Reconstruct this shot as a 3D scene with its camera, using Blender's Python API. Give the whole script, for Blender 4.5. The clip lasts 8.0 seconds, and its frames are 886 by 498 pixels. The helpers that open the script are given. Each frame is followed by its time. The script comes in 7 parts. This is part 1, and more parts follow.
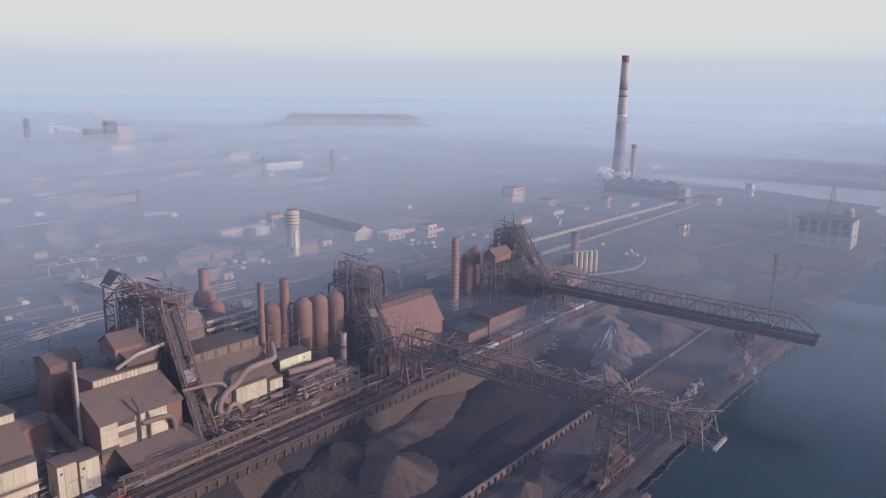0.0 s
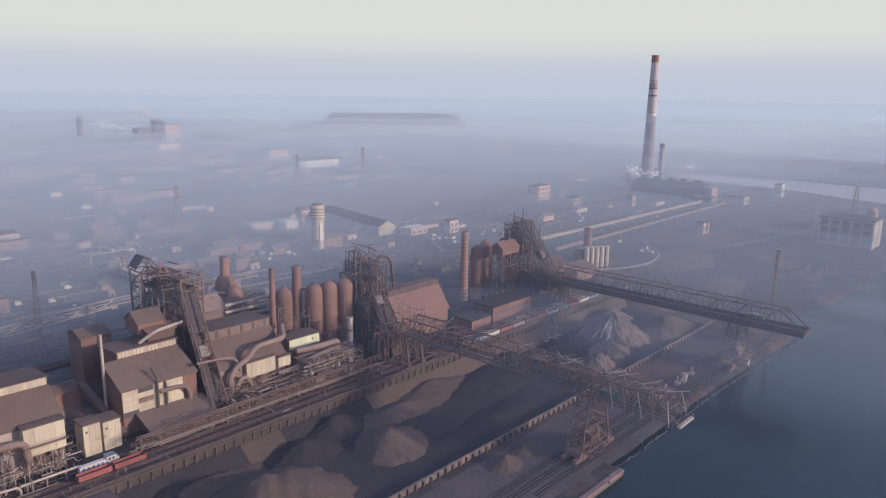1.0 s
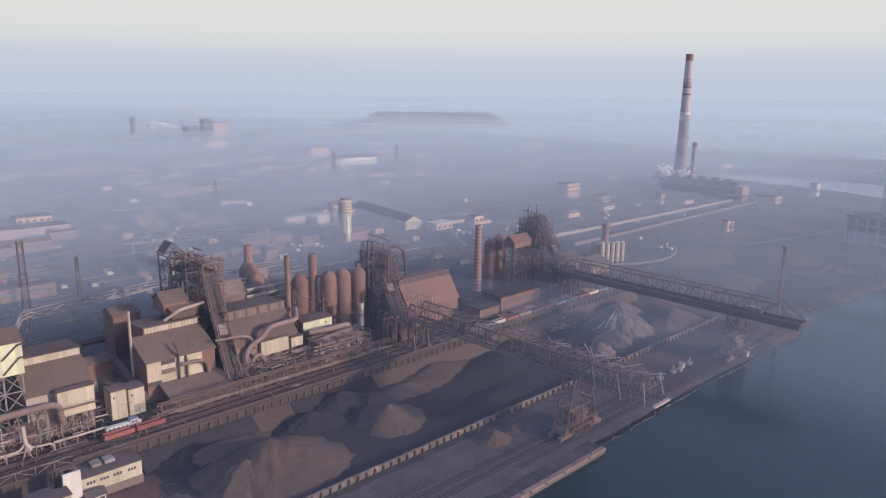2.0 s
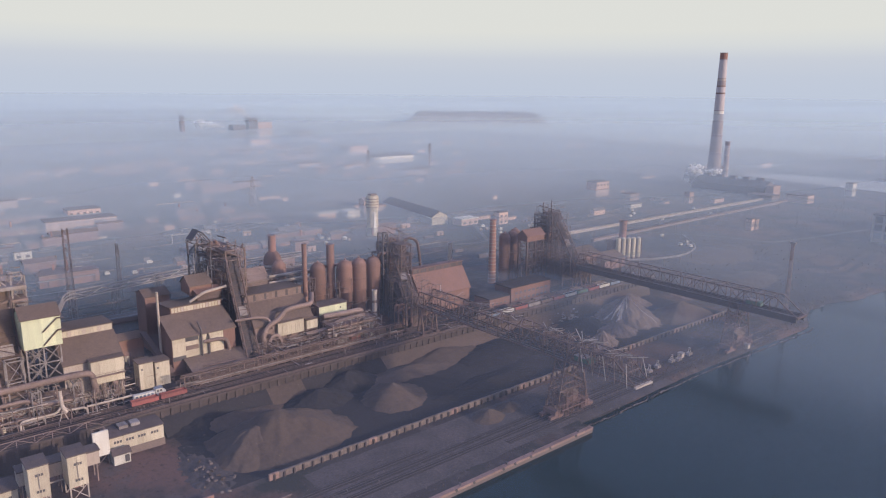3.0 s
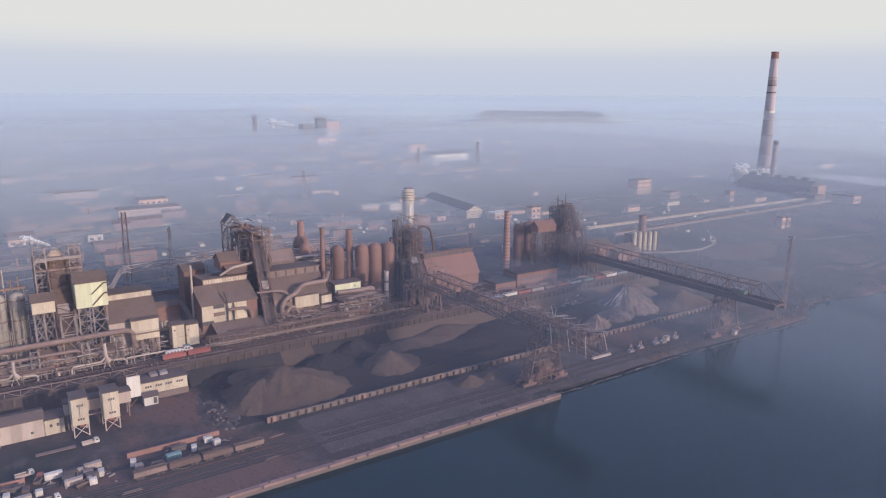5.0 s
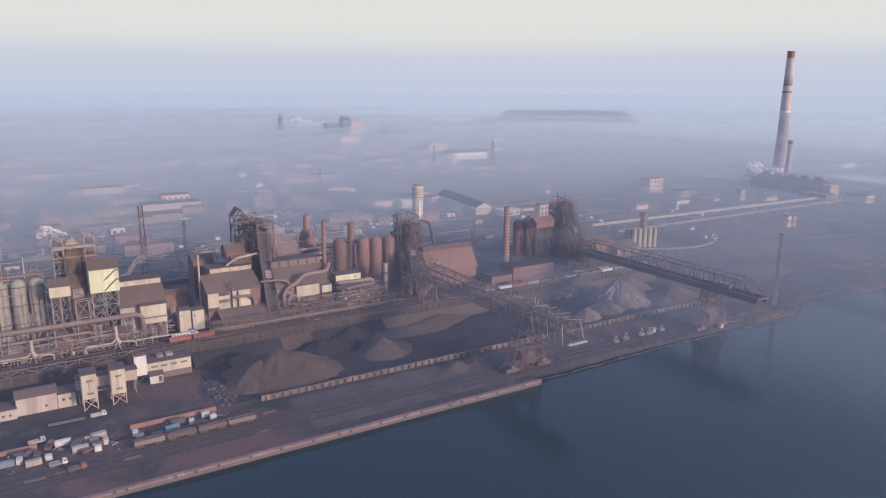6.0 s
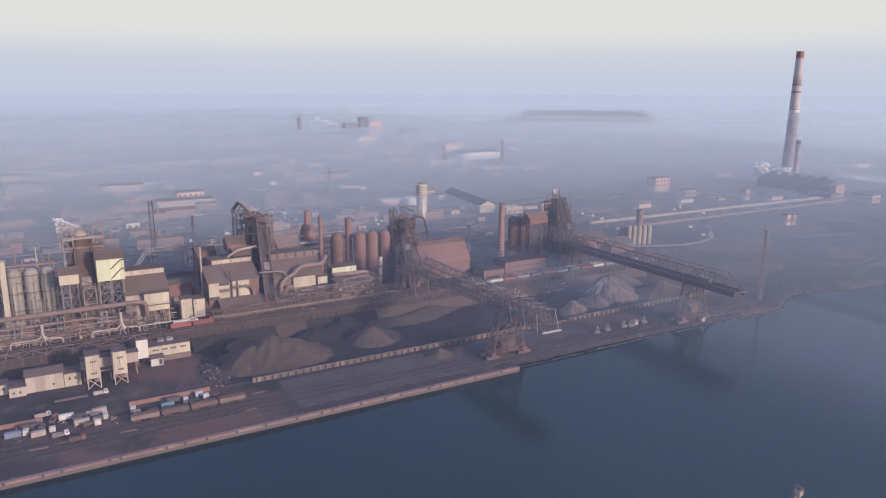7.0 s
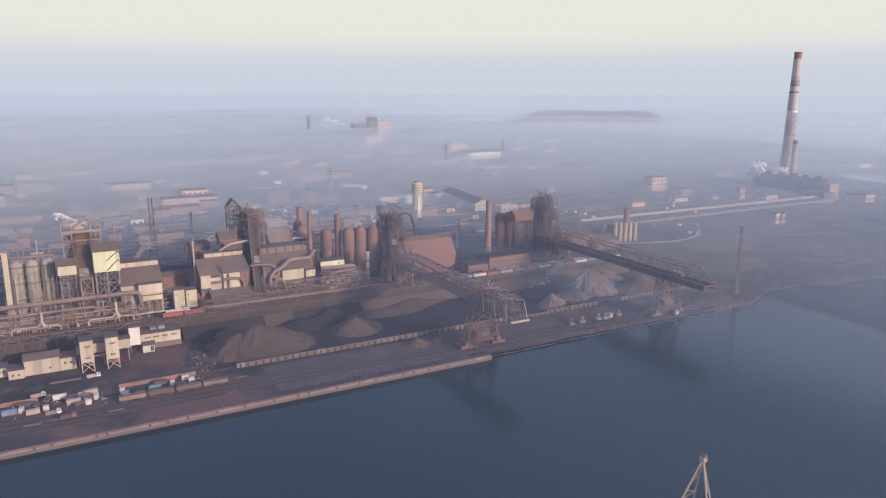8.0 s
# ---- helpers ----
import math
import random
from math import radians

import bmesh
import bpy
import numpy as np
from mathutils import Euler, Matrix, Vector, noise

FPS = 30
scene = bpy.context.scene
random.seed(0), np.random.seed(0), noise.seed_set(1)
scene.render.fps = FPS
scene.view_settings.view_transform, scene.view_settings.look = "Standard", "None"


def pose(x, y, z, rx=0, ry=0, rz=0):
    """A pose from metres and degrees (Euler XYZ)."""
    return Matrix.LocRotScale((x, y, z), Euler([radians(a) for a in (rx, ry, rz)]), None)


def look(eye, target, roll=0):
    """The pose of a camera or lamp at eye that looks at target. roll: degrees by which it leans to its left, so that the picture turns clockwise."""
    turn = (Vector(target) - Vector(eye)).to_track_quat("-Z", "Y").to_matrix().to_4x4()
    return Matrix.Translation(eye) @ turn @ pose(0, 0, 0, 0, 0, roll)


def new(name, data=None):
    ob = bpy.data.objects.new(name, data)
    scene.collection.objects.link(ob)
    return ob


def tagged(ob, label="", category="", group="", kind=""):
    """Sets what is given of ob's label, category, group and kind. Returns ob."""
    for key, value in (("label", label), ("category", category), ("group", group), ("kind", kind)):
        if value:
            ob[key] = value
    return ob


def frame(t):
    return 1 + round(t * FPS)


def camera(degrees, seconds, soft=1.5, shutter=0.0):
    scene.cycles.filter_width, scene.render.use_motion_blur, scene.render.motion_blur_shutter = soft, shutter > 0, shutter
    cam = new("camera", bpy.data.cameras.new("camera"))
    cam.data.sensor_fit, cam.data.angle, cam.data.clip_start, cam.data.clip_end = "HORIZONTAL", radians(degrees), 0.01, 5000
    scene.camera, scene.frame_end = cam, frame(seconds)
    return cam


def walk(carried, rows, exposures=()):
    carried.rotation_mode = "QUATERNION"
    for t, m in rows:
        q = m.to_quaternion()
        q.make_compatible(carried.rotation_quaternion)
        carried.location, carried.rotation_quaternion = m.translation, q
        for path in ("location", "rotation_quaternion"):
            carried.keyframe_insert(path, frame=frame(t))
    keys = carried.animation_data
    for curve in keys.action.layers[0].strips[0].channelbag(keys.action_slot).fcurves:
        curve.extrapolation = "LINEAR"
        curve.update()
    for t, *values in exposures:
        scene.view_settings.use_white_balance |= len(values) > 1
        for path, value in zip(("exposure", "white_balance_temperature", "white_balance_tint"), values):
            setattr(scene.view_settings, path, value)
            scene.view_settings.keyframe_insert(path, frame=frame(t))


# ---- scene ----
cam = camera(63.5, 8.0, soft=1.15)
METRES, EYE, TILT, LEAN, TURN = 230.0, 139.0, 0.0, 0.0, 38.9
ROWS = [
    (0.0, 0.0, 0.0, 0.0, 0.17, -12.15, -0.79),
    (0.5, 0.0444, -0.0474, 0.0019, 1.84, -12.2, -0.77),
    (1.0, 0.0902, -0.0925, 0.0031, 3.65, -12.24, -0.73),
    (1.5, 0.1375, -0.1358, 0.0043, 5.52, -12.29, -0.68),
    (3.0, 0.2851, -0.2543, 0.0055, 11.06, -12.43, -0.5),
    (3.5, 0.3375, -0.2903, 0.0051, 12.78, -12.4, -0.43),
    (4.0, 0.39, -0.3228, 0.0071, 14.36, -12.48, -0.41),
    (4.5, 0.4436, -0.3539, 0.0078, 15.8, -12.48, -0.36),
    (6.0, 0.6088, -0.4352, 0.0112, 19.47, -12.56, -0.3),
    (6.5, 0.6655, -0.4597, 0.0114, 20.53, -12.56, -0.27),
    (7.0, 0.7223, -0.4822, 0.0121, 21.38, -12.54, -0.23),
    (7.5, 0.7798, -0.5032, 0.0137, 22.05, -12.55, -0.2),
    (8.0, 0.838, -0.5235, 0.0141, 22.59, -12.51, -0.17),
]
walk(cam, [(t, pose(0, 0, EYE, TILT, LEAN, TURN) @ pose(METRES * x, METRES * y, METRES * z, 90 + pitch, roll, yaw)) for t, x, y, z, yaw, pitch, roll in ROWS], exposures=[(0.0, 0.0, 6300, 10), (1.0, 0.0, 6480, 8), (1.5, 0.02, 6400, 9), (3.0, 0.03, 6520, 8), (3.5, 0.12, 6750, 9), (4.0, 0.02, 6350, 10), (4.5, 0.08, 6400, 10), (6.0, 0.06, 6450, 10), (6.5, 0.06, 6450, 10), (7.0, 0.07, 6450, 10), (7.5, 0.06, 6500, 10), (8.0, 0.16, 6760, 8)])

# ---------- world, sun, exposure ----------
SUN_AZ, SUN_EL = 24.0, 14.0            # degrees: azimuth from +x towards +y, elevation
world = bpy.data.worlds.new("world")
scene.world = world
world.use_nodes = True
wn, wl = world.node_tree.nodes, world.node_tree.links
wn.clear()
w_out, w_bg = wn.new("ShaderNodeOutputWorld"), wn.new("ShaderNodeBackground")
w_sky = wn.new("ShaderNodeTexSky")
w_sky.sky_type, w_sky.sun_disc = "NISHITA", False
w_sky.sun_elevation, w_sky.sun_rotation = radians(SUN_EL), radians(90 - SUN_AZ)
w_sky.dust_density, w_sky.air_density, w_sky.ozone_density = 4.0, 1.5, 3.0
w_co, w_sep, w_ramp = wn.new("ShaderNodeTexCoord"), wn.new("ShaderNodeSeparateXYZ"), wn.new("ShaderNodeValToRGB")
wl.new(w_co.outputs["Generated"], w_sep.inputs[0])
wl.new(w_sep.outputs["Z"], w_ramp.inputs[0])
SKY_STOPS = [(0.0, (0.52, 0.572, 0.695)), (0.02, (0.535, 0.58, 0.69)), (0.042, (0.575, 0.605, 0.685)), (0.06, (0.665, 0.680, 0.695)), (0.078, (0.715, 0.715, 0.69)), (0.2, (0.72, 0.72, 0.69))]
el = w_ramp.color_ramp.elements
while len(el) < len(SKY_STOPS):
    el.new(0.5)
for e, (p, c) in zip(el, SKY_STOPS):
    e.position, e.color = p, (*c, 1)
w_fade = wn.new("ShaderNodeMapRange")
w_fade.interpolation_type = "SMOOTHSTEP"
w_fade.inputs["From Min"].default_value, w_fade.inputs["From Max"].default_value = 0.12, 0.42
w_fade.inputs["To Max"].default_value = 0.85
wl.new(w_sep.outputs["Z"], w_fade.inputs["Value"])
w_gain = wn.new("ShaderNodeMix")
w_gain.data_type, w_gain.blend_type = "RGBA", "MULTIPLY"
w_gain.inputs[0].default_value = 1.0
wl.new(w_sky.outputs[0], w_gain.inputs[6])
w_gain.inputs[7].default_value = (0.215, 0.222, 0.37, 1)
w_mix = wn.new("ShaderNodeMix")
w_mix.data_type = "RGBA"
wl.new(w_fade.outputs[0], w_mix.inputs[0])
wl.new(w_ramp.outputs[0], w_mix.inputs[6])
wl.new(w_gain.outputs[2], w_mix.inputs[7])
wl.new(w_mix.outputs[2], w_bg.inputs[0])
w_bg.inputs[1].default_value = 1.0
wl.new(w_bg.outputs[0], w_out.inputs[0])

sun = new("sun", bpy.data.lights.new("sun", "SUN"))
sun.data.energy, sun.data.angle, sun.data.color = 3.15, radians(2.0), (1.0, 0.81, 0.67)
sun_way = Vector((math.cos(radians(SUN_EL)) * math.cos(radians(SUN_AZ)), math.cos(radians(SUN_EL)) * math.sin(radians(SUN_AZ)), math.sin(radians(SUN_EL))))
sun.matrix_world = look(sun_way * 600, (0, 0, 0))
scene.view_settings.exposure = 0.0

# ---------- materials ----------
MATS = {}
DUST = (0.20, 0.172, 0.165)           # the pale dust that lies on everything in the works


def rgb(c):
    return (*c, 1.0)


def material(name, base, other, rough=0.8, big=0.12, fine=1.5, metal=0.0, bump=0.3, streak=False, island=False, spread=0.12, dust=0.25):
    """Two colours mixed by a coarse and a fine noise, with a random shift per object, and a fine relief."""
    base, other = [tuple(a * (1 - dust) + b * dust for a, b in zip(col, DUST)) for col in (base, other)]
    m = bpy.data.materials.new(name)
    m.use_nodes = True
    n, k = m.node_tree.nodes, m.node_tree.links
    bsdf = n["Principled BSDF"]
    geo = n.new("ShaderNodeNewGeometry")
    vec = geo.outputs["Position"]
    if streak:
        mp = n.new("ShaderNodeMapping")
        mp.inputs["Scale"].default_value = (1.0, 1.0, 0.12)
        k.new(vec, mp.inputs[0])
        vec = mp.outputs[0]
    noises = []
    for s, d in ((big, 5.0), (fine, 4.0)):
        t = n.new("ShaderNodeTexNoise")
        t.inputs["Scale"].default_value, t.inputs["Detail"].default_value, t.inputs["Roughness"].default_value = s, d, 0.6
        k.new(vec, t.inputs["Vector"])
        noises.append(t)
    add = n.new("ShaderNodeMath")
    add.operation = "ADD"
    k.new(noises[0].outputs[0], add.inputs[0])
    k.new(noises[1].outputs[0], add.inputs[1])
    ramp = n.new("ShaderNodeMapRange")
    ramp.inputs["From Min"].default_value, ramp.inputs["From Max"].default_value = 0.72, 1.28
    k.new(add.outputs[0], ramp.inputs["Value"])
    mix = n.new("ShaderNodeMix")
    mix.data_type = "RGBA"
    k.new(ramp.outputs[0], mix.inputs[0])
    mix.inputs[6].default_value, mix.inputs[7].default_value = rgb(base), rgb(other)
    info = n.new("ShaderNodeObjectInfo")
    val = n.new("ShaderNodeMapRange")
    val.inputs["To Min"].default_value, val.inputs["To Max"].default_value = 1 - spread, 1 + spread
    k.new(geo.outputs["Random Per Island"] if island else info.outputs["Random"], val.inputs["Value"])
    hsv = n.new("ShaderNodeHueSaturation")
    k.new(val.outputs[0], hsv.inputs["Value"])
    k.new(mix.outputs[2], hsv.inputs["Color"])
    k.new(hsv.outputs[0], bsdf.inputs["Base Color"])
    bsdf.inputs["Roughness"].default_value, bsdf.inputs["Metallic"].default_value = rough, metal
    bsdf.inputs["Specular IOR Level"].default_value = 0.3
    if bump:
        b = n.new("ShaderNodeBump")
        b.inputs["Strength"].default_value, b.inputs["Distance"].default_value = bump, 0.3
        k.new(noises[1].outputs[0], b.inputs["Height"])
        k.new(b.outputs[0], bsdf.inputs["Normal"])
    MATS[name] = m
    return m


RUST = material("rusty_steel", (0.15, 0.086, 0.066), (0.092, 0.058, 0.05), 0.75, 0.08, 1.2, dust=0.2)
RUST_LT = material("dusty_steel", (0.27, 0.175, 0.135), (0.165, 0.11, 0.092), 0.7, 0.1, 1.0)
IRON = material("dark_iron", (0.065, 0.052, 0.05), (0.09, 0.066, 0.06), 0.7, 0.1, 1.5, dust=0.25)
GREYST = material("weathered_grey_steel", (0.34, 0.30, 0.28), (0.20, 0.15, 0.13), 0.6, 0.2, 1.5)
ROOF = material("dust_roof", (0.165, 0.112, 0.085), (0.115, 0.079, 0.062), 0.95, 0.06, 0.8, dust=0.1)
ROOF_DK = material("dark_roof", (0.085, 0.062, 0.055), (0.12, 0.082, 0.07), 0.95, 0.06, 0.8, dust=0.12)
PINK = material("red_dust_cladding", (0.25, 0.125, 0.092), (0.18, 0.095, 0.073), 0.9, 0.05, 0.7, streak=True, dust=0.2)
BRICK = material("old_brick", (0.34, 0.17, 0.125), (0.24, 0.12, 0.09), 0.9, 0.1, 2.0, dust=0.2)
CREAM = material("cream_cladding", (0.6, 0.52, 0.385), (0.43, 0.355, 0.26), 0.7, 0.12, 2.5, streak=True, dust=0.1)
WHITE = material("white_paint", (0.76, 0.72, 0.64), (0.60, 0.54, 0.46), 0.6, 0.15, 1.0, streak=True, dust=0.25)
YELLOW = material("pale_yellow_green_panel", (0.7, 0.71, 0.46), (0.6, 0.6, 0.4), 0.6, 0.2, 1.0, streak=True, dust=0.12)
CONC = material("concrete", (0.185, 0.132, 0.108), (0.115, 0.084, 0.071), 0.9, 0.1, 1.5, dust=0.22)
WALLD = material("sooty_concrete", (0.08, 0.055, 0.048), (0.05, 0.037, 0.034), 0.95, 0.08, 0.8, streak=True, dust=0.12)
STOVE = material("stove_shell", (0.26, 0.125, 0.085), (0.17, 0.09, 0.068), 0.8, 0.09, 0.6, streak=True, dust=0.25)
PALE = material("pale_plate", (0.54, 0.45, 0.37), (0.40, 0.31, 0.25), 0.7, 0.15, 2.0, streak=True)
ORE = material("iron_ore", (0.118, 0.080, 0.060), (0.075, 0.053, 0.043), 1.0, 0.03, 0.7, bump=0.8, dust=0.06)
COAL = material("dark_ore_fines", (0.021, 0.0185, 0.021), (0.036, 0.03, 0.03), 1.0, 0.03, 0.7, bump=0.8, dust=0.04)
BED = material("sooty_ballast_and_roof_shade", (0.06, 0.047, 0.045), (0.038, 0.031, 0.031), 1.0, 0.05, 0.6, dust=0.05)
SLAG = material("pale_limestone", (0.2, 0.145, 0.122), (0.1, 0.075, 0.066), 1.0, 0.10, 0.5, bump=0.9, dust=0.05)
GLASS = material("dusty_pane", (0.05, 0.05, 0.06), (0.09, 0.08, 0.08), 0.3, 0.3, 1.0, bump=0)
RED = material("red_paint", (0.36, 0.07, 0.055), (0.22, 0.065, 0.05), 0.6)
TEAL = material("teal_paint", (0.18, 0.34, 0.34), (0.12, 0.22, 0.22), 0.6)
BLUE = material("blue_grey_paint", (0.20, 0.26, 0.34), (0.13, 0.16, 0.2), 0.6)
GREEN = material("green_paint", (0.08, 0.17, 0.11), (0.06, 0.11, 0.08), 0.7)
BAND = material("dull_red_band", (0.2, 0.1, 0.08), (0.14, 0.078, 0.065), 0.8)
COPING = material("pink_worn_concrete", (0.32, 0.20, 0.16), (0.21, 0.13, 0.11), 0.9, 0.12, 1.2, dust=0.1)
CHALK = material("pale_stone_spill", (0.40, 0.345, 0.32), (0.20, 0.16, 0.145), 1.0, 0.2, 1.2, bump=0.8, dust=0.05)
SHAFT = material("chimney_concrete", (0.4, 0.335, 0.325), (0.32, 0.265, 0.26), 0.9, 0.04, 0.5, streak=True)
CINDER = material("quay_cinders", (0.120, 0.093, 0.086), (0.052, 0.043, 0.042), 1.0, 0.07, 0.9, bump=0.7, dust=0.06)
ROADM = material("dusty_road", (0.13, 0.108, 0.098), (0.08, 0.066, 0.062), 0.95, 0.05, 0.6, dust=0.1)
SLAGHILL = material("pale_slag", (0.36, 0.33, 0.31), (0.27, 0.24, 0.225), 1.0, 0.006, 0.05, dust=0.1)
# paler copy of the chimney concrete with haze put into the colour
SHAFT_HAZED = material("hazed_chimney_concrete", (0.56, 0.49, 0.48), (0.47, 0.40, 0.39), 0.9, 0.04, 0.5, streak=True)
TWIG = material("bare_twigs", (0.12, 0.095, 0.08), (0.17, 0.125, 0.10), 1.0, 0.3, 2.0, bump=0)
RUBBER = material("tyre_rubber", (0.02, 0.02, 0.02), (0.04, 0.035, 0.03), 0.9)
TAN = material("tan_paint", (0.46, 0.35, 0.22), (0.32, 0.23, 0.15), 0.6, 0.3, 1.5, dust=0.1)
FARW = material("far_plaster", (0.60, 0.41, 0.32), (0.44, 0.29, 0.235), 0.9, 0.02, 0.2, spread=0.35, dust=0.12)
FARR = material("far_roof", (0.11, 0.085, 0.08), (0.16, 0.11, 0.095), 0.9, 0.02, 0.2, spread=0.3)
def steam_material():
    """Thin white steam: each puff lets most of the light through."""
    m = bpy.data.materials.new("steam")
    m.use_nodes = True
    n, k = m.node_tree.nodes, m.node_tree.links
    n.clear()
    out, mix, clear, dif = n.new("ShaderNodeOutputMaterial"), n.new("ShaderNodeMixShader"), n.new("ShaderNodeBsdfTransparent"), n.new("ShaderNodeBsdfDiffuse")
    tra, two = n.new("ShaderNodeBsdfTranslucent"), n.new("ShaderNodeMixShader")
    dif.inputs[0].default_value = tra.inputs[0].default_value = (0.92, 0.91, 0.89, 1)
    two.inputs[0].default_value, mix.inputs[0].default_value = 0.5, 0.72
    k.new(dif.outputs[0], two.inputs[1])
    k.new(tra.outputs[0], two.inputs[2])
    k.new(clear.outputs[0], mix.inputs[1])
    k.new(two.outputs[0], mix.inputs[2])
    k.new(mix.outputs[0], out.inputs[0])
    return m


STEAM = steam_material()


def ground_material():
    m = bpy.data.materials.new("works_ground")
    m.use_nodes = True
    n, k = m.node_tree.nodes, m.node_tree.links
    bsdf = n["Principled BSDF"]
    geo = n.new("ShaderNodeNewGeometry")
    last = None
    layers = [(0.004, 0.44, 0.60, (0.060, 0.048, 0.046), (0.085, 0.069, 0.064)), (0.009, 0.50, 0.58, None, (0.15, 0.088, 0.07)), (0.016, 0.52, 0.62, None, (0.05, 0.047, 0.04)),
              (0.06, 0.54, 0.68, None, (0.115, 0.088, 0.08)), (0.5, 0.55, 0.75, None, (0.042, 0.034, 0.034))]
    for i, (s, lo, hi, a, b) in enumerate(layers):
        t = n.new("ShaderNodeTexNoise")
        t.inputs["Scale"].default_value, t.inputs["Detail"].default_value, t.inputs["Roughness"].default_value = s, 6.0, 0.62
        k.new(geo.outputs["Position"], t.inputs["Vector"])
        r = n.new("ShaderNodeMapRange")
        r.inputs["From Min"].default_value, r.inputs["From Max"].default_value = lo, hi
        k.new(t.outputs[0], r.inputs["Value"])
        mx = n.new("ShaderNodeMix")
        mx.data_type = "RGBA"
        k.new(r.outputs[0], mx.inputs[0])
        if a:
            mx.inputs[6].default_value = rgb(a)
        else:
            k.new(last, mx.inputs[6])
        mx.inputs[7].default_value = rgb(b)
        last = mx.outputs[2]
    k.new(last, bsdf.inputs["Base Color"])
    bsdf.inputs["Roughness"].default_value = 0.95
    bsdf.inputs["Specular IOR Level"].default_value = 0.15
    b = n.new("ShaderNodeBump")
    b.inputs["Strength"].default_value, b.inputs["Distance"].default_value = 0.6, 0.4
    k.new(t.outputs[0], b.inputs["Height"])
    k.new(b.outputs[0], bsdf.inputs["Normal"])
    return m


def water_material():
    m = bpy.data.materials.new("river_water")
    m.use_nodes = True
    n, k = m.node_tree.nodes, m.node_tree.links
    bsdf = n["Principled BSDF"]
    bsdf.inputs["Base Color"].default_value = (0.002, 0.017, 0.017, 1)
    bsdf.inputs["Specular IOR Level"].default_value = 0.29
    bsdf.inputs["Roughness"].default_value, bsdf.inputs["IOR"].default_value = 0.14, 1.33
    geo = n.new("ShaderNodeNewGeometry")
    t = n.new("ShaderNodeTexNoise")
    t.inputs["Scale"].default_value, t.inputs["Detail"].default_value = 0.35, 5.0
    k.new(geo.outputs["Position"], t.inputs["Vector"])
    b = n.new("ShaderNodeBump")
    b.inputs["Strength"].default_value, b.inputs["Distance"].default_value = 0.12, 0.4
    k.new(t.outputs[0], b.inputs["Height"])
    k.new(b.outputs[0], bsdf.inputs["Normal"])
    return m


def haze_material(near, far, most, seed, fade, west_edge, north_edge, growth, east_share, tint):
    """Haze painted on a see-through sheet: none near the works, thicker with distance over the plain."""
    m = bpy.data.materials.new("painted_haze")
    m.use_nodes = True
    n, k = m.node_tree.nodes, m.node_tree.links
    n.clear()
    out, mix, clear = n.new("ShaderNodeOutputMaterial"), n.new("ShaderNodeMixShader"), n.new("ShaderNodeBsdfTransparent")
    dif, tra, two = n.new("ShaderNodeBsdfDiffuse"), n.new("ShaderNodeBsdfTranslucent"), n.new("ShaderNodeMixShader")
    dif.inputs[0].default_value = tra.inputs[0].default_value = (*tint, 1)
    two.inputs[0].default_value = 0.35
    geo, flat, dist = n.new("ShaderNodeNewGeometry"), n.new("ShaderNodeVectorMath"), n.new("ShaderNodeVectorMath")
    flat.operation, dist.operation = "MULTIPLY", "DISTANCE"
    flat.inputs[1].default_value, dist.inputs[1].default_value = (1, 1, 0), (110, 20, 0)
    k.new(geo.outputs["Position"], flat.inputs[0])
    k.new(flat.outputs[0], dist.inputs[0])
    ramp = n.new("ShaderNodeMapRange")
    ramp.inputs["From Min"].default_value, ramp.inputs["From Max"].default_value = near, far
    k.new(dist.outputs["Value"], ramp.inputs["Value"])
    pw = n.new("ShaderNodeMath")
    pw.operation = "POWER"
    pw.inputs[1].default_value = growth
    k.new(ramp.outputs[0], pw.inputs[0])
    sep, west, north = n.new("ShaderNodeSeparateXYZ"), n.new("ShaderNodeMath"), n.new("ShaderNodeMath")
    k.new(geo.outputs["Position"], sep.inputs[0])
    west.operation, north.operation = "SUBTRACT", "SUBTRACT"
    west.inputs[0].default_value, north.inputs[1].default_value = -west_edge, north_edge
    k.new(sep.outputs["X"], west.inputs[1])
    k.new(sep.outputs["Y"], north.inputs[0])
    most_of, edge = n.new("ShaderNodeMath"), n.new("ShaderNodeMapRange")
    most_of.operation, edge.interpolation_type = "MAXIMUM", "SMOOTHSTEP"
    k.new(west.outputs[0], most_of.inputs[0])
    k.new(north.outputs[0], most_of.inputs[1])
    k.new(most_of.outputs[0], edge.inputs["Value"])
    edge.inputs["From Min"].default_value, edge.inputs["From Max"].default_value = 0, fade
    begin = n.new("ShaderNodeMath")
    begin.operation = "MULTIPLY"
    k.new(pw.outputs[0], begin.inputs[0])
    k.new(edge.outputs[0], begin.inputs[1])
    last = begin.outputs[0]
    # the painted haze thins towards the east
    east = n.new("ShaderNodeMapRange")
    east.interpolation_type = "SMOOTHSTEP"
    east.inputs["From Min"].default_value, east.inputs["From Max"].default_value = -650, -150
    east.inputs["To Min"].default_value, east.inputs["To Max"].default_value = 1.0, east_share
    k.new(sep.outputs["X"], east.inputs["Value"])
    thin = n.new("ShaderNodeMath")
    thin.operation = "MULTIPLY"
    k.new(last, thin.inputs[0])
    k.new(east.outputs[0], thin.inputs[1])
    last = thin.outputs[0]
    near_by, share, wide = n.new("ShaderNodeMath"), n.new("ShaderNodeMath"), n.new("ShaderNodeVectorMath")
    near_by.operation, share.operation, wide.operation = "ADD", "DIVIDE", "SCALE"
    near_by.inputs[1].default_value, share.inputs[0].default_value = 500, 500
    k.new(dist.outputs["Value"], near_by.inputs[0])
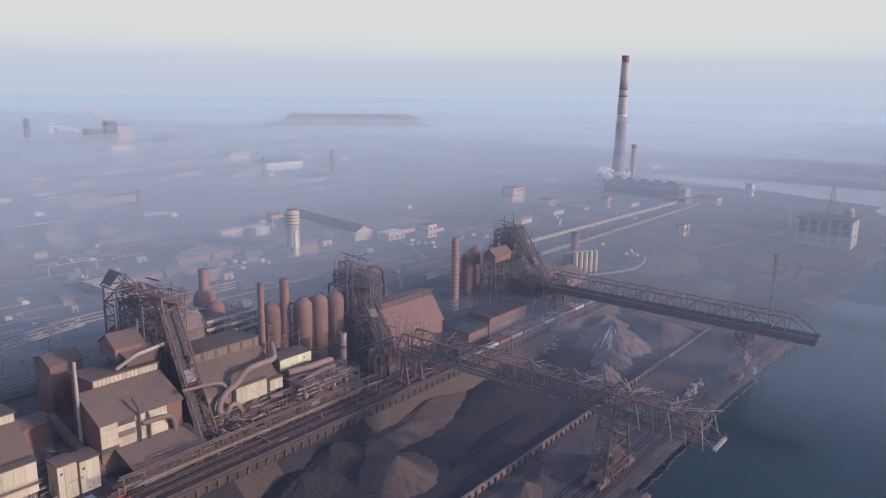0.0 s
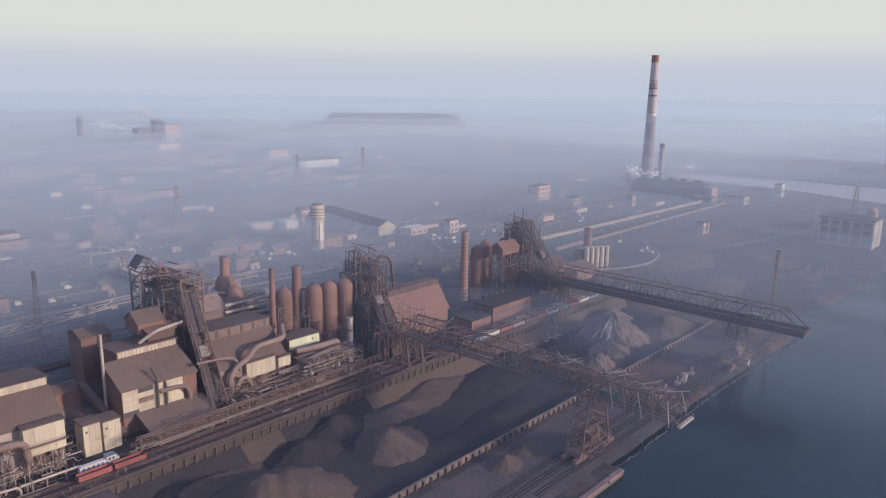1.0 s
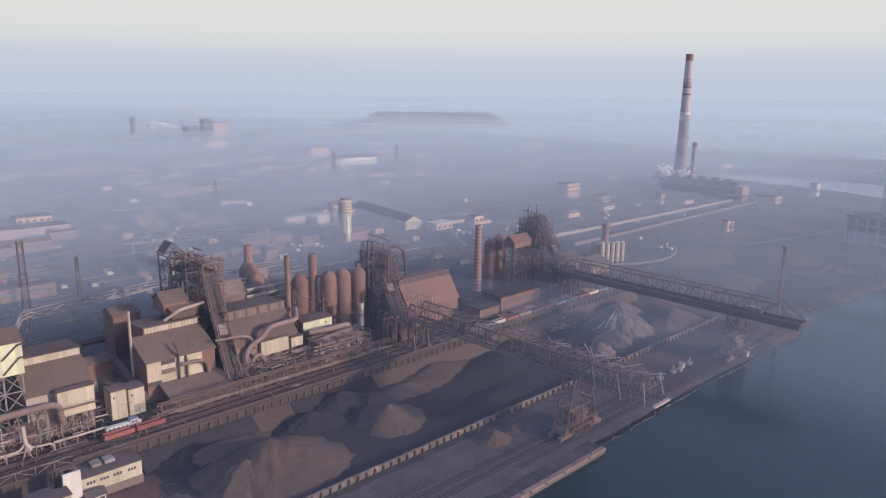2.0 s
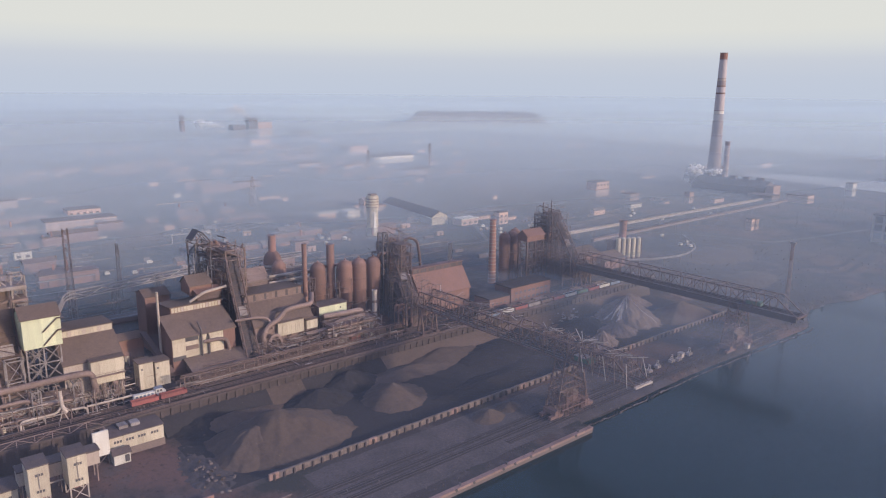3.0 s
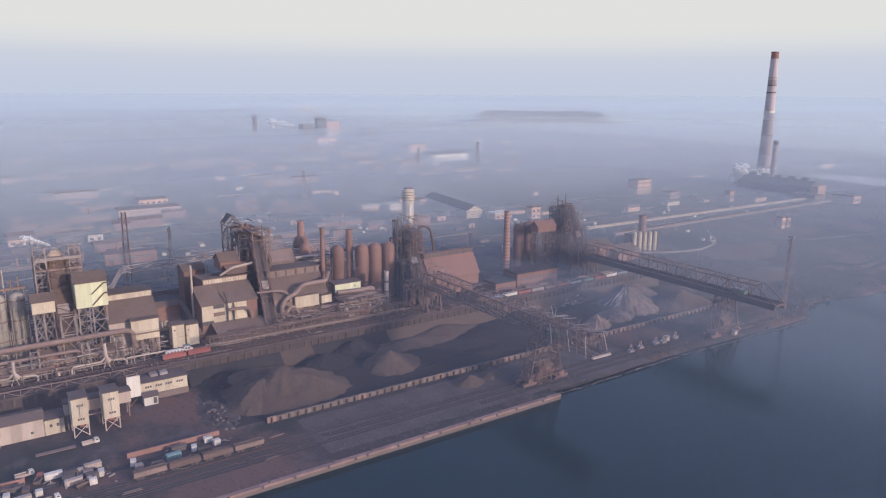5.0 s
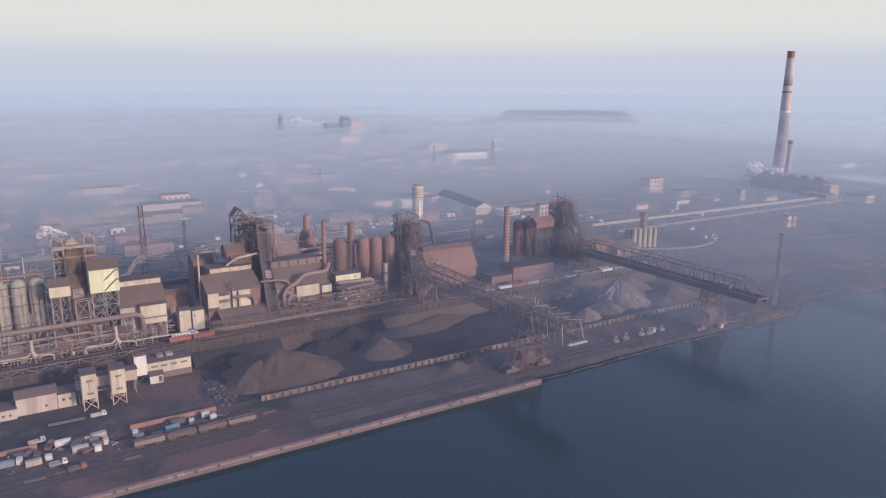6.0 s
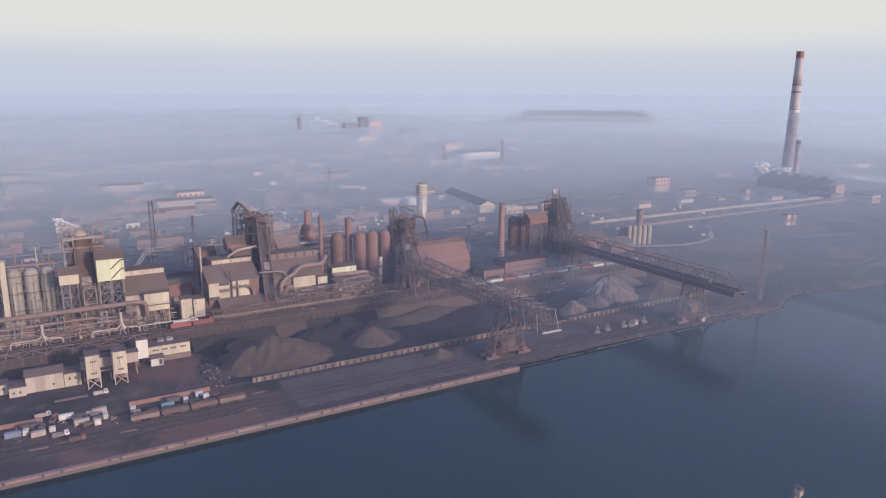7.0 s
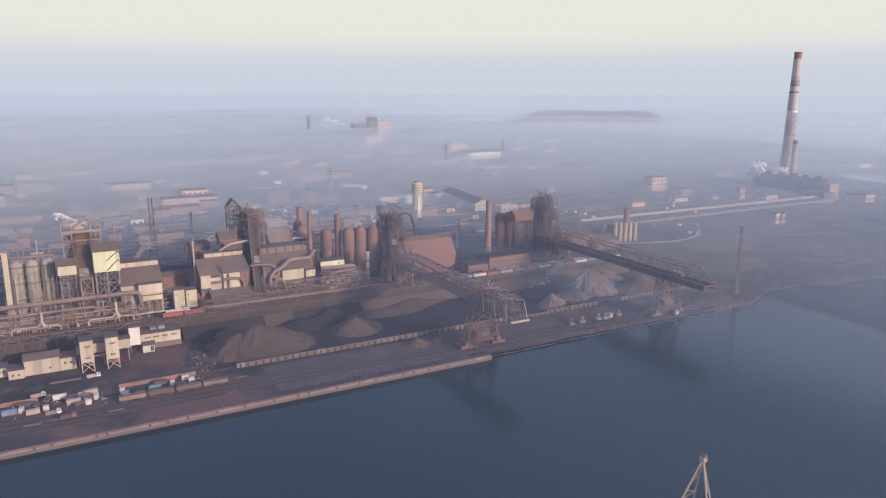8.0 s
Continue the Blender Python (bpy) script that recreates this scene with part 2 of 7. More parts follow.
    k.new(near_by.outputs[0], share.inputs[1])
    k.new(flat.outputs[0], wide.inputs[0])
    k.new(share.outputs[0], wide.inputs["Scale"])
    for s, lo in ((0.005, 0.84), (0.014, 0.92)):
        t = n.new("ShaderNodeTexNoise")
        t.noise_dimensions = "4D"
        t.inputs["W"].default_value = seed
        t.inputs["Scale"].default_value, t.inputs["Detail"].default_value = s, 2.0
        k.new(wide.outputs[0], t.inputs["Vector"])
        r = n.new("ShaderNodeMapRange")
        r.inputs["From Min"].default_value, r.inputs["From Max"].default_value = 0.3, 0.7
        r.inputs["To Min"].default_value, r.inputs["To Max"].default_value = lo, 1.0
        k.new(t.outputs[0], r.inputs["Value"])
        mul = n.new("ShaderNodeMath")
        mul.operation = "MULTIPLY"
        k.new(last, mul.inputs[0])
        k.new(r.outputs[0], mul.inputs[1])
        last = mul.outputs[0]
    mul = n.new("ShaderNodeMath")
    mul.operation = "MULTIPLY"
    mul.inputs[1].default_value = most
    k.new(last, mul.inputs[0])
    k.new(dif.outputs[0], two.inputs[1])
    k.new(tra.outputs[0], two.inputs[2])
    k.new(mul.outputs[0], mix.inputs[0])
    k.new(clear.outputs[0], mix.inputs[1])
    k.new(two.outputs[0], mix.inputs[2])
    k.new(mix.outputs[0], out.inputs[0])
    return m


# colours of the painted haze, the dull one for two sheets
HAZE_TINT = (0.81, 0.865, 0.84)
DULL_HAZE = (0.72, 0.765, 0.725)


def veil_material(name, tint, steps):
    """A see-through sheet that imitates haze in slow wisps. Each step adds to its thickness along an axis."""
    m = bpy.data.materials.new(name)
    m.use_nodes = True
    n, k = m.node_tree.nodes, m.node_tree.links
    n.clear()
    out, mix, clear = n.new("ShaderNodeOutputMaterial"), n.new("ShaderNodeMixShader"), n.new("ShaderNodeBsdfTransparent")
    dif, tra, two = n.new("ShaderNodeBsdfDiffuse"), n.new("ShaderNodeBsdfTranslucent"), n.new("ShaderNodeMixShader")
    dif.inputs[0].default_value = tra.inputs[0].default_value = rgb(tint)
    two.inputs[0].default_value = 0.35
    geo, sep = n.new("ShaderNodeNewGeometry"), n.new("ShaderNodeSeparateXYZ")
    k.new(geo.outputs["Position"], sep.inputs[0])

    def grade(axis, a, b, top, start=0.0):
        r = n.new("ShaderNodeMapRange")
        r.interpolation_type = "SMOOTHSTEP"
        r.inputs["From Min"].default_value, r.inputs["From Max"].default_value = a, b
        r.inputs["To Min"].default_value, r.inputs["To Max"].default_value = start, top
        k.new(sep.outputs[axis], r.inputs["Value"])
        return r.outputs[0]

    def joined(op, a, b):
        x = n.new("ShaderNodeMath")
        x.operation = op
        k.new(a, x.inputs[0])
        k.new(b, x.inputs[1])
        return x.outputs[0]

    total = grade(*steps[0])
    for step in steps[1:]:
        total = joined("ADD", total, grade(*step))
    t = n.new("ShaderNodeTexNoise")
    t.inputs["Scale"].default_value, t.inputs["Detail"].default_value = 0.012, 3.0
    k.new(geo.outputs["Position"], t.inputs["Vector"])
    r = n.new("ShaderNodeMapRange")
    r.inputs["From Min"].default_value, r.inputs["From Max"].default_value = 0.3, 0.7
    r.inputs["To Min"].default_value, r.inputs["To Max"].default_value = 0.88, 1.1
    k.new(t.outputs[0], r.inputs["Value"])
    k.new(joined("MULTIPLY", total, r.outputs[0]), mix.inputs[0])
    k.new(dif.outputs[0], two.inputs[1])
    k.new(tra.outputs[0], two.inputs[2])
    k.new(clear.outputs[0], mix.inputs[1])
    k.new(two.outputs[0], mix.inputs[2])
    k.new(mix.outputs[0], out.inputs[0])
    return m


GROUND, WATER = ground_material(), water_material()


# ---------- mesh helpers ----------
class Geo:
    """Collects faces for one mesh, in world metres."""

    def __init__(self):
        self.v, self.f = [], []

    def add(self, verts, faces):
        o = len(self.v)
        self.v += [tuple(p) for p in verts]
        self.f += [tuple(i + o for i in f) for f in faces]
        return self

    def box(self, x0, x1, y0, y1, z0, z1):
        return self.add([(x, y, z) for z in (z0, z1) for y in (y0, y1) for x in (x0, x1)],
                        [(0, 2, 3, 1), (4, 5, 7, 6), (0, 1, 5, 4), (2, 6, 7, 3), (0, 4, 6, 2), (1, 3, 7, 5)])

    def prism_y(self, prof, y0, y1):
        """A profile of (x, z) points, counter-clockwise seen from -y, drawn out along y."""
        n = len(prof)
        return self.add([(x, y, z) for y in (y0, y1) for x, z in prof],
                        [tuple(range(n)), tuple(range(2 * n - 1, n - 1, -1))] + [(i + n, (i + 1) % n + n, (i + 1) % n, i) for i in range(n)])

    def prism_x(self, prof, x0, x1):
        """A profile of (y, z) points, drawn out along x."""
        n = len(prof)
        return self.add([(x, y, z) for x in (x0, x1) for y, z in prof],
                        [tuple(range(n - 1, -1, -1)), tuple(range(n, 2 * n))] + [(i, (i + 1) % n, (i + 1) % n + n, i + n) for i in range(n)])

    def beam(self, p, q, w, h=None):
        p, q, h = Vector(p), Vector(q), h or w
        d = (q - p).normalized()
        s = d.cross(Vector((0, 0, 1)))
        s = (s if s.length > 1e-3 else Vector((1, 0, 0))).normalized()
        u = s.cross(d)
        c = [(a * w / 2, b * h / 2) for a, b in ((-1, -1), (1, -1), (1, 1), (-1, 1))]
        return self.add([e + s * a + u * b for e in (p, q) for a, b in c], [(3, 2, 1, 0), (4, 5, 6, 7)] + [(i, (i + 1) % 4, (i + 1) % 4 + 4, i + 4) for i in range(4)])

    def tube(self, path, r, n=10, caps=True):
        """A round tube along a path; r is one radius or one per point."""
        pts = [Vector(p) for p in path]
        rs = r if isinstance(r, (list, tuple)) else [r] * len(pts)
        o = len(self.v)
        up = None
        for i, p in enumerate(pts):
            d = ((pts[min(i + 1, len(pts) - 1)] - p).normalized() + (p - pts[max(i - 1, 0)]).normalized()).normalized()
            if up is None:
                up = Vector((0, 0, 1)) if abs(d.z) < 0.9 else Vector((1, 0, 0))
            s = d.cross(up).normalized()
            up = s.cross(d)
            for j in range(n):
                a = 2 * math.pi * j / n
                self.v.append(tuple(p + (s * math.cos(a) + up * math.sin(a)) * rs[i]))
        for i in range(len(pts) - 1):
            for j in range(n):
                a, b = o + i * n + j, o + i * n + (j + 1) % n
                self.f.append((a, b, b + n, a + n))
        if caps:
            self.f.append(tuple(range(o, o + n)))
            self.f.append(tuple(range(o + len(pts) * n - 1, o + (len(pts) - 1) * n - 1, -1)))
        return self

    def cyl(self, x, y, z0, z1, r0, r1=None, n=20):
        return self.tube([(x, y, z0), (x, y, z1)], [r0, r1 or r0], n)

    def turned(self, x, y, prof, n=24):
        """A body of revolution from (radius, z) pairs, from the bottom up."""
        return self.tube([(x, y, z) for r, z in prof], [max(r, 0.02) for r, z in prof], n)


def bent(path, r, steps=5):
    """Rounds the inner corners of a path."""
    pts = [Vector(p) for p in path]
    out = [pts[0]]
    for a, b, c in zip(pts, pts[1:], pts[2:]):
        k = min(r, (a - b).length * 0.48, (c - b).length * 0.48)
        p, q = b + (a - b).normalized() * k, b + (c - b).normalized() * k
        for i in range(steps + 1):
            t = i / steps
            out.append((p * (1 - t) + b * t) * (1 - t) + (b * (1 - t) + q * t) * t)
    return out + [pts[-1]]


def mesh_of(name, geo, mat, shift=(0, 0, 0), smooth=False):
    me = bpy.data.meshes.new(name)
    s = Vector(shift)
    me.from_pydata([tuple(Vector(p) - s) for p in geo.v], [], geo.f)
    me.materials.append(mat)
    if smooth:
        me.shade_smooth()
        me.set_sharp_from_angle(angle=radians(40))
    me.update()
    return me


def thing(name, at, label, category, group=""):
    ob = new(name)
    ob.location = at
    ob.empty_display_size = 1
    return tagged(ob, label, category, group)


def root_of(ob):
    p = Vector((0, 0, 0))
    while ob is not None:
        p += ob.location
        ob = ob.parent
    return p


def part(name, geo, mat, parent, label="", smooth=False):
    ob = new(name, mesh_of(name, geo, mat, root_of(parent), smooth))
    ob.parent = parent
    return tagged(ob, label)


def solid(name, geo, mat, label, category, group="", smooth=False, kind=""):
    """A thing of one mesh, its origin at its base."""
    xs, ys, zs = zip(*geo.v)
    at = ((min(xs) + max(xs)) / 2, (min(ys) + max(ys)) / 2, min(zs))
    ob = new(name, mesh_of(name, geo, mat, at, smooth))
    ob.location = at
    return tagged(ob, label, category, group, kind)


UNIT = {}


def bar(name, p, q, w, mat, parent, h=None, round_bar=False):
    """One straight member, an object of its own on a shared mesh."""
    key = (mat.name, round_bar)
    if key not in UNIT:
        g = Geo()
        if round_bar:
            g.tube([(0, 0, -0.5), (0, 0, 0.5)], 0.5, 8)
        else:
            g.box(-0.5, 0.5, -0.5, 0.5, -0.5, 0.5)
        UNIT[key] = mesh_of("member", g, mat, smooth=round_bar)
    p, q = Vector(p), Vector(q)
    d = q - p
    z = d.normalized()
    x = z.cross(Vector((0, 0, 1)))
    x = (x if x.length > 1e-3 else Vector((1, 0, 0))).normalized()
    y = z.cross(x)
    m = Matrix((x, y, z)).transposed().to_4x4() @ Matrix.Diagonal((w, h or w, d.length, 1))
    m.translation = (p + q) / 2 - root_of(parent)
    ob = new(name, UNIT[key])
    ob.parent = parent
    ob.matrix_basis = m
    return ob


def clutter(label, x0, x1, y0, y1, z0, z1, n, seed, mats, along=0.6, longest=9.0):
    """Fine steelwork too thin to pick apart: struts, rails, ladders and small pipes that fill a part of the plant."""
    r = random.Random(seed)
    gs = [Geo() for _ in mats]
    for i in range(n):
        g = gs[i % len(mats)]
        x, y, z = r.uniform(x0, x1), r.uniform(y0, y1), r.uniform(z0, z1)
        l, w = r.uniform(1.5, longest), r.choice((0.12, 0.16, 0.2, 0.3))
        k = r.random()
        if k < along * 0.6:
            g.box(x - w / 2, x + w / 2, y, min(y + l, y1), z - w / 2, z + w / 2)
        elif k < along:
            g.box(x, min(x + l * 0.6, x1), y - w / 2, y + w / 2, z - w / 2, z + w / 2)
        elif k < 0.9:
            g.box(x - w / 2, x + w / 2, y - w / 2, y + w / 2, z0, z)
        else:
            g.beam((x, y, z), (x + r.uniform(-2, 2), min(y + l, y1), min(z + r.uniform(-3, 3), z1)), w)
    for g, m in zip(gs, mats):
        tagged(new("fine_steelwork", mesh_of("fine_steelwork", g, m)), label, "steelwork", "fine steelwork of the plant", "stuff")


def piece(name, x0, x1, y0, y1, z0, z1, mat, parent):
    """One box-shaped piece (pane, panel, block) on a shared mesh."""
    key = (mat.name, False)
    if key not in UNIT:
        UNIT[key] = mesh_of("member", Geo().box(-0.5, 0.5, -0.5, 0.5, -0.5, 0.5), mat)
    ob = new(name, UNIT[key])
    ob.parent = parent
    m = Matrix.Diagonal((x1 - x0, y1 - y0, z1 - z0, 1))
    m.translation = Vector(((x0 + x1) / 2, (y0 + y1) / 2, (z0 + z1) / 2)) - root_of(parent)
    ob.matrix_basis = m
    return ob


def lattice_tower(parent, x0, x1, y0, y1, z0, z1, storeys, mat, w=0.35, floors=False):
    """Four columns, rails and crossed braces on every side, each a member."""
    c = [(x0, y0), (x1, y0), (x1, y1), (x0, y1)]
    for x, y in c:
        bar("column", (x, y, z0), (x, y, z1), w, mat, parent)
    for i in range(storeys):
        a, b = z0 + (z1 - z0) * i / storeys, z0 + (z1 - z0) * (i + 1) / storeys
        for j in range(4):
            (xa, ya), (xb, yb) = c[j], c[(j + 1) % 4]
            bar("girt", (xa, ya, b), (xb, yb, b), w * 0.8, mat, parent)
            if (i + j) % 2:
                bar("brace", (xa, ya, a), (xb, yb, b), w * 0.55, mat, parent)
            else:
                bar("brace", (xb, yb, a), (xa, ya, b), w * 0.55, mat, parent)
        if floors:
            piece("platform", x0 - 0.6, x1 + 0.6, y0 - 0.6, y1 + 0.6, b - 0.15, b + 0.1, mat, parent)


def handrail(parent, pts, mat, h=1.1, step=2.5):
    """Posts and a top rail along a line of points."""
    for p, q in zip(pts, pts[1:]):
        p, q = Vector(p), Vector(q)
        n = max(1, round((q - p).length / step))
        up = Vector((0, 0, h))
        bar("handrail", p + up, q + up, 0.1, mat, parent)
        for i in range(n + 1):
            e = p.lerp(q, i / n)
            bar("post", e, e + up, 0.09, mat, parent)


# ---------- ground, water, quay ----------
TER, WATER_Z = 10.0, -2.2          # level of the plant's terrace and of the river


def step01(a, b, t):
    t = min(1, max(0, (t - a) / (b - a)))
    return t * t * (3 - 2 * t)


SHORE = [(-1500, -87.4), (228, -87.4), (230, -91), (330, -92), (440, -87), (455, -92), (486, -105), (525, -96), (566, -88), (632, -89), (800, -94), (1000, -120), (1070, -150), (1095, -300), (1120, -480), (1180, -560), (1300, -545), (1335, -430), (1345, 300), (1355, 900), (6000, 1400)]


def shore(y):
    for (ya, xa), (yb, xb) in zip(SHORE, SHORE[1:]):
        if y <= yb:
            x = xa + (xb - xa) * (y - ya) / (yb - ya)
            break
    return x + (1.6 * noise.noise((y * 0.05, 3, 0)) + 0.8 * noise.noise((y * 0.3, 9, 0)) + 10 * step01(440, 500, y) * noise.noise((y * 0.022, 5, 0)) if y > 229 else 0)


def height(x, y):
    """Height of the dry land."""
    low = step01(-200.01, -199.99, x) if y < 430 else step01(-260, -135, x) * (1 - 0.5 * step01(500, 900, y))
    far = step01(350, 900, -x) * 2.5 * noise.noise((x * 0.004, y * 0.004, 0))
    hill = (4 * step01(1345, 1400, y) - 12 * step01(1480, 1650, y)) * step01(-640, -520, x)
    return TER * (1 - low) + far + hill


def ground_mesh():
    us = [-4700, -4000, -3400, -2900, -2500, -2150, -1850, -1600, -1400, -1200, -1050, -920, -800, -700, -620, -550, -490, -440, -400, -365, -335, -305, -280, -255, -235, -220, -210, -200.02, -199.98, -190, -178, -166, -154, -145, -136]
    offs = [-24, -17, -11, -6, -3, -1.2, 0, 0.4, 12, 60, 200, 600, 1500, 4500]
    ys = [-1500, -1000, -700, -450, -300, -200, -140, -90] + list(range(-60, 227, 12)) + [227, 228.2, 229.5, 233] + list(range(238, 640, 6)) + list(range(650, 1330, 20)) + [1330, 1336, 1342, 1348, 1354, 1362, 1375, 1388, 1402, 1430] + list(range(1470, 2600, 80)) + [2800, 3100, 3500, 4000, 4700]
    g = Geo()
    for y in ys:
        s = shore(y)
        for u in us:
            x = min(u, s - 30) if s < -150 else u
            g.v.append((x, y, height(x, y)))
        for o in offs:
            x = s + o
            h = height(min(x, s), y)
            if o > 0:
                z = -7
            else:
                z = h - (3.4 * step01(-9, 0, o) if y > 229 else 0)
            g.v.append((x, y, z))
    n = len(us) + len(offs)
    for j in range(len(ys) - 1):
        for i in range(n - 1):
            a = j * n + i
            g.f.append((a, a + 1, a + n + 1, a + n))
    return g


me = mesh_of("ground", ground_mesh(), GROUND)
tagged(new("ground", me), "dark dusty works ground with cinders and worn earth", "ground", kind="structure")
g = Geo()
g.add([(-1500, -2000, WATER_Z), (4700, -2000, WATER_Z), (4700, 4700, WATER_Z), (-1500, 4700, WATER_Z)], [(0, 1, 2, 3)])
tagged(new("water", mesh_of("water", g, WATER)), "calm dark blue river with faint ripples", "river", kind="structure")

# pond beyond the works, the bright sky reflection put into its pale base colour
POND = material("sky_pale_pond", (0.55, 0.57, 0.60), (0.48, 0.50, 0.53), 0.35, 0.004, 0.05, bump=0, spread=0, dust=0)
g = Geo().add([(-640, 1040, WATER_Z + 0.3), (900, 1040, WATER_Z + 0.3), (900, 1420, WATER_Z + 0.3), (-640, 1420, WATER_Z + 0.3)], [(0, 1, 2, 3)])
tagged(new("pond_water", mesh_of("pond_water", g, POND)), "broad pond under the haze, sky reflection painted as pale colour", "pond", kind="structure")

# see-through sheets added to imitate smoky haze over the plain behind the works
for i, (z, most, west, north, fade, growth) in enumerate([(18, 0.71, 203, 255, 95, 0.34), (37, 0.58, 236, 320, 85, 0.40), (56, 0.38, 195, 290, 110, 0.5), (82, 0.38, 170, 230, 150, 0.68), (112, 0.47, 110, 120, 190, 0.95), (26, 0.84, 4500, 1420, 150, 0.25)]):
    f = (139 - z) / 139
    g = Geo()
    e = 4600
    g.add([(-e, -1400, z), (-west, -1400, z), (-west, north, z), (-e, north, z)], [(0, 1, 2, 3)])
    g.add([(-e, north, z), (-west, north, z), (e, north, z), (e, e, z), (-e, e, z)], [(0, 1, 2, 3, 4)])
    ob = tagged(new("smoke_layer", mesh_of("smoke_layer", g, haze_material(240 * f, 4600 * f, most, 3.0 * i, fade, west, north, growth, 1.0 if z == 26 else 0.58 if z < 50 else 0.72, DULL_HAZE if z in (26, 112) else HAZE_TINT))), "thin bluish sheet added to imitate smoky haze over the plain", "smoke", "smoke over the plain", "stuff")
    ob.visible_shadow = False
# a high sheet added to veil works and river like haze, thicker up the stream and out over the water
NEAR_HAZE = veil_material("near_haze", (0.77, 0.85, 0.93), (("Y", 30, 110, 0.085, 0.03), ("X", -60, 45, 0.046)))
g = Geo().add([(-500, -500, 100), (700, -500, 100), (700, 900, 100), (-500, 900, 100)], [(0, 1, 2, 3)])
ob = tagged(new("mist_bank", mesh_of("mist_bank", g, NEAR_HAZE)), "thin violet-grey sheet added to imitate haze before works and river", "mist", "", "stuff")
ob.visible_shadow = False

# quay edge: coping blocks on a wall
quay = thing("quay_wall", (-87, -100, WATER_Z), "weathered concrete quay wall with a pale worn coping", "quay wall")
quay["kind"] = "structure"
part("wall_face", Geo().box(-88.4, -87.0, -700, 228, -6, -0.55), CONC, quay)
y = -240.0
while y < 228:
    w = 5.6 + random.random() * 1.2
    dx, dz = random.uniform(-0.05, 0.05), random.uniform(-0.08, 0.08)
    piece("coping_block", -88.75 + dx, -86.7 + dx, y, min(y + w - 0.04, 228), -0.6, 0.35 + dz * 0.4, COPING, quay)
    y += w
part("coping_run", Geo().box(-88.75, -86.7, -700, -240.2, -0.6, 0.35), COPING, quay)
for i in range(26):
    y = -60 + i * 11.0 + random.uniform(-4, 4)
    part("tyre_fender", Geo().tube([(-86.75, y, -0.1), (-86.4, y, -0.1)], 0.55, 12), RUBBER, quay)
    if i % 2:
        part("bollard", Geo().turned(-88.1, y + 3, [(0.45, 0.3), (0.35, 0.7), (0.55, 1.0), (0.5, 1.2)], 10), IRON, quay)
bank = thing("bank_revetment", (-90, 340, -2), "row of broken old piles and slabs along the bank", "revetment")
bank["kind"] = "structure"
for i in range(130):
    y = 229 + i * 1.0 + (i / 130) ** 2 * 90
    x = shore(y) + random.uniform(-1.2, 0.3)
    t = random.random()
    if t < 0.18:
        bar("pile", (x, y, -4), (x + random.uniform(-0.3, 0.3), y + random.uniform(-0.2, 0.2), random.uniform(-1.6, -0.7)), random.uniform(0.25, 0.4), WALLD, bank)
    else:
        x = shore(y) - 0.4
        piece("slab", x - random.uniform(0.2, 0.5), x + 0.2, y, y + 1.0 + 1.2 * i / 130, -3.2, random.uniform(-2.05, -1.8), CONC if t > 0.7 else WALLD, bank)

# ---------- ore yard ----------
wall = thing("yard_wall", (-134.5, 265, 0), "low concrete stockyard wall with buttresses, dusty top", "wall")
wall["kind"] = "structure"
for i in range(82):
    y = 101 + i * 4.0
    h = 2.45 + random.uniform(-0.16, 0.12)
    if 280 < y < 300:
        h -= 1.2
    piece("wall_panel", -135.4, -134.5, y, y + 3.9, -0.5, h, CONC if i % 11 else COPING, wall)
    piece("buttress", -134.5, -133.7, y + 1.6, y + 2.3, -0.5, h - 0.35, WALLD, wall)

terrace = thing("terrace_wall", (-199, 265, 0), "high concrete retaining wall with piers and a projecting deck", "retaining wall")
terrace["kind"] = "structure"
part("wall_face", Geo().box(-200.6, -199.4, -160, 440, -1, 8.9), WALLD, terrace)
for y0, y1, m in ((84, 132, COAL), (132, 150, ORE), (150, 196, COAL), (196, 440, ORE)):
    part("revetment", Geo().prism_y([(-199.5, -0.5), (-190.5, -0.5), (-199.0, 6.0), (-199.5, 6.0)], y0, y1), m, terrace)
part("deck_edge", Geo().box(-203.0, -198.4, -160, 440, 9.2, 10.15), WALLD, terrace)
for i in range(132):
    y = -100 + i * 4.1
    piece("pier", -199.4, -198.85, y, y + 1.1, 5.5, 9.2, WALLD, terrace)
    if i % 2 == 0:
        piece("bracket", -198.85, -198.5, y + 0.2, y + 0.9, 8.1, 9.2, WALLD, terrace)
for i in range(126):
    y = 62 + i * 3.0
    bar("post", (-198.6, y, 10.1), (-198.6, y, 11.3), 0.12, IRON, terrace)
for i in range(27):
    y = -100 + i * 6.0
    bar("parapet_diagonal", (-198.6, y, 10.1 if i % 2 else 13.0), (-198.6, y + 6, 13.0 if i % 2 else 10.1), 0.22, RUST_LT, terrace)
    bar("parapet_post", (-198.6, y, 10.1), (-198.6, y, 13.0), 0.22, RUST_LT, terrace)
bar("parapet_rail", (-198.6, -100, 13.0), (-198.6, 62, 13.0), 0.25, RUST_LT, terrace)
for y0, y1 in ((62, 250), (250, 440)):
    bar("handrail", (-198.6, y0, 11.3), (-198.6, y1, 11.3), 0.12, IRON, terrace)
    bar("handrail", (-198.6, y0, 10.7), (-198.6, y1, 10.7), 0.1, IRON, terrace)


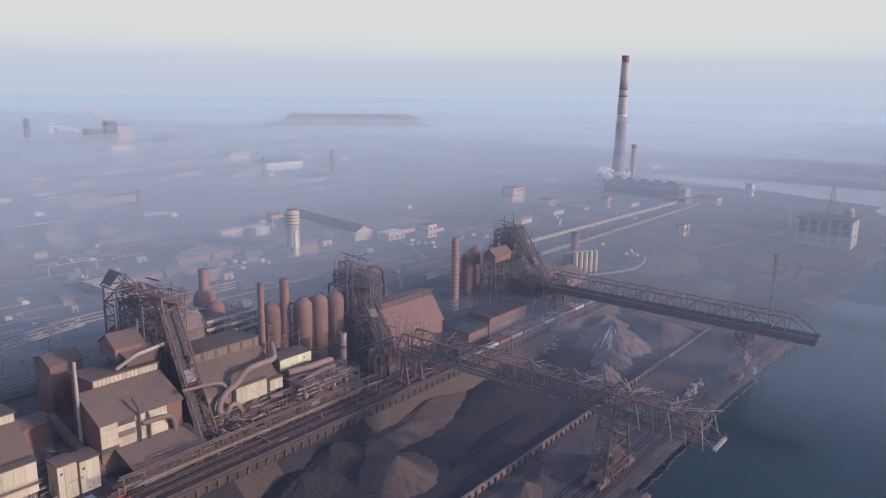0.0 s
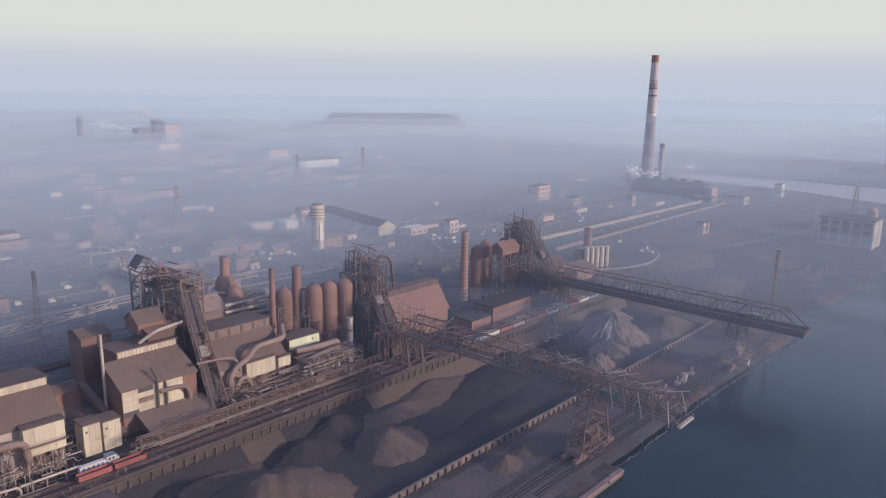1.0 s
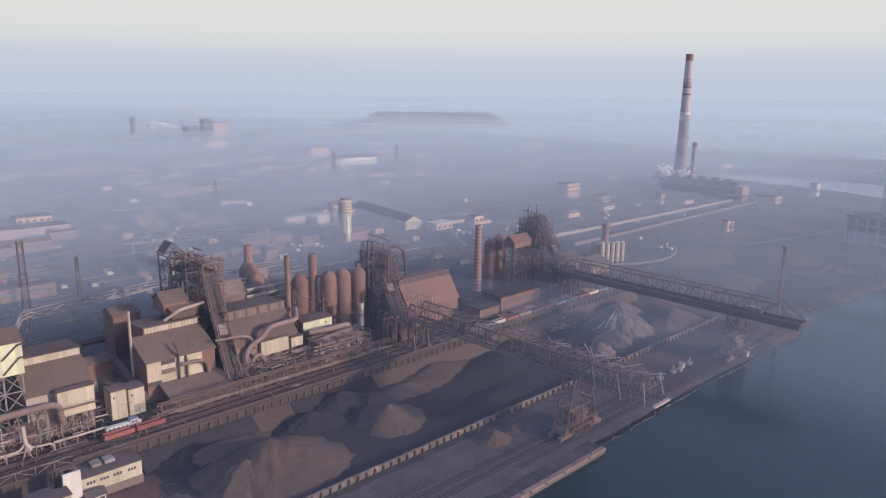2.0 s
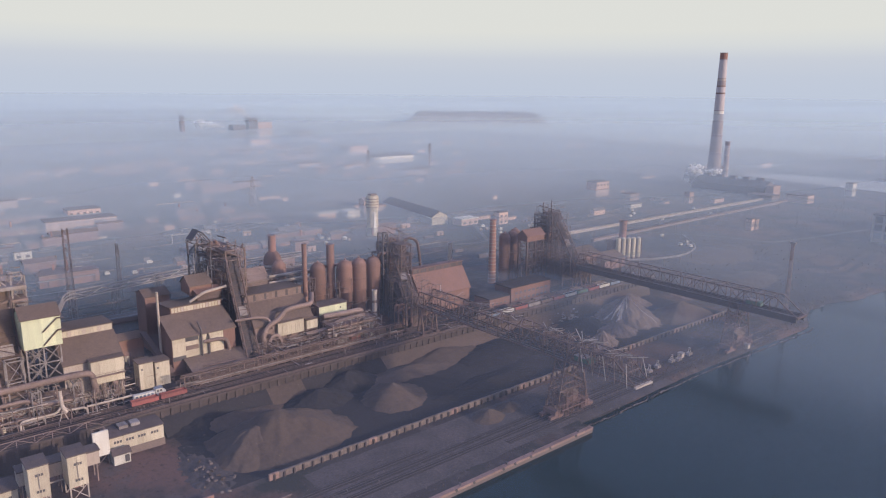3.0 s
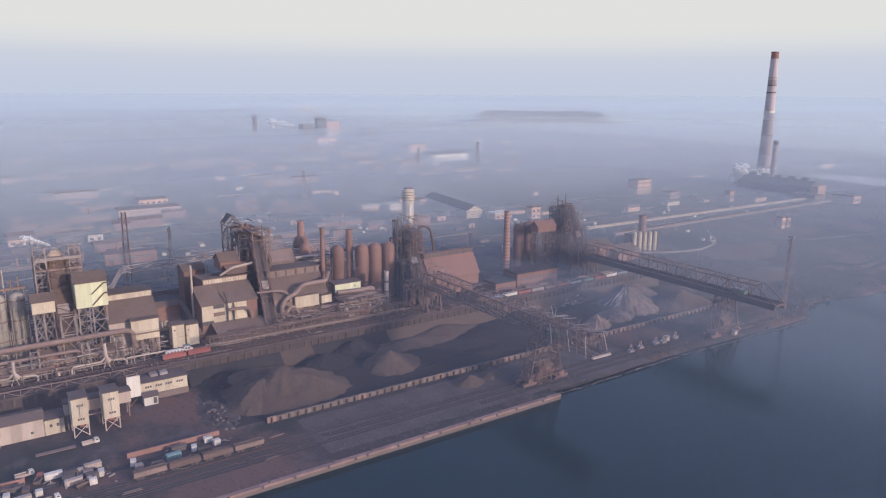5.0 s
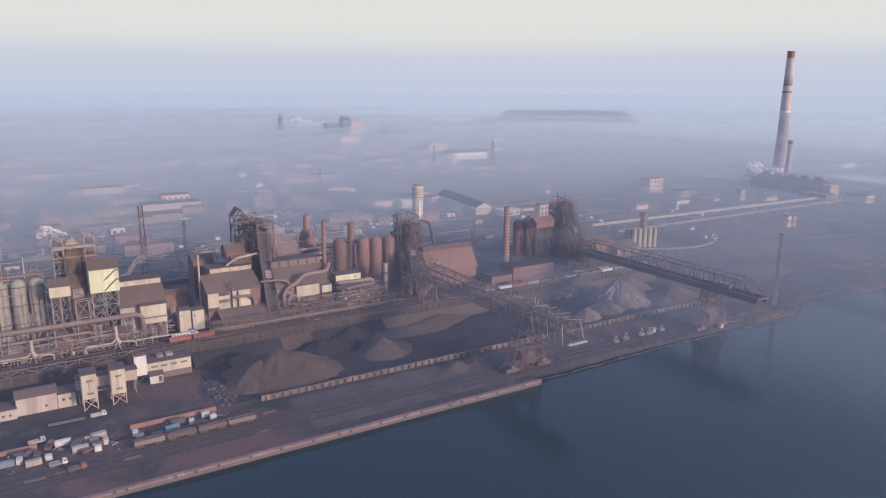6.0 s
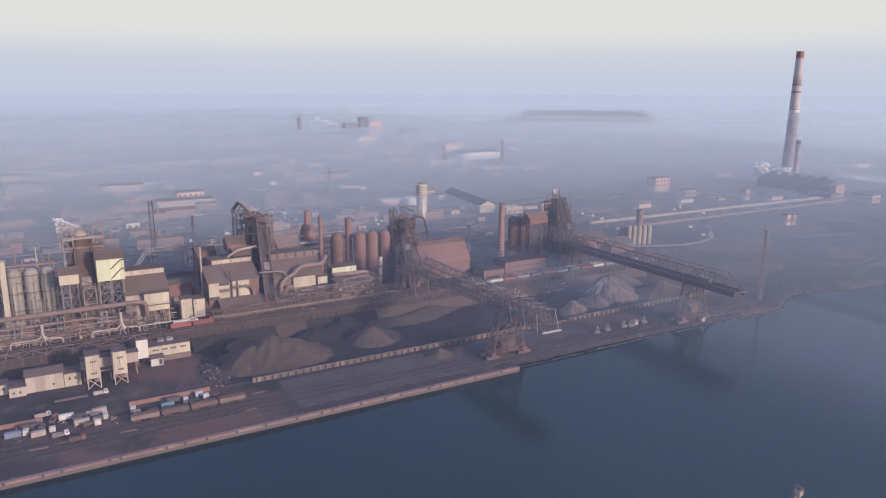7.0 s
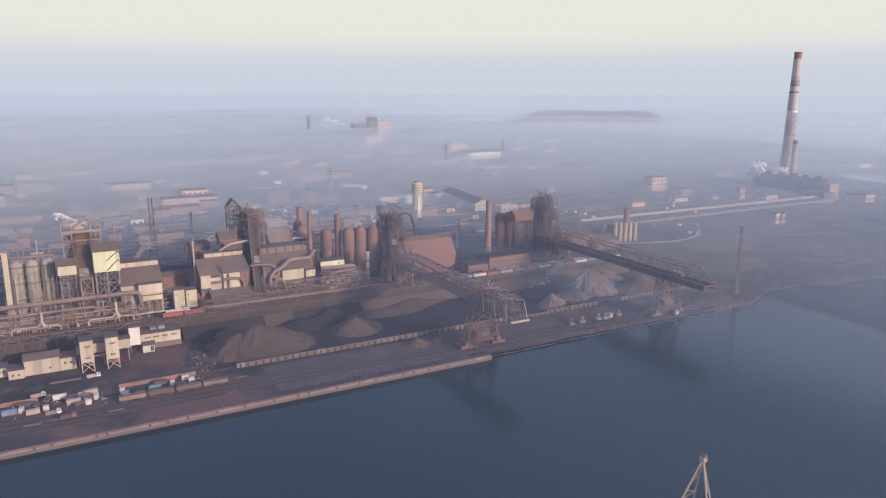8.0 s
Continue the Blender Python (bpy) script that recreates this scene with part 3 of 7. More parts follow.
def bed(name, x0, x1, y0, y1, z, mat, label, res=30, amp=0.5):
    """A rough spread of fines lying on the ground."""
    g = Geo()
    n, m = max(2, int((x1 - x0) / 3)), max(2, int((y1 - y0) / 3))
    for j in range(m + 1):
        for i in range(n + 1):
            x, y = x0 + (x1 - x0) * i / n, y0 + (y1 - y0) * j / m
            e = min(i, j, n - i, m - j)
            g.v.append((x, y, z + (0.05 if e else -0.2) + amp * max(0, noise.noise((x * 0.06, y * 0.06, 7)))))
    for j in range(m):
        for i in range(n):
            a = j * (n + 1) + i
            g.f.append((a, a + 1, a + n + 2, a + n + 1))
    return tagged(new(name, mesh_of(name, g, mat)), label, "ground", kind="structure")


bed("stockyard_floor", -199.3, -135.7, 84, 306, 0.0, COAL, "dark floor of the stockyard strewn with ore fines", amp=1.6)
bed("stockyard_floor", -199.3, -135.7, 306, 428, 0.0, BED, "brown dusty floor of the limestone yard", amp=1.2)
bed("terrace_bed", -229, -203.2, -120, 440, TER, BED, "sooty cinder bed of the terrace tracks", amp=0.25)
bed("quay_bed", -132.8, -93, 110, 300, 0.0, CINDER, "dark cinder strip along the quay tracks", amp=0.2)


def heap_z(x, y, cx, cy, rx, ry, h, seed, sharp, rilled):
    """Height of a tipped cone with slumps and rills."""
    u, v = (x - cx) / rx, (y - cy) / ry
    r = math.hypot(u, v) + 0.17 * noise.noise((x * 0.05 + seed, y * 0.05, seed)) + 0.06 * noise.noise((x * 0.2, y * 0.2, seed))
    a = math.atan2(v, u)
    r += 0.05 * noise.noise((a * 5, seed, r)) + (0.10 * noise.noise((a * 7, seed + 3, r * 1.5)) + 0.07 * noise.noise((x * 0.35, y * 0.35, seed)) if rilled else 0)
    return max(0, 1 - r) ** sharp * h * (1 + 0.25 * noise.noise((x * 0.06, y * 0.06, seed + 5))) + 0.35 * noise.noise((x * 0.4, y * 0.4, seed))


def heap(name, cx, cy, rx, ry, h, mat, label, seed, z0=0.0, sharp=1.0, res=72):
    """A tipped heap: a cone with slumps and rills, on the ground."""
    g = Geo()
    for j in range(res + 1):
        for i in range(res + 1):
            u, v = 2 * i / res - 1, 2 * j / res - 1
            x, y = cx + u * rx * 1.25, cy + v * ry * 1.25
            g.v.append((x, y, (height(x, y) - 0.35 if z0 is None else z0) + heap_z(x, y, cx, cy, rx, ry, h, seed, sharp, mat is SLAG) - 0.25))
    for j in range(res):
        for i in range(res):
            a = j * (res + 1) + i
            g.f.append((a, a + 1, a + res + 2, a + res + 1))
    return solid(name, g, mat, label, "ore heap", "heaps in the stockyard", smooth=True)


heap("ore_mound", -163, 120, 25, 31, 13.5, ORE, "large brown heap of iron ore on the stockyard floor", 1)
heap("ore_mound", -160, 108, 17, 19, 11.0, ORE, "second tip of the large brown ore heap", 15)
heap("ore_mound", -166, 180, 17, 17, 7.0, ORE, "rounded brown heap of ore fines", 2)
heap("ore_mound", -186, 152, 13, 18, 6.0, COAL, "dark slumped heap of ore against the wall", 3)
heap("ore_mound", -187, 205, 12, 40, 3.2, ORE, "reddish bank of ore piled against the terrace wall", 4)
heap("ore_mound", -178, 262, 20, 34, 3.4, COAL, "dark bank of ore fines", 5)
heap("ore_mound", -150, 228, 12, 40, 3.0, COAL, "low dark spread of ore fines", 6)
cone = heap("limestone_cone", -167, 361, 20, 23, 15.5, SLAG, "brown-grey heap of limestone with pale streaks", 7)
heap("limestone_cone", -172, 371, 15, 19, 13.0, SLAG, "ridge of brown limestone behind the pale heap", 16)
heap("limestone_cone", -158, 341, 12, 14, 6.5, SLAG, "low slumped skirt of limestone before the heap", 17)
rs = random.Random(4)
for a, r0, r1, w in ((-1.35, 0.02, 0.55, 0.9), (-1.15, 0.12, 0.62, 0.7), (-1.6, 0.04, 0.66, 0.6), (-0.85, 0.02, 0.34, 0.6), (0.35, 0.04, 0.95, 0.5), (-1.9, 0.3, 0.72, 0.6), (-1.25, 0.5, 0.75, 0.7)):
    g, n = Geo(), 14
    for i in range(n + 1):
        r = r0 + (r1 - r0) * i / n
        ww = 0.7 * w * (0.35 + 0.9 * math.sin(math.pi * (0.1 + 0.8 * i / n))) * rs.uniform(0.7, 1.3)
        b = a + 0.12 * noise.noise((r * 4, a, 1))
        for k in (-1, -0.3, 0.3, 1):
            x, y = -167 + 20 * r * math.cos(b) - math.sin(b) * ww * k, 361 + 23 * r * math.sin(b) + math.cos(b) * ww * k
            g.v.append((x, y, heap_z(x, y, -167, 361, 20, 23, 15.5, 7, 1.0, True) + (0.16 if abs(k) < 0.5 else -0.1)))
    g.f = [(4 * i + j, 4 * i + j + 1, 4 * i + j + 5, 4 * i + j + 4) for i in range(n) for j in range(3)]
    part("spill_streak", g, CHALK, cone, "pale chalky streak of spilt stone", True)
kerb = thing("quay_kerb", (-97, 400, 0), "broken row of pale kerb blocks along the quay edge", "kerb")
kerb["kind"] = "structure"
for i in range(26):
    y = 376 + i * 2.4
    if rs.random() < 0.62:
        piece("kerb_block", -97.6, -97.1, y, y + 2.0, 0, 0.4, CONC, kerb)
    if rs.random() < 0.4:
        piece("kerb_block", -103.9, -103.4, y, y + 1.8, 0, 0.4, CONC, kerb)
rubble = thing("stone_rubble", (-196, 336, 0), "tumbled pale slabs and rubble below the terrace wall", "rubble")
for i in range(60):
    x, y = -193 + rs.gauss(0, 2.2), 333 + rs.gauss(0, 7)
    l, w, z = rs.uniform(0.8, 3.2), rs.uniform(0.4, 1.2), 0.5 + max(0, 4.5 - abs(x + 196) * 0.9) * rs.random()
    a = rs.uniform(0, 3.1)
    part("slab", Geo().beam((x, y, z), (x + l * math.cos(a), y + l * math.sin(a), z + rs.uniform(-0.8, 0.8)), w, 0.4), CHALK if i % 3 else SLAG, rubble)
stones = thing("stone_rubble", (-152, 86, 0), "dark tumbled stones at the end of the stockyard", "rubble")
for i in range(34):
    x, y = -150 + rs.gauss(0, 8), 85 + rs.gauss(0, 2.6)
    l, a = rs.uniform(0.5, 1.6), rs.uniform(0, 3.1)
    part("stone", Geo().beam((x, y, 1.2), (x + l * math.cos(a), y + l * math.sin(a), 1.2 + rs.uniform(-0.4, 0.5)), rs.uniform(0.4, 1.0), 0.6), CONC if i % 3 else ORE, stones)
heap("limestone_cone", -150, 316, 10, 11, 8.5, SLAG, "small pale brown heap of limestone", 8)
heap("ore_mound", -176, 332, 16, 22, 6.0, COAL, "grey heap of fines beside the limestone", 9)
heap("ore_mound", -152, 400, 18, 26, 9.0, ORE, "brown heap of ore by the far end of the yard", 10)
heap("limestone_cone", -186, 388, 14, 24, 9.0, SLAG, "pale spill of stone below the terrace wall", 11)
heap("earth_bank", -215, 560, 26, 52, 4.5, ORE, "low brown earth bank beyond the far ore bridge", 60, z0=None)
heap("earth_bank", -165, 515, 18, 44, 3.5, ORE, "low pale brown earth bank by the river", 61, z0=None)
heap("spoil_mound", -122, 200, 7, 9, 4.0, ORE, "small brown heap of spoil beside the wall", 12)
heap("spoil_mound", -158, 86, 24, 9, 1.5, CINDER, "low tumbled bank of spoil at the end of the stockyard", 62)
heap("spoil_mound", -124, 214, 6, 7, 3.4, ORE, "small brown heap of spoil beside the wall", 13)
for k, (x, y, rx, ry, hh, m) in enumerate(((-194, 100, 13, 16, 4.0, COAL), (-192, 172, 12, 20, 6.5, COAL), (-193, 232, 13, 30, 4.5, ORE), (-192, 290, 12, 18, 4.0, COAL))):
    heap("ore_mound", x, y, rx, ry, hh, m, "bank of ore tipped against the terrace wall", 20 + k)
heap("ore_mound", -190, 112, 9, 26, 5.0, ORE, "brown ore slope at the foot of the terrace wall", 14)


# ---------- railway ----------
def track(x, y0, y1, z, label):
    t = thing("railway_track", (x, (y0 + y1) / 2, z), label, "railway track", "tracks of the works")
    for s in (-0.76, 0.76):
        part("rail", Geo().box(x + s - 0.07, x + s + 0.07, y0, y1, z + 0.18, z + 0.32), RUST if z > 5 else IRON, t)
    g = Geo()
    n = int((y1 - y0) / 1.3)
    for i in range(n):
        y = y0 + (y1 - y0) * (i + 0.5) / n
        g.box(x - 1.35, x + 1.35, y - 0.16, y + 0.16, z - 0.05, z + 0.2)
    ob = part("sleeper_bed", g, BED, t)
    ob["kind"] = "stuff"
    g = Geo()
    g.prism_y([(x - 2.1, z - 0.1), (x + 2.1, z - 0.1), (x + 1.6, z + 0.1), (x - 1.6, z + 0.1)], y0, y1)
    part("ballast", g, BED, t)
    return t


for x in (-200.9, -206.0, -211.0, -215.6):
    track(x, -120, 440, TER + (0.16 if x > -202 else 0.05), "railway track on the terrace above the stockyard")
for x, y0, y1 in ((-106, -200, 300), (-111, -200, 430), (-116.5, -150, 160), (-129.5, -60, 60)):
    track(x, y0, y1, 0.05, "rusty railway track on the quay")
track(-100.7, 190, 425, 0.05, "crane rail track along the quay")


def rail_line(x, y0, y1, z, h, mat, label, step=3.0):
    """A long pipe-rail fence: posts and three rails in one fine mesh."""
    g = Geo()
    for k in (1.0, 0.6, 0.25):
        g.box(x - 0.07, x + 0.07, y0, y1, z + h * k - 0.07, z + h * k + 0.07)
    n = int((y1 - y0) / step)
    for i in range(n + 1):
        y = y0 + (y1 - y0) * i / n
        g.box(x - 0.07, x + 0.07, y - 0.07, y + 0.07, z, z + h)
    tagged(new("pipe_rail", mesh_of("pipe_rail", g, mat)), label, "railing", "railings of the terrace", "stuff")


for x, y0, y1, z, h, m in ((-203.4, 60, 262, TER + 0.1, 1.6, RUST), (-208.4, -60, 240, TER + 0.1, 1.4, RUST), (-213.2, 90, 236, TER + 0.1, 1.8, RUST), (-198.6, 62, 440, TER + 0.16, 1.3, RUST), (-218.5, -80, 60, 14.2, 1.5, PALE), (-211.9, 96, 220, 13.6, 1.5, RUST), (-203.4, 262, 432, TER + 0.1, 1.2, RUST)):
    rail_line(x, y0, y1, z, h, m, "long thin pipe railing beside the terrace tracks")


def wagon(x, y, z, length, mat, label, load=None):
    """An open goods wagon: box body with ribs, underframe, buffers and two bogies with wheels."""
    w = thing("goods_wagon", (x, y, z + 0.36), label, "railway wagon", "wagons on the works tracks")
    z += 0.36
    h = length / 2
    g = Geo().box(x - 1.4, x + 1.4, y - h, y - h + 0.15, z + 1.25, z + 3.1).box(x - 1.4, x + 1.4, y + h - 0.15, y + h, z + 1.25, z + 3.1)
    g.box(x - 1.4, x - 1.28, y - h + 0.15, y + h - 0.15, z + 1.25, z + 3.1).box(x + 1.28, x + 1.4, y - h + 0.15, y + h - 0.15, z + 1.25, z + 3.1)
    g.box(x - 1.28, x + 1.28, y - h + 0.15, y + h - 0.15, z + 1.25, z + 1.4)
    part("body", g, mat, w)
    n = int(length / 1.8)
    for i in range(1, n):
        yy = y - h + length * i / n
        for s in (-1, 1):
            piece("rib", x + s * 1.46 - 0.06, x + s * 1.46 + 0.06, yy - 0.1, yy + 0.1, z + 1.2, z + 3.1, mat, w)
    part("underframe", Geo().box(x - 0.5, x + 0.5, y - h - 0.4, y + h + 0.4, z + 0.95, z + 1.25), IRON, w)
    for s in (-1, 1):
        b = part("bogie", Geo().box(x - 1.05, x + 1.05, y + s * (h - 2.2) - 1.5, y + s * (h - 2.2) + 1.5, z + 0.45, z + 0.75), IRON, w)
        for k in (-0.95, 0.95):
            part("wheelset", Geo().tube([(x - 0.8, y + s * (h - 2.2) + k, z + 0.46), (x + 0.8, y + s * (h - 2.2) + k, z + 0.46)], 0.46, 12), RUST, b)
    if load:
        g = Geo().prism_y([(x - 1.27, z + 2.5), (x + 1.27, z + 2.5), (x + 0.3, z + 3.3), (x - 0.4, z + 3.2)], y - h + 0.3, y + h - 0.3)
        part("load", g, load, w)
    return w


TRAIN = [RUST, BLUE, WHITE, RED, GREYST, RUST, RED, WHITE, GREEN, RED, WHITE, BLUE, GREYST, WHITE]
for i, m in enumerate(TRAIN):
    wagon(-200.9, 266 + i * 11.6, TER + 0.16, 10.4, m, "open goods wagon with %s sides in the train" % {"rusty_steel": "rust-brown", "blue_grey_paint": "blue-grey", "white_paint": "dirty white", "red_paint": "dull red", "weathered_grey_steel": "grey", "green_paint": "dark green"}[m.name], COAL if i % 2 else ORE)
for i in range(8):
    wagon(-206.0, 300 + i * 11.9, TER + 0.05, 10.6, RUST_LT if i % 3 else RUST, "empty brown hopper wagon on the second track")
for i, y in enumerate((49, 61.5, 74.0, 86.5)):
    wagon(-116.5, y, 0.05, 11.6, (RUST_LT, RUST, RUST, RUST_LT)[i], "old dusty gondola wagon parked on the quay siding", ORE)
for i, y in enumerate((80.5, 92.5)):
    wagon(-206.0, y, TER + 0.05, 11.0, RED, "flat red wagon parked above the low office")


def locomotive(x, y, z):
    w = thing("shunting_locomotive", (x, y, z + 0.36), "white and blue diesel shunting locomotive on the terrace", "locomotive")
    z += 0.36
    part("frame", Geo().box(x - 1.45, x + 1.45, y - 7, y + 7, z + 0.9, z + 1.5), IRON, w)
    part("hood", Geo().prism_x([(y - 6.5, z + 1.5), (y + 2.4, z + 1.5), (y + 2.4, z + 3.3), (y - 6.1, z + 3.3), (y - 6.5, z + 3.0)], x - 1.0, x + 1.0), WHITE, w)
    cab = part("cab", Geo().box(x - 1.4, x + 1.4, y + 2.4, y + 5.4, z + 1.5, z + 4.3), WHITE, w)
    part("cab_roof", Geo().box(x - 1.55, x + 1.55, y + 2.2, y + 5.6, z + 4.3, z + 4.5), BLUE, w)
    for s in (-1, 1):
        for k in (2.8, 4.1):
            piece("window", x + s * 1.4 - 0.03, x + s * 1.4 + 0.03, y + k, y + k + 1.0, z + 2.9, z + 3.8, GLASS, w)
        for k in range(5):
            piece("grille", x + s * 1.0 - 0.03, x + s * 1.0 + 0.03, y - 5.8 + k * 1.6, y - 4.8 + k * 1.6, z + 1.8, z + 2.9, BLUE, w)
    part("short_hood", Geo().box(x - 1.0, x + 1.0, y + 5.4, y + 6.8, z + 1.5, z + 2.8), WHITE, w)
    for k in (-5, -3, 3, 5):
        part("wheelset", Geo().tube([(x - 0.8, y + k, z + 0.5), (x + 0.8, y + k, z + 0.5)], 0.5, 12), RUST, w)


locomotive(-211.0, 84, TER + 0.05)


# ---------- halls with a roof lantern ----------
def hall(name, xf, xr, xb, y0, y1, zb, ze, zr, lantern, label, wall_mat, roof_mat, clad=None, clad_z=(0, 0), clad_y=None, panes=None, inset=0.0):
    """A hall whose roof climbs from the front eave (xf, ze) to a glazed lantern at xr and runs on to the back xb."""
    h = thing(name, ((xf + xb) / 2, (y0 + y1) / 2, zb), label, "industrial hall")
    zt = zr + lantern
    part("wall", Geo().prism_y([(xr, zb), (xf, zb), (xf, ze), (xr, zr)], y0, y1), wall_mat, h)
    part("roof", Geo().prism_y([(xf + 0.9, ze - 0.35), (xf + 0.9, ze - 0.05), (xr, zr + 0.35), (xr, zr)], y0 - 0.5, y1 + 0.5), roof_mat, h)
    y0 += inset
    part("wall", Geo().prism_y([(xb, zb), (xr, zb), (xr, zt), (xb, zt - 1.5)], y0, y1), wall_mat, h)
    part("lantern_roof", Geo().prism_y([(xr + 0.5, zt + 0.05), (xr + 0.5, zt + 0.35), (xb - 0.6, zt - 1.1), (xb - 0.6, zt - 1.45)], y0 - 0.7, y1 + 0.7), roof_mat, h)
    n = int((y1 - y0) / 1.5)
    for i in range(n):
        y = y0 + 0.3 + (y1 - y0 - 0.6) * i / n
        piece("pane", xr, xr + 0.12, y + 0.1, y + (y1 - y0) / n - 0.15, zr + 0.6, zt - 0.25, (panes or (PALE, GREYST))[0 if (i * 7 + 3) % 4 else 1], h)
    if clad:
        a, b = clad_y or (y0, y1)
        n = max(1, int((b - a) / 6.0))
        rows = max(1, int((clad_z[1] - clad_z[0]) / 2.1))
        for i in range(n):
            for j in range(rows):
                za = clad_z[0] + (clad_z[1] - clad_z[0]) * j / rows
                zc = clad_z[0] + (clad_z[1] - clad_z[0]) * (j + 1) / rows
                m = clad if random.random() < 0.82 else (RUST_LT if random.random() < 0.6 else GLASS)
                piece("panel", xf - 0.05, xf + 0.14 + random.uniform(0, 0.05), a + (b - a) * i / n + 0.03, a + (b - a) * (i + 1) / n - 0.03, za + 0.04, zc - 0.04, m, h)
    # purlin lines and vents on the roof slope
    for i in range(1, int((y1 - y0) / 5)):
        y = y0 + i * 5
        bar("seam", (xf + 0.85, y, ze - 0.04), (xr + 0.2, y, zr + 0.3), 0.05, roof_mat, h)
    return h


hall("casthouse", -230, -245, -262, 101.5, 132, TER, 28, 35, 3.2, "large casthouse with a brown dusty roof and dirty cream walls", PINK, ROOF, CREAM, (17, 27.6), (101.6, 126), inset=5.5, panes=(CREAM, PALE))
hall("casthouse", -224, -235, -252, 55, 78, TER, 28.5, 36.5, 3.2, "casthouse with a dusty brown roof, glazed lantern and cream side", PALE, ROOF, panes=(CREAM, PALE))
hall("casthouse", -227.5, -238, -256, 141, 173, TER, 26, 35.5, 4.0, "casthouse with stepped dark roofs and cream front boxes", RUST_LT, ROOF, panes=(RUST_LT, IRON))
hall("casthouse", -230.5, -238, -247, 247, 286, TER, 21.5, 33.5, 3.2, "tall casthouse clad in dusty pink-red sheeting", PINK, PINK, panes=(IRON, RUST))


def box_house(name, x0, x1, y0, y1, z0, z1, mat, roof, label, category="building", rise=0.0, panel=0.0, windows=(), group=""):
    """A box-like building: walls, a roof slab or a gable along y, cladding seams and windows on the river side."""
    h = thing(name, ((x0 + x1) / 2, (y0 + y1) / 2, z0), label, category, group)
    xm = (x0 + x1) / 2
    if rise:
        part("wall", Geo().prism_y([(x0, z0), (x1, z0), (x1, z1), (xm, z1 + rise), (x0, z1)], y0, y1), mat, h)
        for s, xa in ((1, x1), (-1, x0)):
            part("roof", Geo().prism_y([(xa + s * 0.6, z1 - 0.15), (xa + s * 0.6, z1 + 0.1), (xm, z1 + rise + 0.35), (xm, z1 + rise + 0.08)][::s], y0 - 0.5, y1 + 0.5), roof, h)
    else:
        part("wall", Geo().box(x0, x1, y0, y1, z0, z1), mat, h)
        part("roof", Geo().prism_y([(x0 - 0.35, z1), (x1 + 0.35, z1), (x1 + 0.35, z1 + 0.35), (xm, z1 + 0.6), (x0 - 0.35, z1 + 0.35)], y0 - 0.35, y1 + 0.35), roof, h)
    if panel:
        n = max(1, round((y1 - y0) / panel))
        for i in range(n):
            piece("panel", x1 - 0.02, x1 + 0.09 + 0.03 * (i % 2), y0 + (y1 - y0) * i / n + 0.04, y0 + (y1 - y0) * (i + 1) / n - 0.04, z0 + 0.1, z1 - 0.1, mat, h)
    for ya, yb, za, zb in windows:
        w = piece("window", x1 + 0.02, x1 + 0.18, ya, yb, za, zb, GLASS, h)
    return h


def window_row(y0, y1, n, z0, z1, w):
    return [(y0 + (y1 - y0) * i / n, y0 + (y1 - y0) * i / n + w, z0, z1) for i in range(n)]


def stilts(h, x0, x1, y0, y1, z0, z1, nx, ny, mat, w=0.4, cross=True):
    """Braced legs under a raised building."""
    for i in range(nx + 1):
        for j in range(ny + 1):
            x, y = x0 + (x1 - x0) * i / nx, y0 + (y1 - y0) * j / ny
            bar("leg", (x, y, z0), (x, y, z1), w, mat, h)
            if cross and j < ny:
                yb = y0 + (y1 - y0) * (j + 1) / ny
                lev = max(1, round((z1 - z0) / 8))
                for k in range(lev):
                    a, b = z0 + (z1 - z0) * k / lev, z0 + (z1 - z0) * (k + 1) / lev
                    bar("brace", (x, y, a), (x, yb, b), w * 0.55, mat, h)
                    bar("brace", (x, yb, a), (x, y, b), w * 0.55, mat, h)
                    bar("girt", (x, y, b), (x, yb, b), w * 0.7, mat, h)


# details of the casthouses and the plant between them
h = thing("front_shed", (-220, 119, TER), "long lean-to shed with a dusty brown roof on posts", "shed")
part("roof", Geo().prism_y([(-229.6, 17.4), (-214.0, 12.6), (-214.0, 13.0), (-229.6, 17.9)], 106, 134), ROOF, h)
part("wall", Geo().prism_y([(-229.4, TER + 2), (-216.5, TER + 2.6), (-216.5, 13.2), (-229.4, 17.2)], 107, 132.5), RUST, h)
part("fascia", Geo().box(-214.1, -213.7, 106, 134, 12.0, 13.0), RUST_LT, h)
for i in range(8):
    y = 106.5 + i * 3.85
    bar("post", (-213.9, y, TER), (-213.9, y, 12.2), 0.6, PALE, h)
    bar("post", (-217.5, y, TER), (-217.5, y, 13.6), 0.5, RUST_LT, h)
piece("roof_walk", -221, -220.2, 112, 128, 15.0, 15.5, RUST, h)
for y0, y1, z1 in ((84.3, 90.4, 22.0), (91.2, 97.6, 21.2)):
    box_house("cream_cabin", -231, -223.5, y0, y1, TER, z1, CREAM, ROOF, "tall cream panelled switch house with a brown roof", "building", panel=2.0, group="switch houses by the casthouse", windows=[(y0 + 0.8, y0 + 1.6, z1 - 3, z1 - 2.2)])
box_house("brick_house", -285, -271, 103.6, 115.8, TER, 38, PINK, ROOF, "tall narrow brick building with a dusty gable roof", "building", rise=2.5)
box_house("hoist_house", -263, -251, 119, 130, 41, 45.5, PINK, ROOF, "hoist house with a red dusty gable roof on steel legs", "building", rise=4.2)
h = box_house("brown_shed", -268, -257, 81, 97, TER, 23, PINK, ROOF, "brown shed in the gap between the casthouses", "shed", rise=1.6)
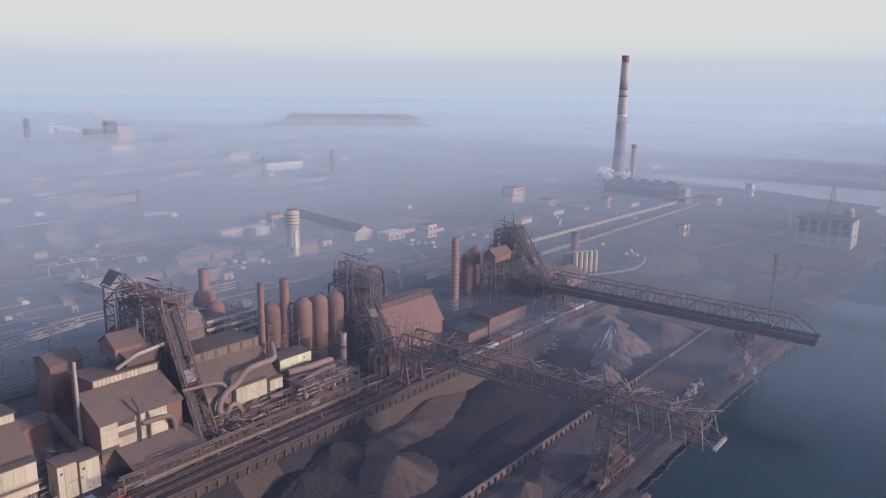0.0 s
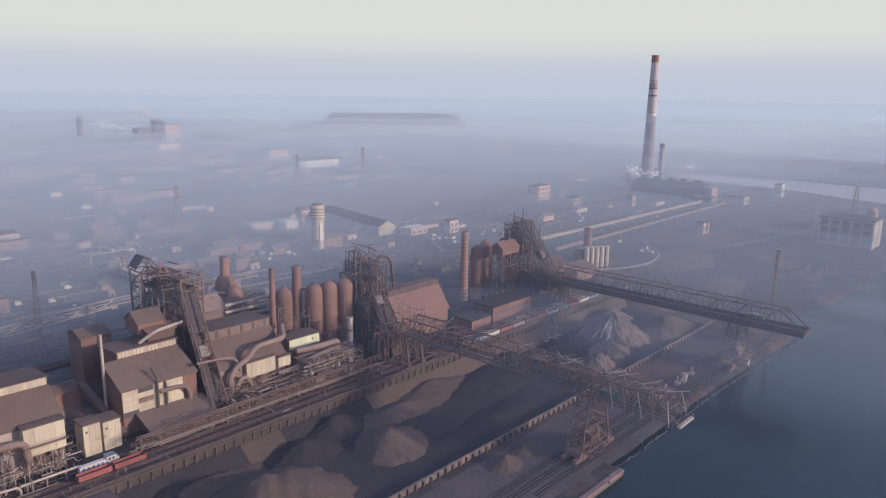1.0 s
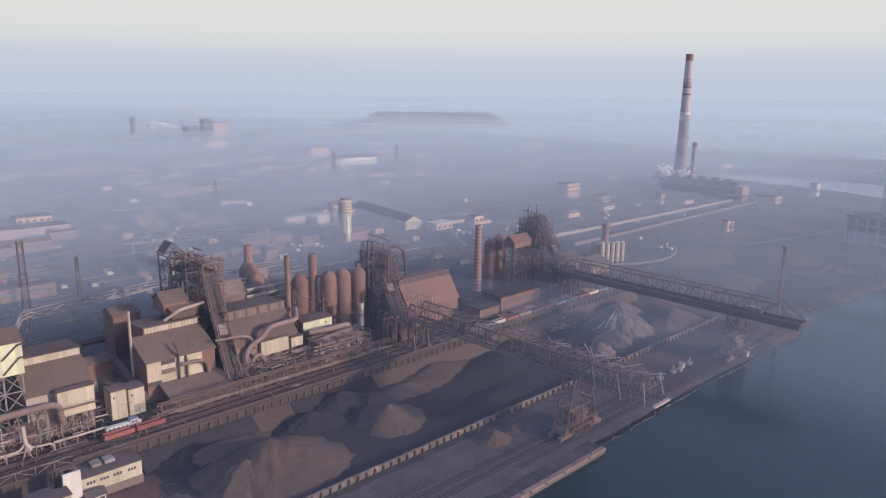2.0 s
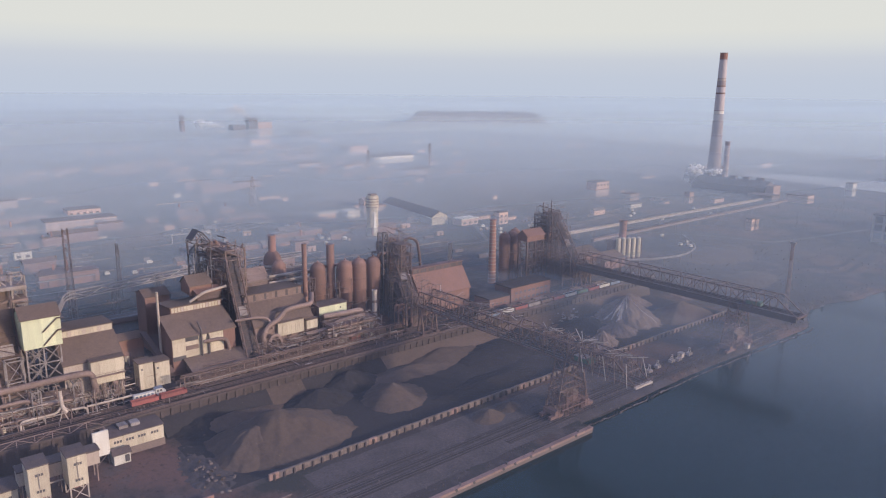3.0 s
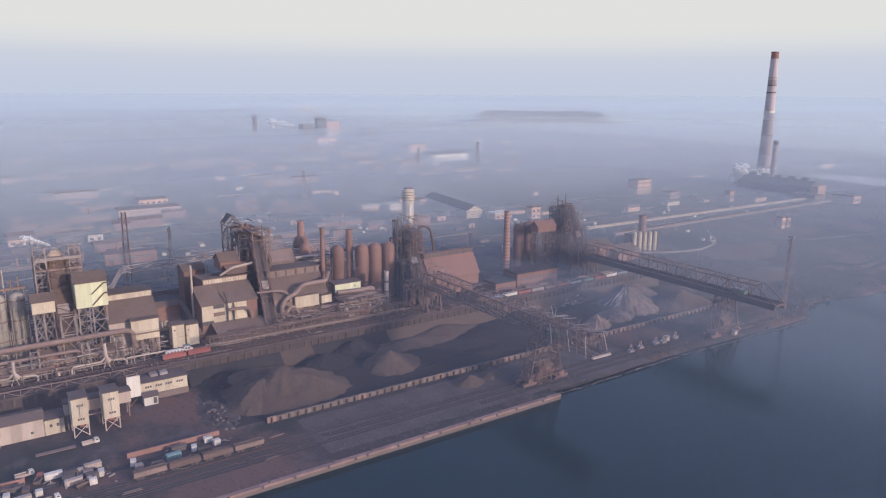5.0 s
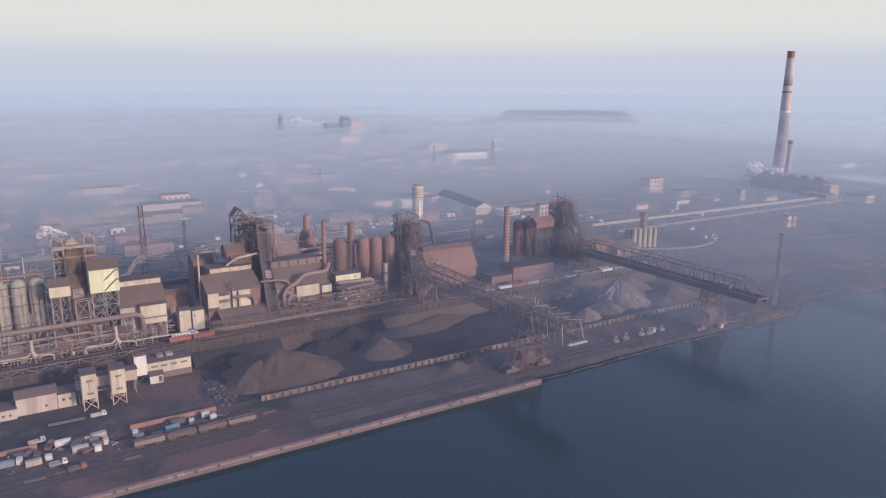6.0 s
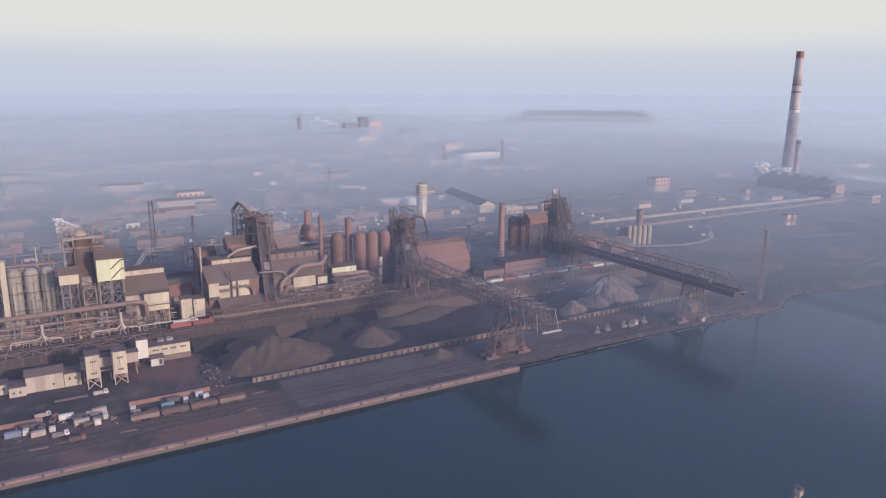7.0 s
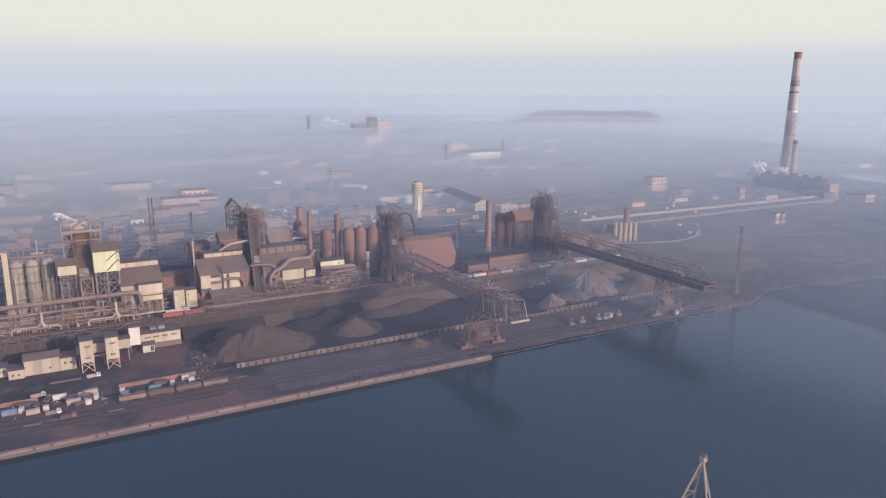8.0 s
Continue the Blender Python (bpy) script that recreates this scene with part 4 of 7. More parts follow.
piece("cream_base", -256.9, -256.6, 82, 90, TER, 15, CREAM, h)
h = thing("conveyor_gallery", (-245, 95, TER), "inclined brown conveyor gallery in the gap between casthouses", "gallery")
part("gallery", Geo().beam((-259, 97.5, 24), (-226, 99.3, 13), 2.6, 2.6), RUST, h)
for x, z in ((-250, 20), (-242, 17.5), (-234, 15)):
    bar("leg", (x, 97.8, TER), (x, 98.2, z), 0.4, RUST, h)
    bar("leg", (x, 99.4, TER), (x, 98.8, z), 0.4, RUST, h)
h = box_house("hoist_annex", -258, -247, 121, 133, 38.8, 42.5, RUST, PINK, "brown block under the hoist house on the casthouse roof", "building", rise=1.4)
part("duct", Geo().tube(bent([(-249, 118, 38.5), (-246, 124, 43), (-247, 136, 44)], 2), 0.7, 10), PALE, h, smooth=True)
h = thing("stair_tower", (-241, 181, TER), "slim lattice stair tower beside the steel stack", "lattice tower")
lattice_tower(h, -243, -239.4, 179, 182.4, TER, 42, 6, RUST, 0.35)
h = thing("bunker_building", (-240, 240, TER), "large dark bunker building with a steep sooty roof", "building")
part("wall", Geo().prism_y([(-249, TER), (-227, TER), (-227, 17.5), (-240, 31), (-249, 33)], 232.5, 246.5), WALLD, h)
part("roof", Geo().prism_y([(-226.4, 17.2), (-226.4, 17.6), (-240, 31.5), (-240, 31.05)], 232, 246.9), ROOF_DK, h)
part("roof", Geo().prism_y([(-240, 31.05), (-240, 31.5), (-249.4, 33.5), (-249.4, 33.1)], 232, 246.9), ROOF_DK, h)
h = box_house("small_shed", -225.5, -218, 231, 239, TER, 18, RUST, ROOF_DK, "small sooty shed under the ore bridge end", "shed", rise=2.0)
g = Geo().tube([(-241.8, 100.2, TER), (-241.8, 100.2, 48.2)], 0.6, 12)
solid("vent_pipe", g, PALE, "slim whitewashed vent pipe rising beside the casthouse", "vent pipe", smooth=True)
h = box_house("yellow_cabin", -246, -236.8, 182.5, 200, 20.5, 26.2, RUST_LT, ROOF_DK, "long cabin with a pale yellow-green front on a pipe trestle", "building")
for i in range(7):
    piece("front_panel", -236.8, -236.6, 182.6 + i * 2.48, 182.6 + i * 2.48 + 2.42, 21.6, 26.0, YELLOW, h)
piece("window", -236.6, -236.5, 195.5, 196.3, 23.6, 24.6, GLASS, h)
stilts(h, -245, -237.5, 183.5, 199, TER, 20.5, 1, 3, RUST)
for y0, y1, z0, z1 in ((152.5, 167.0, 19.5, 26.2), (168.6, 175.0, 20.0, 24.6)):
    h = box_house("cream_box", -228, -225.4, y0, y1, z0, z1, CREAM, ROOF, "cream sheet-clad box hung on the casthouse front", "building", panel=2.4)
    stilts(h, -227.5, -225.8, y0 + 0.6, y1 - 0.6, TER, z0, 1, 2, RUST)
h = box_house("cream_box", -224, -219.5, 64.3, 77.3, 19.0, 29.0, CREAM, ROOF, "cream sheet-clad box at the casthouse eave on steel legs", "building", panel=3.2)
stilts(h, -223, -220, 65, 76.6, TER, 19, 1, 3, RUST_LT)
piece("walkway", -219.3, -217.8, 64, 77.5, 22.3, 22.6, RUST_LT, h)
handrail(h, [(-217.9, 64, 22.6), (-217.9, 77.5, 22.6)], RUST_LT)
h = box_house("screen_house", -238, -224.6, 42, 56, 38, 50.3, YELLOW, ROOF, "raised screen house with a pale yellow-green front and brown roof", "building", rise=3.8, panel=2.4)
stilts(h, -237, -225.5, 42.8, 55.2, TER, 38, 1, 2, GREYST, 0.55)
for za, zb in ((39, 44.5), (44.5, 49.5)):
    bar("stair_flight", (-223.6, 49, za), (-223.6, 54.5, zb), 0.9, RUST, h, h=0.25)
    piece("landing", -224.4, -222.6, 54.5, 57, zb - 0.1, zb + 0.1, RUST, h)
h = box_house("screen_house", -233, -224, 23.5, 33, 38.5, 44, CREAM, ROOF, "small raised screen house with a cream base and a brown roof", "building", rise=3.0)
stilts(h, -232, -225, 24.3, 32.2, TER, 38.5, 1, 2, GREYST, 0.5)
h = thing("braced_trestle", (-222, 38, TER), "open braced steel trestle beside the skip incline", "trestle")
lattice_tower(h, -224, -220, 34.5, 40.5, TER, 36, 3, GREYST, 0.45)


# ---------- blast furnaces ----------
def furnace(cx, cy, top, label, mat=RUST, tint=STOVE):
    f = thing("blast_furnace", (cx, cy, TER), label, "blast furnace", "blast furnaces of the works")
    part("shaft", Geo().turned(cx, cy, [(6.4, TER), (6.4, 17), (5.6, 20), (6.6, 24), (4.6, 40), (3.6, 42), (3.6, 45)]), tint, f, "red-brown riveted furnace shell", True)
    for z in (17.5, 22.5, 28, 33.5, 39):
        part("platform", Geo().cyl(cx, cy, z - 0.2, z + 0.15, 8.2, 8.2, 16), mat, f)
    part("throat", Geo().turned(cx, cy, [(3.6, 45), (2.2, 47.5), (2.2, top - 9), (3.0, top - 7.5), (1.6, top - 5)]), mat, f, smooth=True)
    for a in (0.6, 2.2, 3.7, 5.4):
        x, y = cx + 4.2 * math.cos(a), cy + 4.2 * math.sin(a)
        part("uptake", Geo().tube(bent([(cx + 3 * math.cos(a), cy + 3 * math.sin(a), 42), (x, y, 45), (x, y, top - 10), (cx + 1.8 * math.cos(a), cy + 1.8 * math.sin(a), top - 4)], 2), 0.95, 10), tint, f, smooth=True)
    lattice_tower(f, cx - 8.5, cx + 8.5, cy - 8, cy + 8, TER, 44, 4, mat, 0.7)
    lattice_tower(f, cx - 6.5, cx + 6.5, cy - 6, cy + 6, 44, top - 6, 3, mat, 0.5, floors=True)
    for i in range(10):
        a = i * 0.63
        x, y = cx + 8.8 * math.cos(a), cy + 8.4 * math.sin(a)
        bar("riser_pipe", (x, y, 14), (x, y, 36 + (i * 7) % 22), 0.55 + 0.3 * (i % 3), (RUST_LT, STOVE, RUST)[i % 3], f, round_bar=True)
    for i in range(4):
        z = 46 + i * 3
        handrail(f, [(cx + 6.9, cy - 6.6, z), (cx + 6.9, cy + 6.6, z), (cx - 6.9, cy + 6.6, z)], mat)
        bar("top_beam", (cx + 6, cy - 7 + i * 4, z + 2), (cx - 6, cy + 7 - i * 3, z + 5), 0.4, mat, f)
    return f


def skip_incline(top, low, width, label, mat=RUST):
    """An inclined skip bridge: two trussed sides, cross ties, rails and a skip car."""
    t, l = Vector(top), Vector(low)
    s = thing("skip_incline", tuple(l), label, "skip incline", "skip inclines of the furnaces")
    d = t - l
    side = d.cross(Vector((0, 0, 1))).normalized() * (width / 2)
    up = side.cross(d).normalized() * 3.6
    if up.z < 0:
        up = -up
    n = max(6, int(d.length / 3.8))
    for sg in (-1, 1):
        o = side * sg
        bar("chord", l + o, t + o, 0.65, mat, s)
        bar("chord", l + o + up, t + o + up, 0.55, mat, s)
        for i in range(n):
            a, b = l + d * (i / n) + o, l + d * ((i + 1) / n) + o
            bar("post", a, a + up, 0.24, mat, s)
            bar("diagonal", (a if i % 2 else a + up), (b + up if i % 2 else b), 0.22, mat, s)
        bar("rail", l + o * 0.4 + up * 0.16, t + o * 0.4 + up * 0.16, 0.2, IRON, s)
    for i in range(n + 1):
        a = l + d * (i / n)
        bar("tie", a - side, a + side, 0.26, mat, s)
        bar("tie", a - side + up, a + side + up, 0.22, mat, s)
        if i < n:
            bar("wind_brace", a + side * (1 if i % 2 else -1) + up, a + d / n + side * (-1 if i % 2 else 1) + up, 0.2, mat, s)
    g = Geo().add([l - side, l + side, t + side, t - side, l - side + up * 0.1, l + side + up * 0.1, t + side + up * 0.1, t - side + up * 0.1], [(3, 2, 1, 0), (4, 5, 6, 7), (0, 1, 5, 4), (1, 2, 6, 5), (2, 3, 7, 6), (3, 0, 4, 7)])
    part("deck", g, IRON, s)
    c = l + d * 0.42
    part("skip_car", Geo().beam(c + up * 0.35, c + d.normalized() * 5 + up * 0.35, width * 0.6, 2.2), GREYST, s)
    return s


fa = furnace(-273, 141, 66, "tall rust-brown blast furnace with lattice headframe and uptakes")
lattice_tower(fa, -279, -268, 129.5, 137.5, TER, 62.5, 8, IRON, 0.55)
for x in (-280, -273.5, -267):
    bar("rafter", (x, 129, 62.5), (x, 133.5, 68.3), 0.5, IRON, fa)
    bar("rafter", (x, 138, 62.5), (x, 133.5, 68.3), 0.5, IRON, fa)
part("headframe_roof", Geo().prism_x([(129.6, 63.6), (129.6, 63.9), (133.5, 68.6), (133.5, 68.2)], -280, -272), IRON, fa, "dark half-open headframe roof")
bar("ridge", (-280, 133.5, 68.3), (-267, 133.5, 68.3), 0.4, IRON, fa)
for i in range(9):
    x, y = -262 + (i * 5) % 13, 139 + (i * 3.7) % 9
    bar("riser_pipe", (x, y, 28), (x, y, 50 + (i * 4) % 14), 0.7 if i % 3 else 1.1, (RUST_LT, STOVE, RUST)[i % 3], fa, round_bar=True)
for i in range(6):
    z = 34 + i * 5
    part("cross_pipe", Geo().tube(bent([(-266, 133 + i, z), (-256, 137, z + 1), (-250.5, 141 + i, z - 2)], 2), 0.5, 8), RUST_LT if i % 2 else STOVE, fa, smooth=True)
    handrail(fa, [(-262.6, 137.4, z), (-249.4, 137.4, z), (-249.4, 148.6, z)], RUST)
lattice_tower(fa, -262, -250, 138, 148, 30, 61, 6, RUST_LT, 0.5)
for z in (40, 50, 60.6):
    piece("platform", -262.5, -249.5, 137.5, 143, z, z + 0.25, RUST, fa)
handrail(fa, [(-250, 138, 61.2), (-250, 148, 61.2), (-262, 148, 61.2)], RUST)
for x, y, h0 in ((-252, 140, 3.4), (-256, 146, 4.2), (-260, 139, 2.6), (-251, 147.5, 2.8)):
    bar("mast", (x, y, 61), (x, y, 61 + h0), 0.3, RUST, fa)
bar("hoist_jib", (-266, 141, 66), (-252, 139, 67.5), 0.5, RUST, fa)
skip_incline((-254, 141.5, 58), (-220.5, 136.5, TER), 6.0, "dark skip incline climbing to the furnace top")
fb = furnace(-258, 246, 57, "rust-brown blast furnace with thick uptakes and leaning pipes")
lattice_tower(fb, -252, -247, 232.2, 235.6, TER, 59, 9, IRON, 0.5)
lattice_tower(fb, -245, -237, 238, 245, 20, 53, 5, RUST, 0.5, floors=True)
bar("mast", (-249, 234, 55), (-249, 234, 62), 0.35, RUST, fb)
bar("hoist_jib", (-249, 240, 60.5), (-247, 249, 61.5), 0.45, RUST, fb)
part("downcomer", Geo().tube(bent([(-254, 249, 46), (-250, 252, 54), (-248, 258, 52), (-250, 262, 40), (-252, 264, 30)], 4), 0.9, 12), RUST, fb, smooth=True)
part("downcomer", Geo().tube(bent([(-256, 240, 40), (-252, 238, 46), (-252, 232, 46), (-252, 232, 20)], 3), 1.1, 12), STOVE, fb, smooth=True)
skip_incline((-253, 243, 52), (-221, 234, 17), 6.0, "dark skip incline from the bunkers to the furnace top")
fc = furnace(-254, 382, 60, "hazy dark blast furnace with crowded top gear")
lattice_tower(fc, -250, -242, 374, 381, TER, 57, 7, RUST, 0.5)
for x, y, z in ((-251, 383, 65), (-256, 380, 63), (-248, 377, 60)):
    bar("mast", (x, y, 54), (x, y, z), 0.45, RUST, fc)
skip_incline((-248, 382, 56), (-214, 371, 20), 6.0, "dark skip incline falling towards the far ore bridge")
fz = furnace(-258, 38, 64, "blast furnace with twin yellow-brown lattice head towers", RUST_LT)
lattice_tower(fz, -247, -240, 27.5, 32.5, TER, 65.5, 9, GREYST, 0.5)
lattice_tower(fz, -250, -243, 43, 48, TER, 64.5, 9, GREYST, 0.5)
piece("top_beam", -249, -240, 28, 48, 59.5, 61, GREYST, fz)
piece("top_beam", -249, -240, 28, 48, 54.5, 55.3, RUST_LT, fz)
bar("rafter", (-243, 33, 61), (-243, 37, 65.5), 0.5, GREYST, fz)
bar("rafter", (-243, 41, 61), (-243, 37, 65.5), 0.5, GREYST, fz)
part("winch_cabin", Geo().prism_x([(34.5, 61), (39.5, 61), (39.5, 62.6), (37, 64.2), (34.5, 62.6)], -248, -243.4), PALE, fz)
s = skip_incline((-245, 37.5, 58), (-221, 36.5, 17), 8.5, "wide brown clad skip incline of the furnace by the silos")
part("cladding", Geo().add([(-244, 34, 60.5), (-244, 41, 60.5), (-222, 40, 21), (-222, 33, 21), (-244, 34, 60), (-244, 41, 60), (-222, 40, 20.5), (-222, 33, 20.5)], [(0, 1, 2, 3), (7, 6, 5, 4), (0, 4, 5, 1), (1, 5, 6, 2), (2, 6, 7, 3), (3, 7, 4, 0)]), ROOF, s)


# ---------- stoves, stacks, silos ----------
def stove(x, y, r, top, mat, label, group):
    s = thing("hot_blast_stove", (x, y, TER), label, "hot blast stove", group)
    prof = [(r * 0.92, TER), (r * 0.92, 26), (r, 27.5), (r, top - r)] + [(r * math.cos(a), top - r + r * math.sin(a)) for a in (0.25, 0.5, 0.75, 1.0, 1.25, 1.5)]
    part("shell", Geo().turned(x, y, prof), mat, s, smooth=True)
    for z in (20, 27.2, 34, top - r):
        part("hoop", Geo().cyl(x, y, z - 0.18, z + 0.18, r + 0.18, r + 0.18, 24), mat, s)
    part("vent_cap", Geo().cyl(x, y, top - 0.3, top + 0.9, 0.5, 0.5, 10), mat, s)
    for k in range(6):
        a = k * 0.22
        bar("ladder_rail", (x + (r + 0.35) * math.cos(a), y + (r + 0.35) * math.sin(a), 12 + k * 4.5), (x + (r + 0.35) * math.cos(a + 0.2), y + (r + 0.35) * math.sin(a + 0.2), 16.5 + k * 4.5), 0.25, RUST, s)
    return s


for x, y, r in ((-257.5, 194.5, 4.3), (-253, 209.6, 4.3), (-252.2, 218.6, 4.3), (-250.5, 227.4, 4.3)):
    stove(x, y, r, 45.6, STOVE, "domed rust-red hot blast stove in a row", "stoves of the middle furnace")
for x, y, r in ((-257, 342.5, 3.9), (-259, 352, 3.9), (-264, 360, 3.9)):
    stove(x, y, r, 45, STOVE, "domed hot blast stove dim in the haze", "stoves of the far furnace")


def stack(name, x, y, z0, z1, r0, r1, mat, label, bands=(), category="chimney", rings=0):
    s = thing(name, (x, y, z0), label, category)
    n = 8
    flare = lambda i: 1.9 * max(0, 1 - i / 3) ** 2 if name == "tall_chimney" else 0
    part("shaft", Geo().turned(x, y, [(r0 + flare(i) + (r1 - r0) * i / n, z0 + (z1 - z0) * i / n) for i in range(n + 1)], 24), mat, s, smooth=True)
    part("rim", Geo().cyl(x, y, z1 - 0.5, z1 + 0.3, r1 * 1.12, r1 * 1.12, 24), mat, s)
    part("flue_mouth", Geo().cyl(x, y, z1 + 0.3, z1 + 0.34, r1 * 0.8, r1 * 0.8, 20), IRON, s)
    for za, zb, m in bands:
        ra, rb = [r0 + (r1 - r0) * (z - z0) / (z1 - z0) + 0.05 for z in (za, zb)]
        part("band", Geo().cyl(x, y, za, zb, ra, rb, 24), m, s)
    for i in range(rings):
        z = z0 + (z1 - z0) * (i + 0.5) / rings
        r = r0 + (r1 - r0) * (z - z0) / (z1 - z0)
        part("hoop", Geo().cyl(x, y, z - 0.14, z + 0.14, r + 0.14, r + 0.14, 20), PALE if name == "brick_chimney" else mat, s)
    return s


stack("steel_stack", -240.4, 176.8, TER, 61, 1.45, 1.25, STOVE, "slim rust-red steel stack before the stoves", rings=5)
stack("steel_stack", -259.2, 203.9, TER, 54.3, 2.5, 2.2, STOVE, "thick rust-red steel stack between the stoves", rings=6)
stack("steel_stack", -256.5, 206.9, TER, 40, 0.7, 0.6, PALE, "thin pale vent stack beside the thick one")
stack("white_stack", -232.2, 215.6, TER, 31, 1.5, 1.4, PALE, "whitewashed short stack with dark bands in the pipe yard", bands=[(24, 25.5, RUST_LT), (18, 19, RUST_LT), (13, 14.4, RUST_LT)])
stack("brick_chimney", -259.2, 333, TER, 54.8, 2.7, 2.1, BRICK, "round brick chimney ringed with iron hoops", rings=18)
stack("steel_stack", -296, 326, TER, 33, 1.6, 1.5, PALE, "pale slim stack behind the casthouse", rings=3)
stack("steel_stack", -258.7, 481.1, TER, 38, 3.0, 3.0, BRICK, "short stout brick tower beyond the far furnace", rings=2)
# wide upper bands of the tall chimney are paled to imitate haze
stack("tall_chimney", -459, 973.5, TER, 196.5, 9.2, 5.0, SHAFT, "very tall tapering chimney with pale and dull red bands", bands=[(188, 196.2, BRICK), (117, 139.5, SHAFT_HAZED), (142, 149.5, SHAFT_HAZED), (162, 186.5, SHAFT_HAZED), (150, 151.5, BAND), (140, 141.5, BAND), (158, 161, PALE), (112, 116, WHITE), (80, 81, BAND), (60, 61, BAND)], rings=0)
stack("chimney", -418.5, 932, TER, 76.5, 4.2, 3.2, SHAFT, "second shorter chimney beside the tall one", bands=[(71, 76, BAND)])
t = stack("dust_catcher", -302.2, 189.3, 34, 54.5, 2.5, 2.3, BRICK, "dust catcher with a domed shell and brick vent on top", rings=4, category="dust catcher")
part("dome", Geo().turned(-302.2, 189.3, [(4.6, TER), (5.6, 26), (5.6, 38), (5.0, 41.5), (3.6, 44), (2.4, 45)]), STOVE, t, smooth=True)
part("catwalk", Geo().cyl(-302.2, 189.3, 36.5, 37.1, 8.0, 8.0, 20), PALE, t)
box_house("furnace_house", -294, -282, 160, 176, TER, 34, RUST_LT, RUST_LT, "ochre sheet-clad gable house behind the casthouse", "building", rise=6)
t = thing("domed_vessel", (-292, 176, TER), "round red-brown domed vessel by the dust catcher", "vessel")
part("shell", Geo().turned(-288, 186, [(4.4, TER), (4.4, 36), (4.0, 39), (2.6, 41.4), (0.6, 42.4)]), STOVE, t, smooth=True)
h = thing("pipe_deck", (-290, 190, TER), "open pipe deck with pale pipes behind the casthouse", "pipe rack")
lattice_tower(h, -296, -282, 178, 204, TER, 34, 3, RUST, 0.5, floors=True)
for z in (28, 31.5, 35.2):
    part("pipe", Geo().tube([(-281, 176, z), (-281, 206, z)], 0.8, 10), PALE, h, smooth=True)


SILO = material("grey_green_plate", (0.36, 0.34, 0.27), (0.24, 0.21, 0.18), 0.7, 0.2, 1.0, streak=True, dust=0.2)


def silo(x, y, r, top):
    s = thing("slag_silo", (x, y, 14), "pale banded steel silo with catwalks beside the furnace", "silo", "pale silos in a row")
    part("shell", Geo().turned(x, y, [(r * 0.6, 12), (r, 17), (r, top - 2.4), (r * 0.8, top - 0.9), (r * 0.3, top)]), SILO, s, smooth=True)
    for i in range(6):
        z = 18.5 + i * (top - 22) / 5
        part("hoop", Geo().cyl(x, y, z - 0.35, z + 0.35, r + 0.28, r + 0.28, 24), RUST_LT if i % 2 else SILO, s)
    for a in (0.5, 2.1, 3.7, 5.2):
        bar("leg", (x + r * 0.9 * math.cos(a), y + r * 0.9 * math.sin(a), TER), (x + r * 0.9 * math.cos(a), y + r * 0.9 * math.sin(a), 17), 0.6, PALE, s)
    bar("ladder_rail", (x + r + 0.4, y + 1, 12), (x + r + 0.4, y + 1, top - 2), 0.3, GREYST, s)
    return s


for y in (2.5, 10.5, 18.5):
    silo(-241, y, 3.5, 46)
t = thing("flue_tower", (-236, -6, TER), "tall square whitewashed flue beside the silos", "flue")
part("shaft", Geo().box(-237.4, -234.6, -3.5, -0.8, TER, 52), CREAM, t)
part("cap", Geo().box(-237.8, -234.2, -3.9, -0.4, 52, 52.6), PALE, t)
h = thing("silo_gallery", (-243, 10, 46), "pipe gallery over the silos with small vents", "gallery")
part("gallery", Geo().box(-244, -241.5, -2, 23, 47.2, 48.2), RUST_LT, h)
for y, z in ((4, 54), (7, 51), (14, 57), (17, 52), (20, 53)):
    bar("vent", (-243, y, 46), (-243, y, z), 0.7, PALE if y == 14 else RUST_LT, h, round_bar=True)
for y in (-1, 6.5, 14.5, 22):
    bar("post", (-242.5, y, TER), (-242.5, y, 47.2), 0.4, RUST_LT, h)


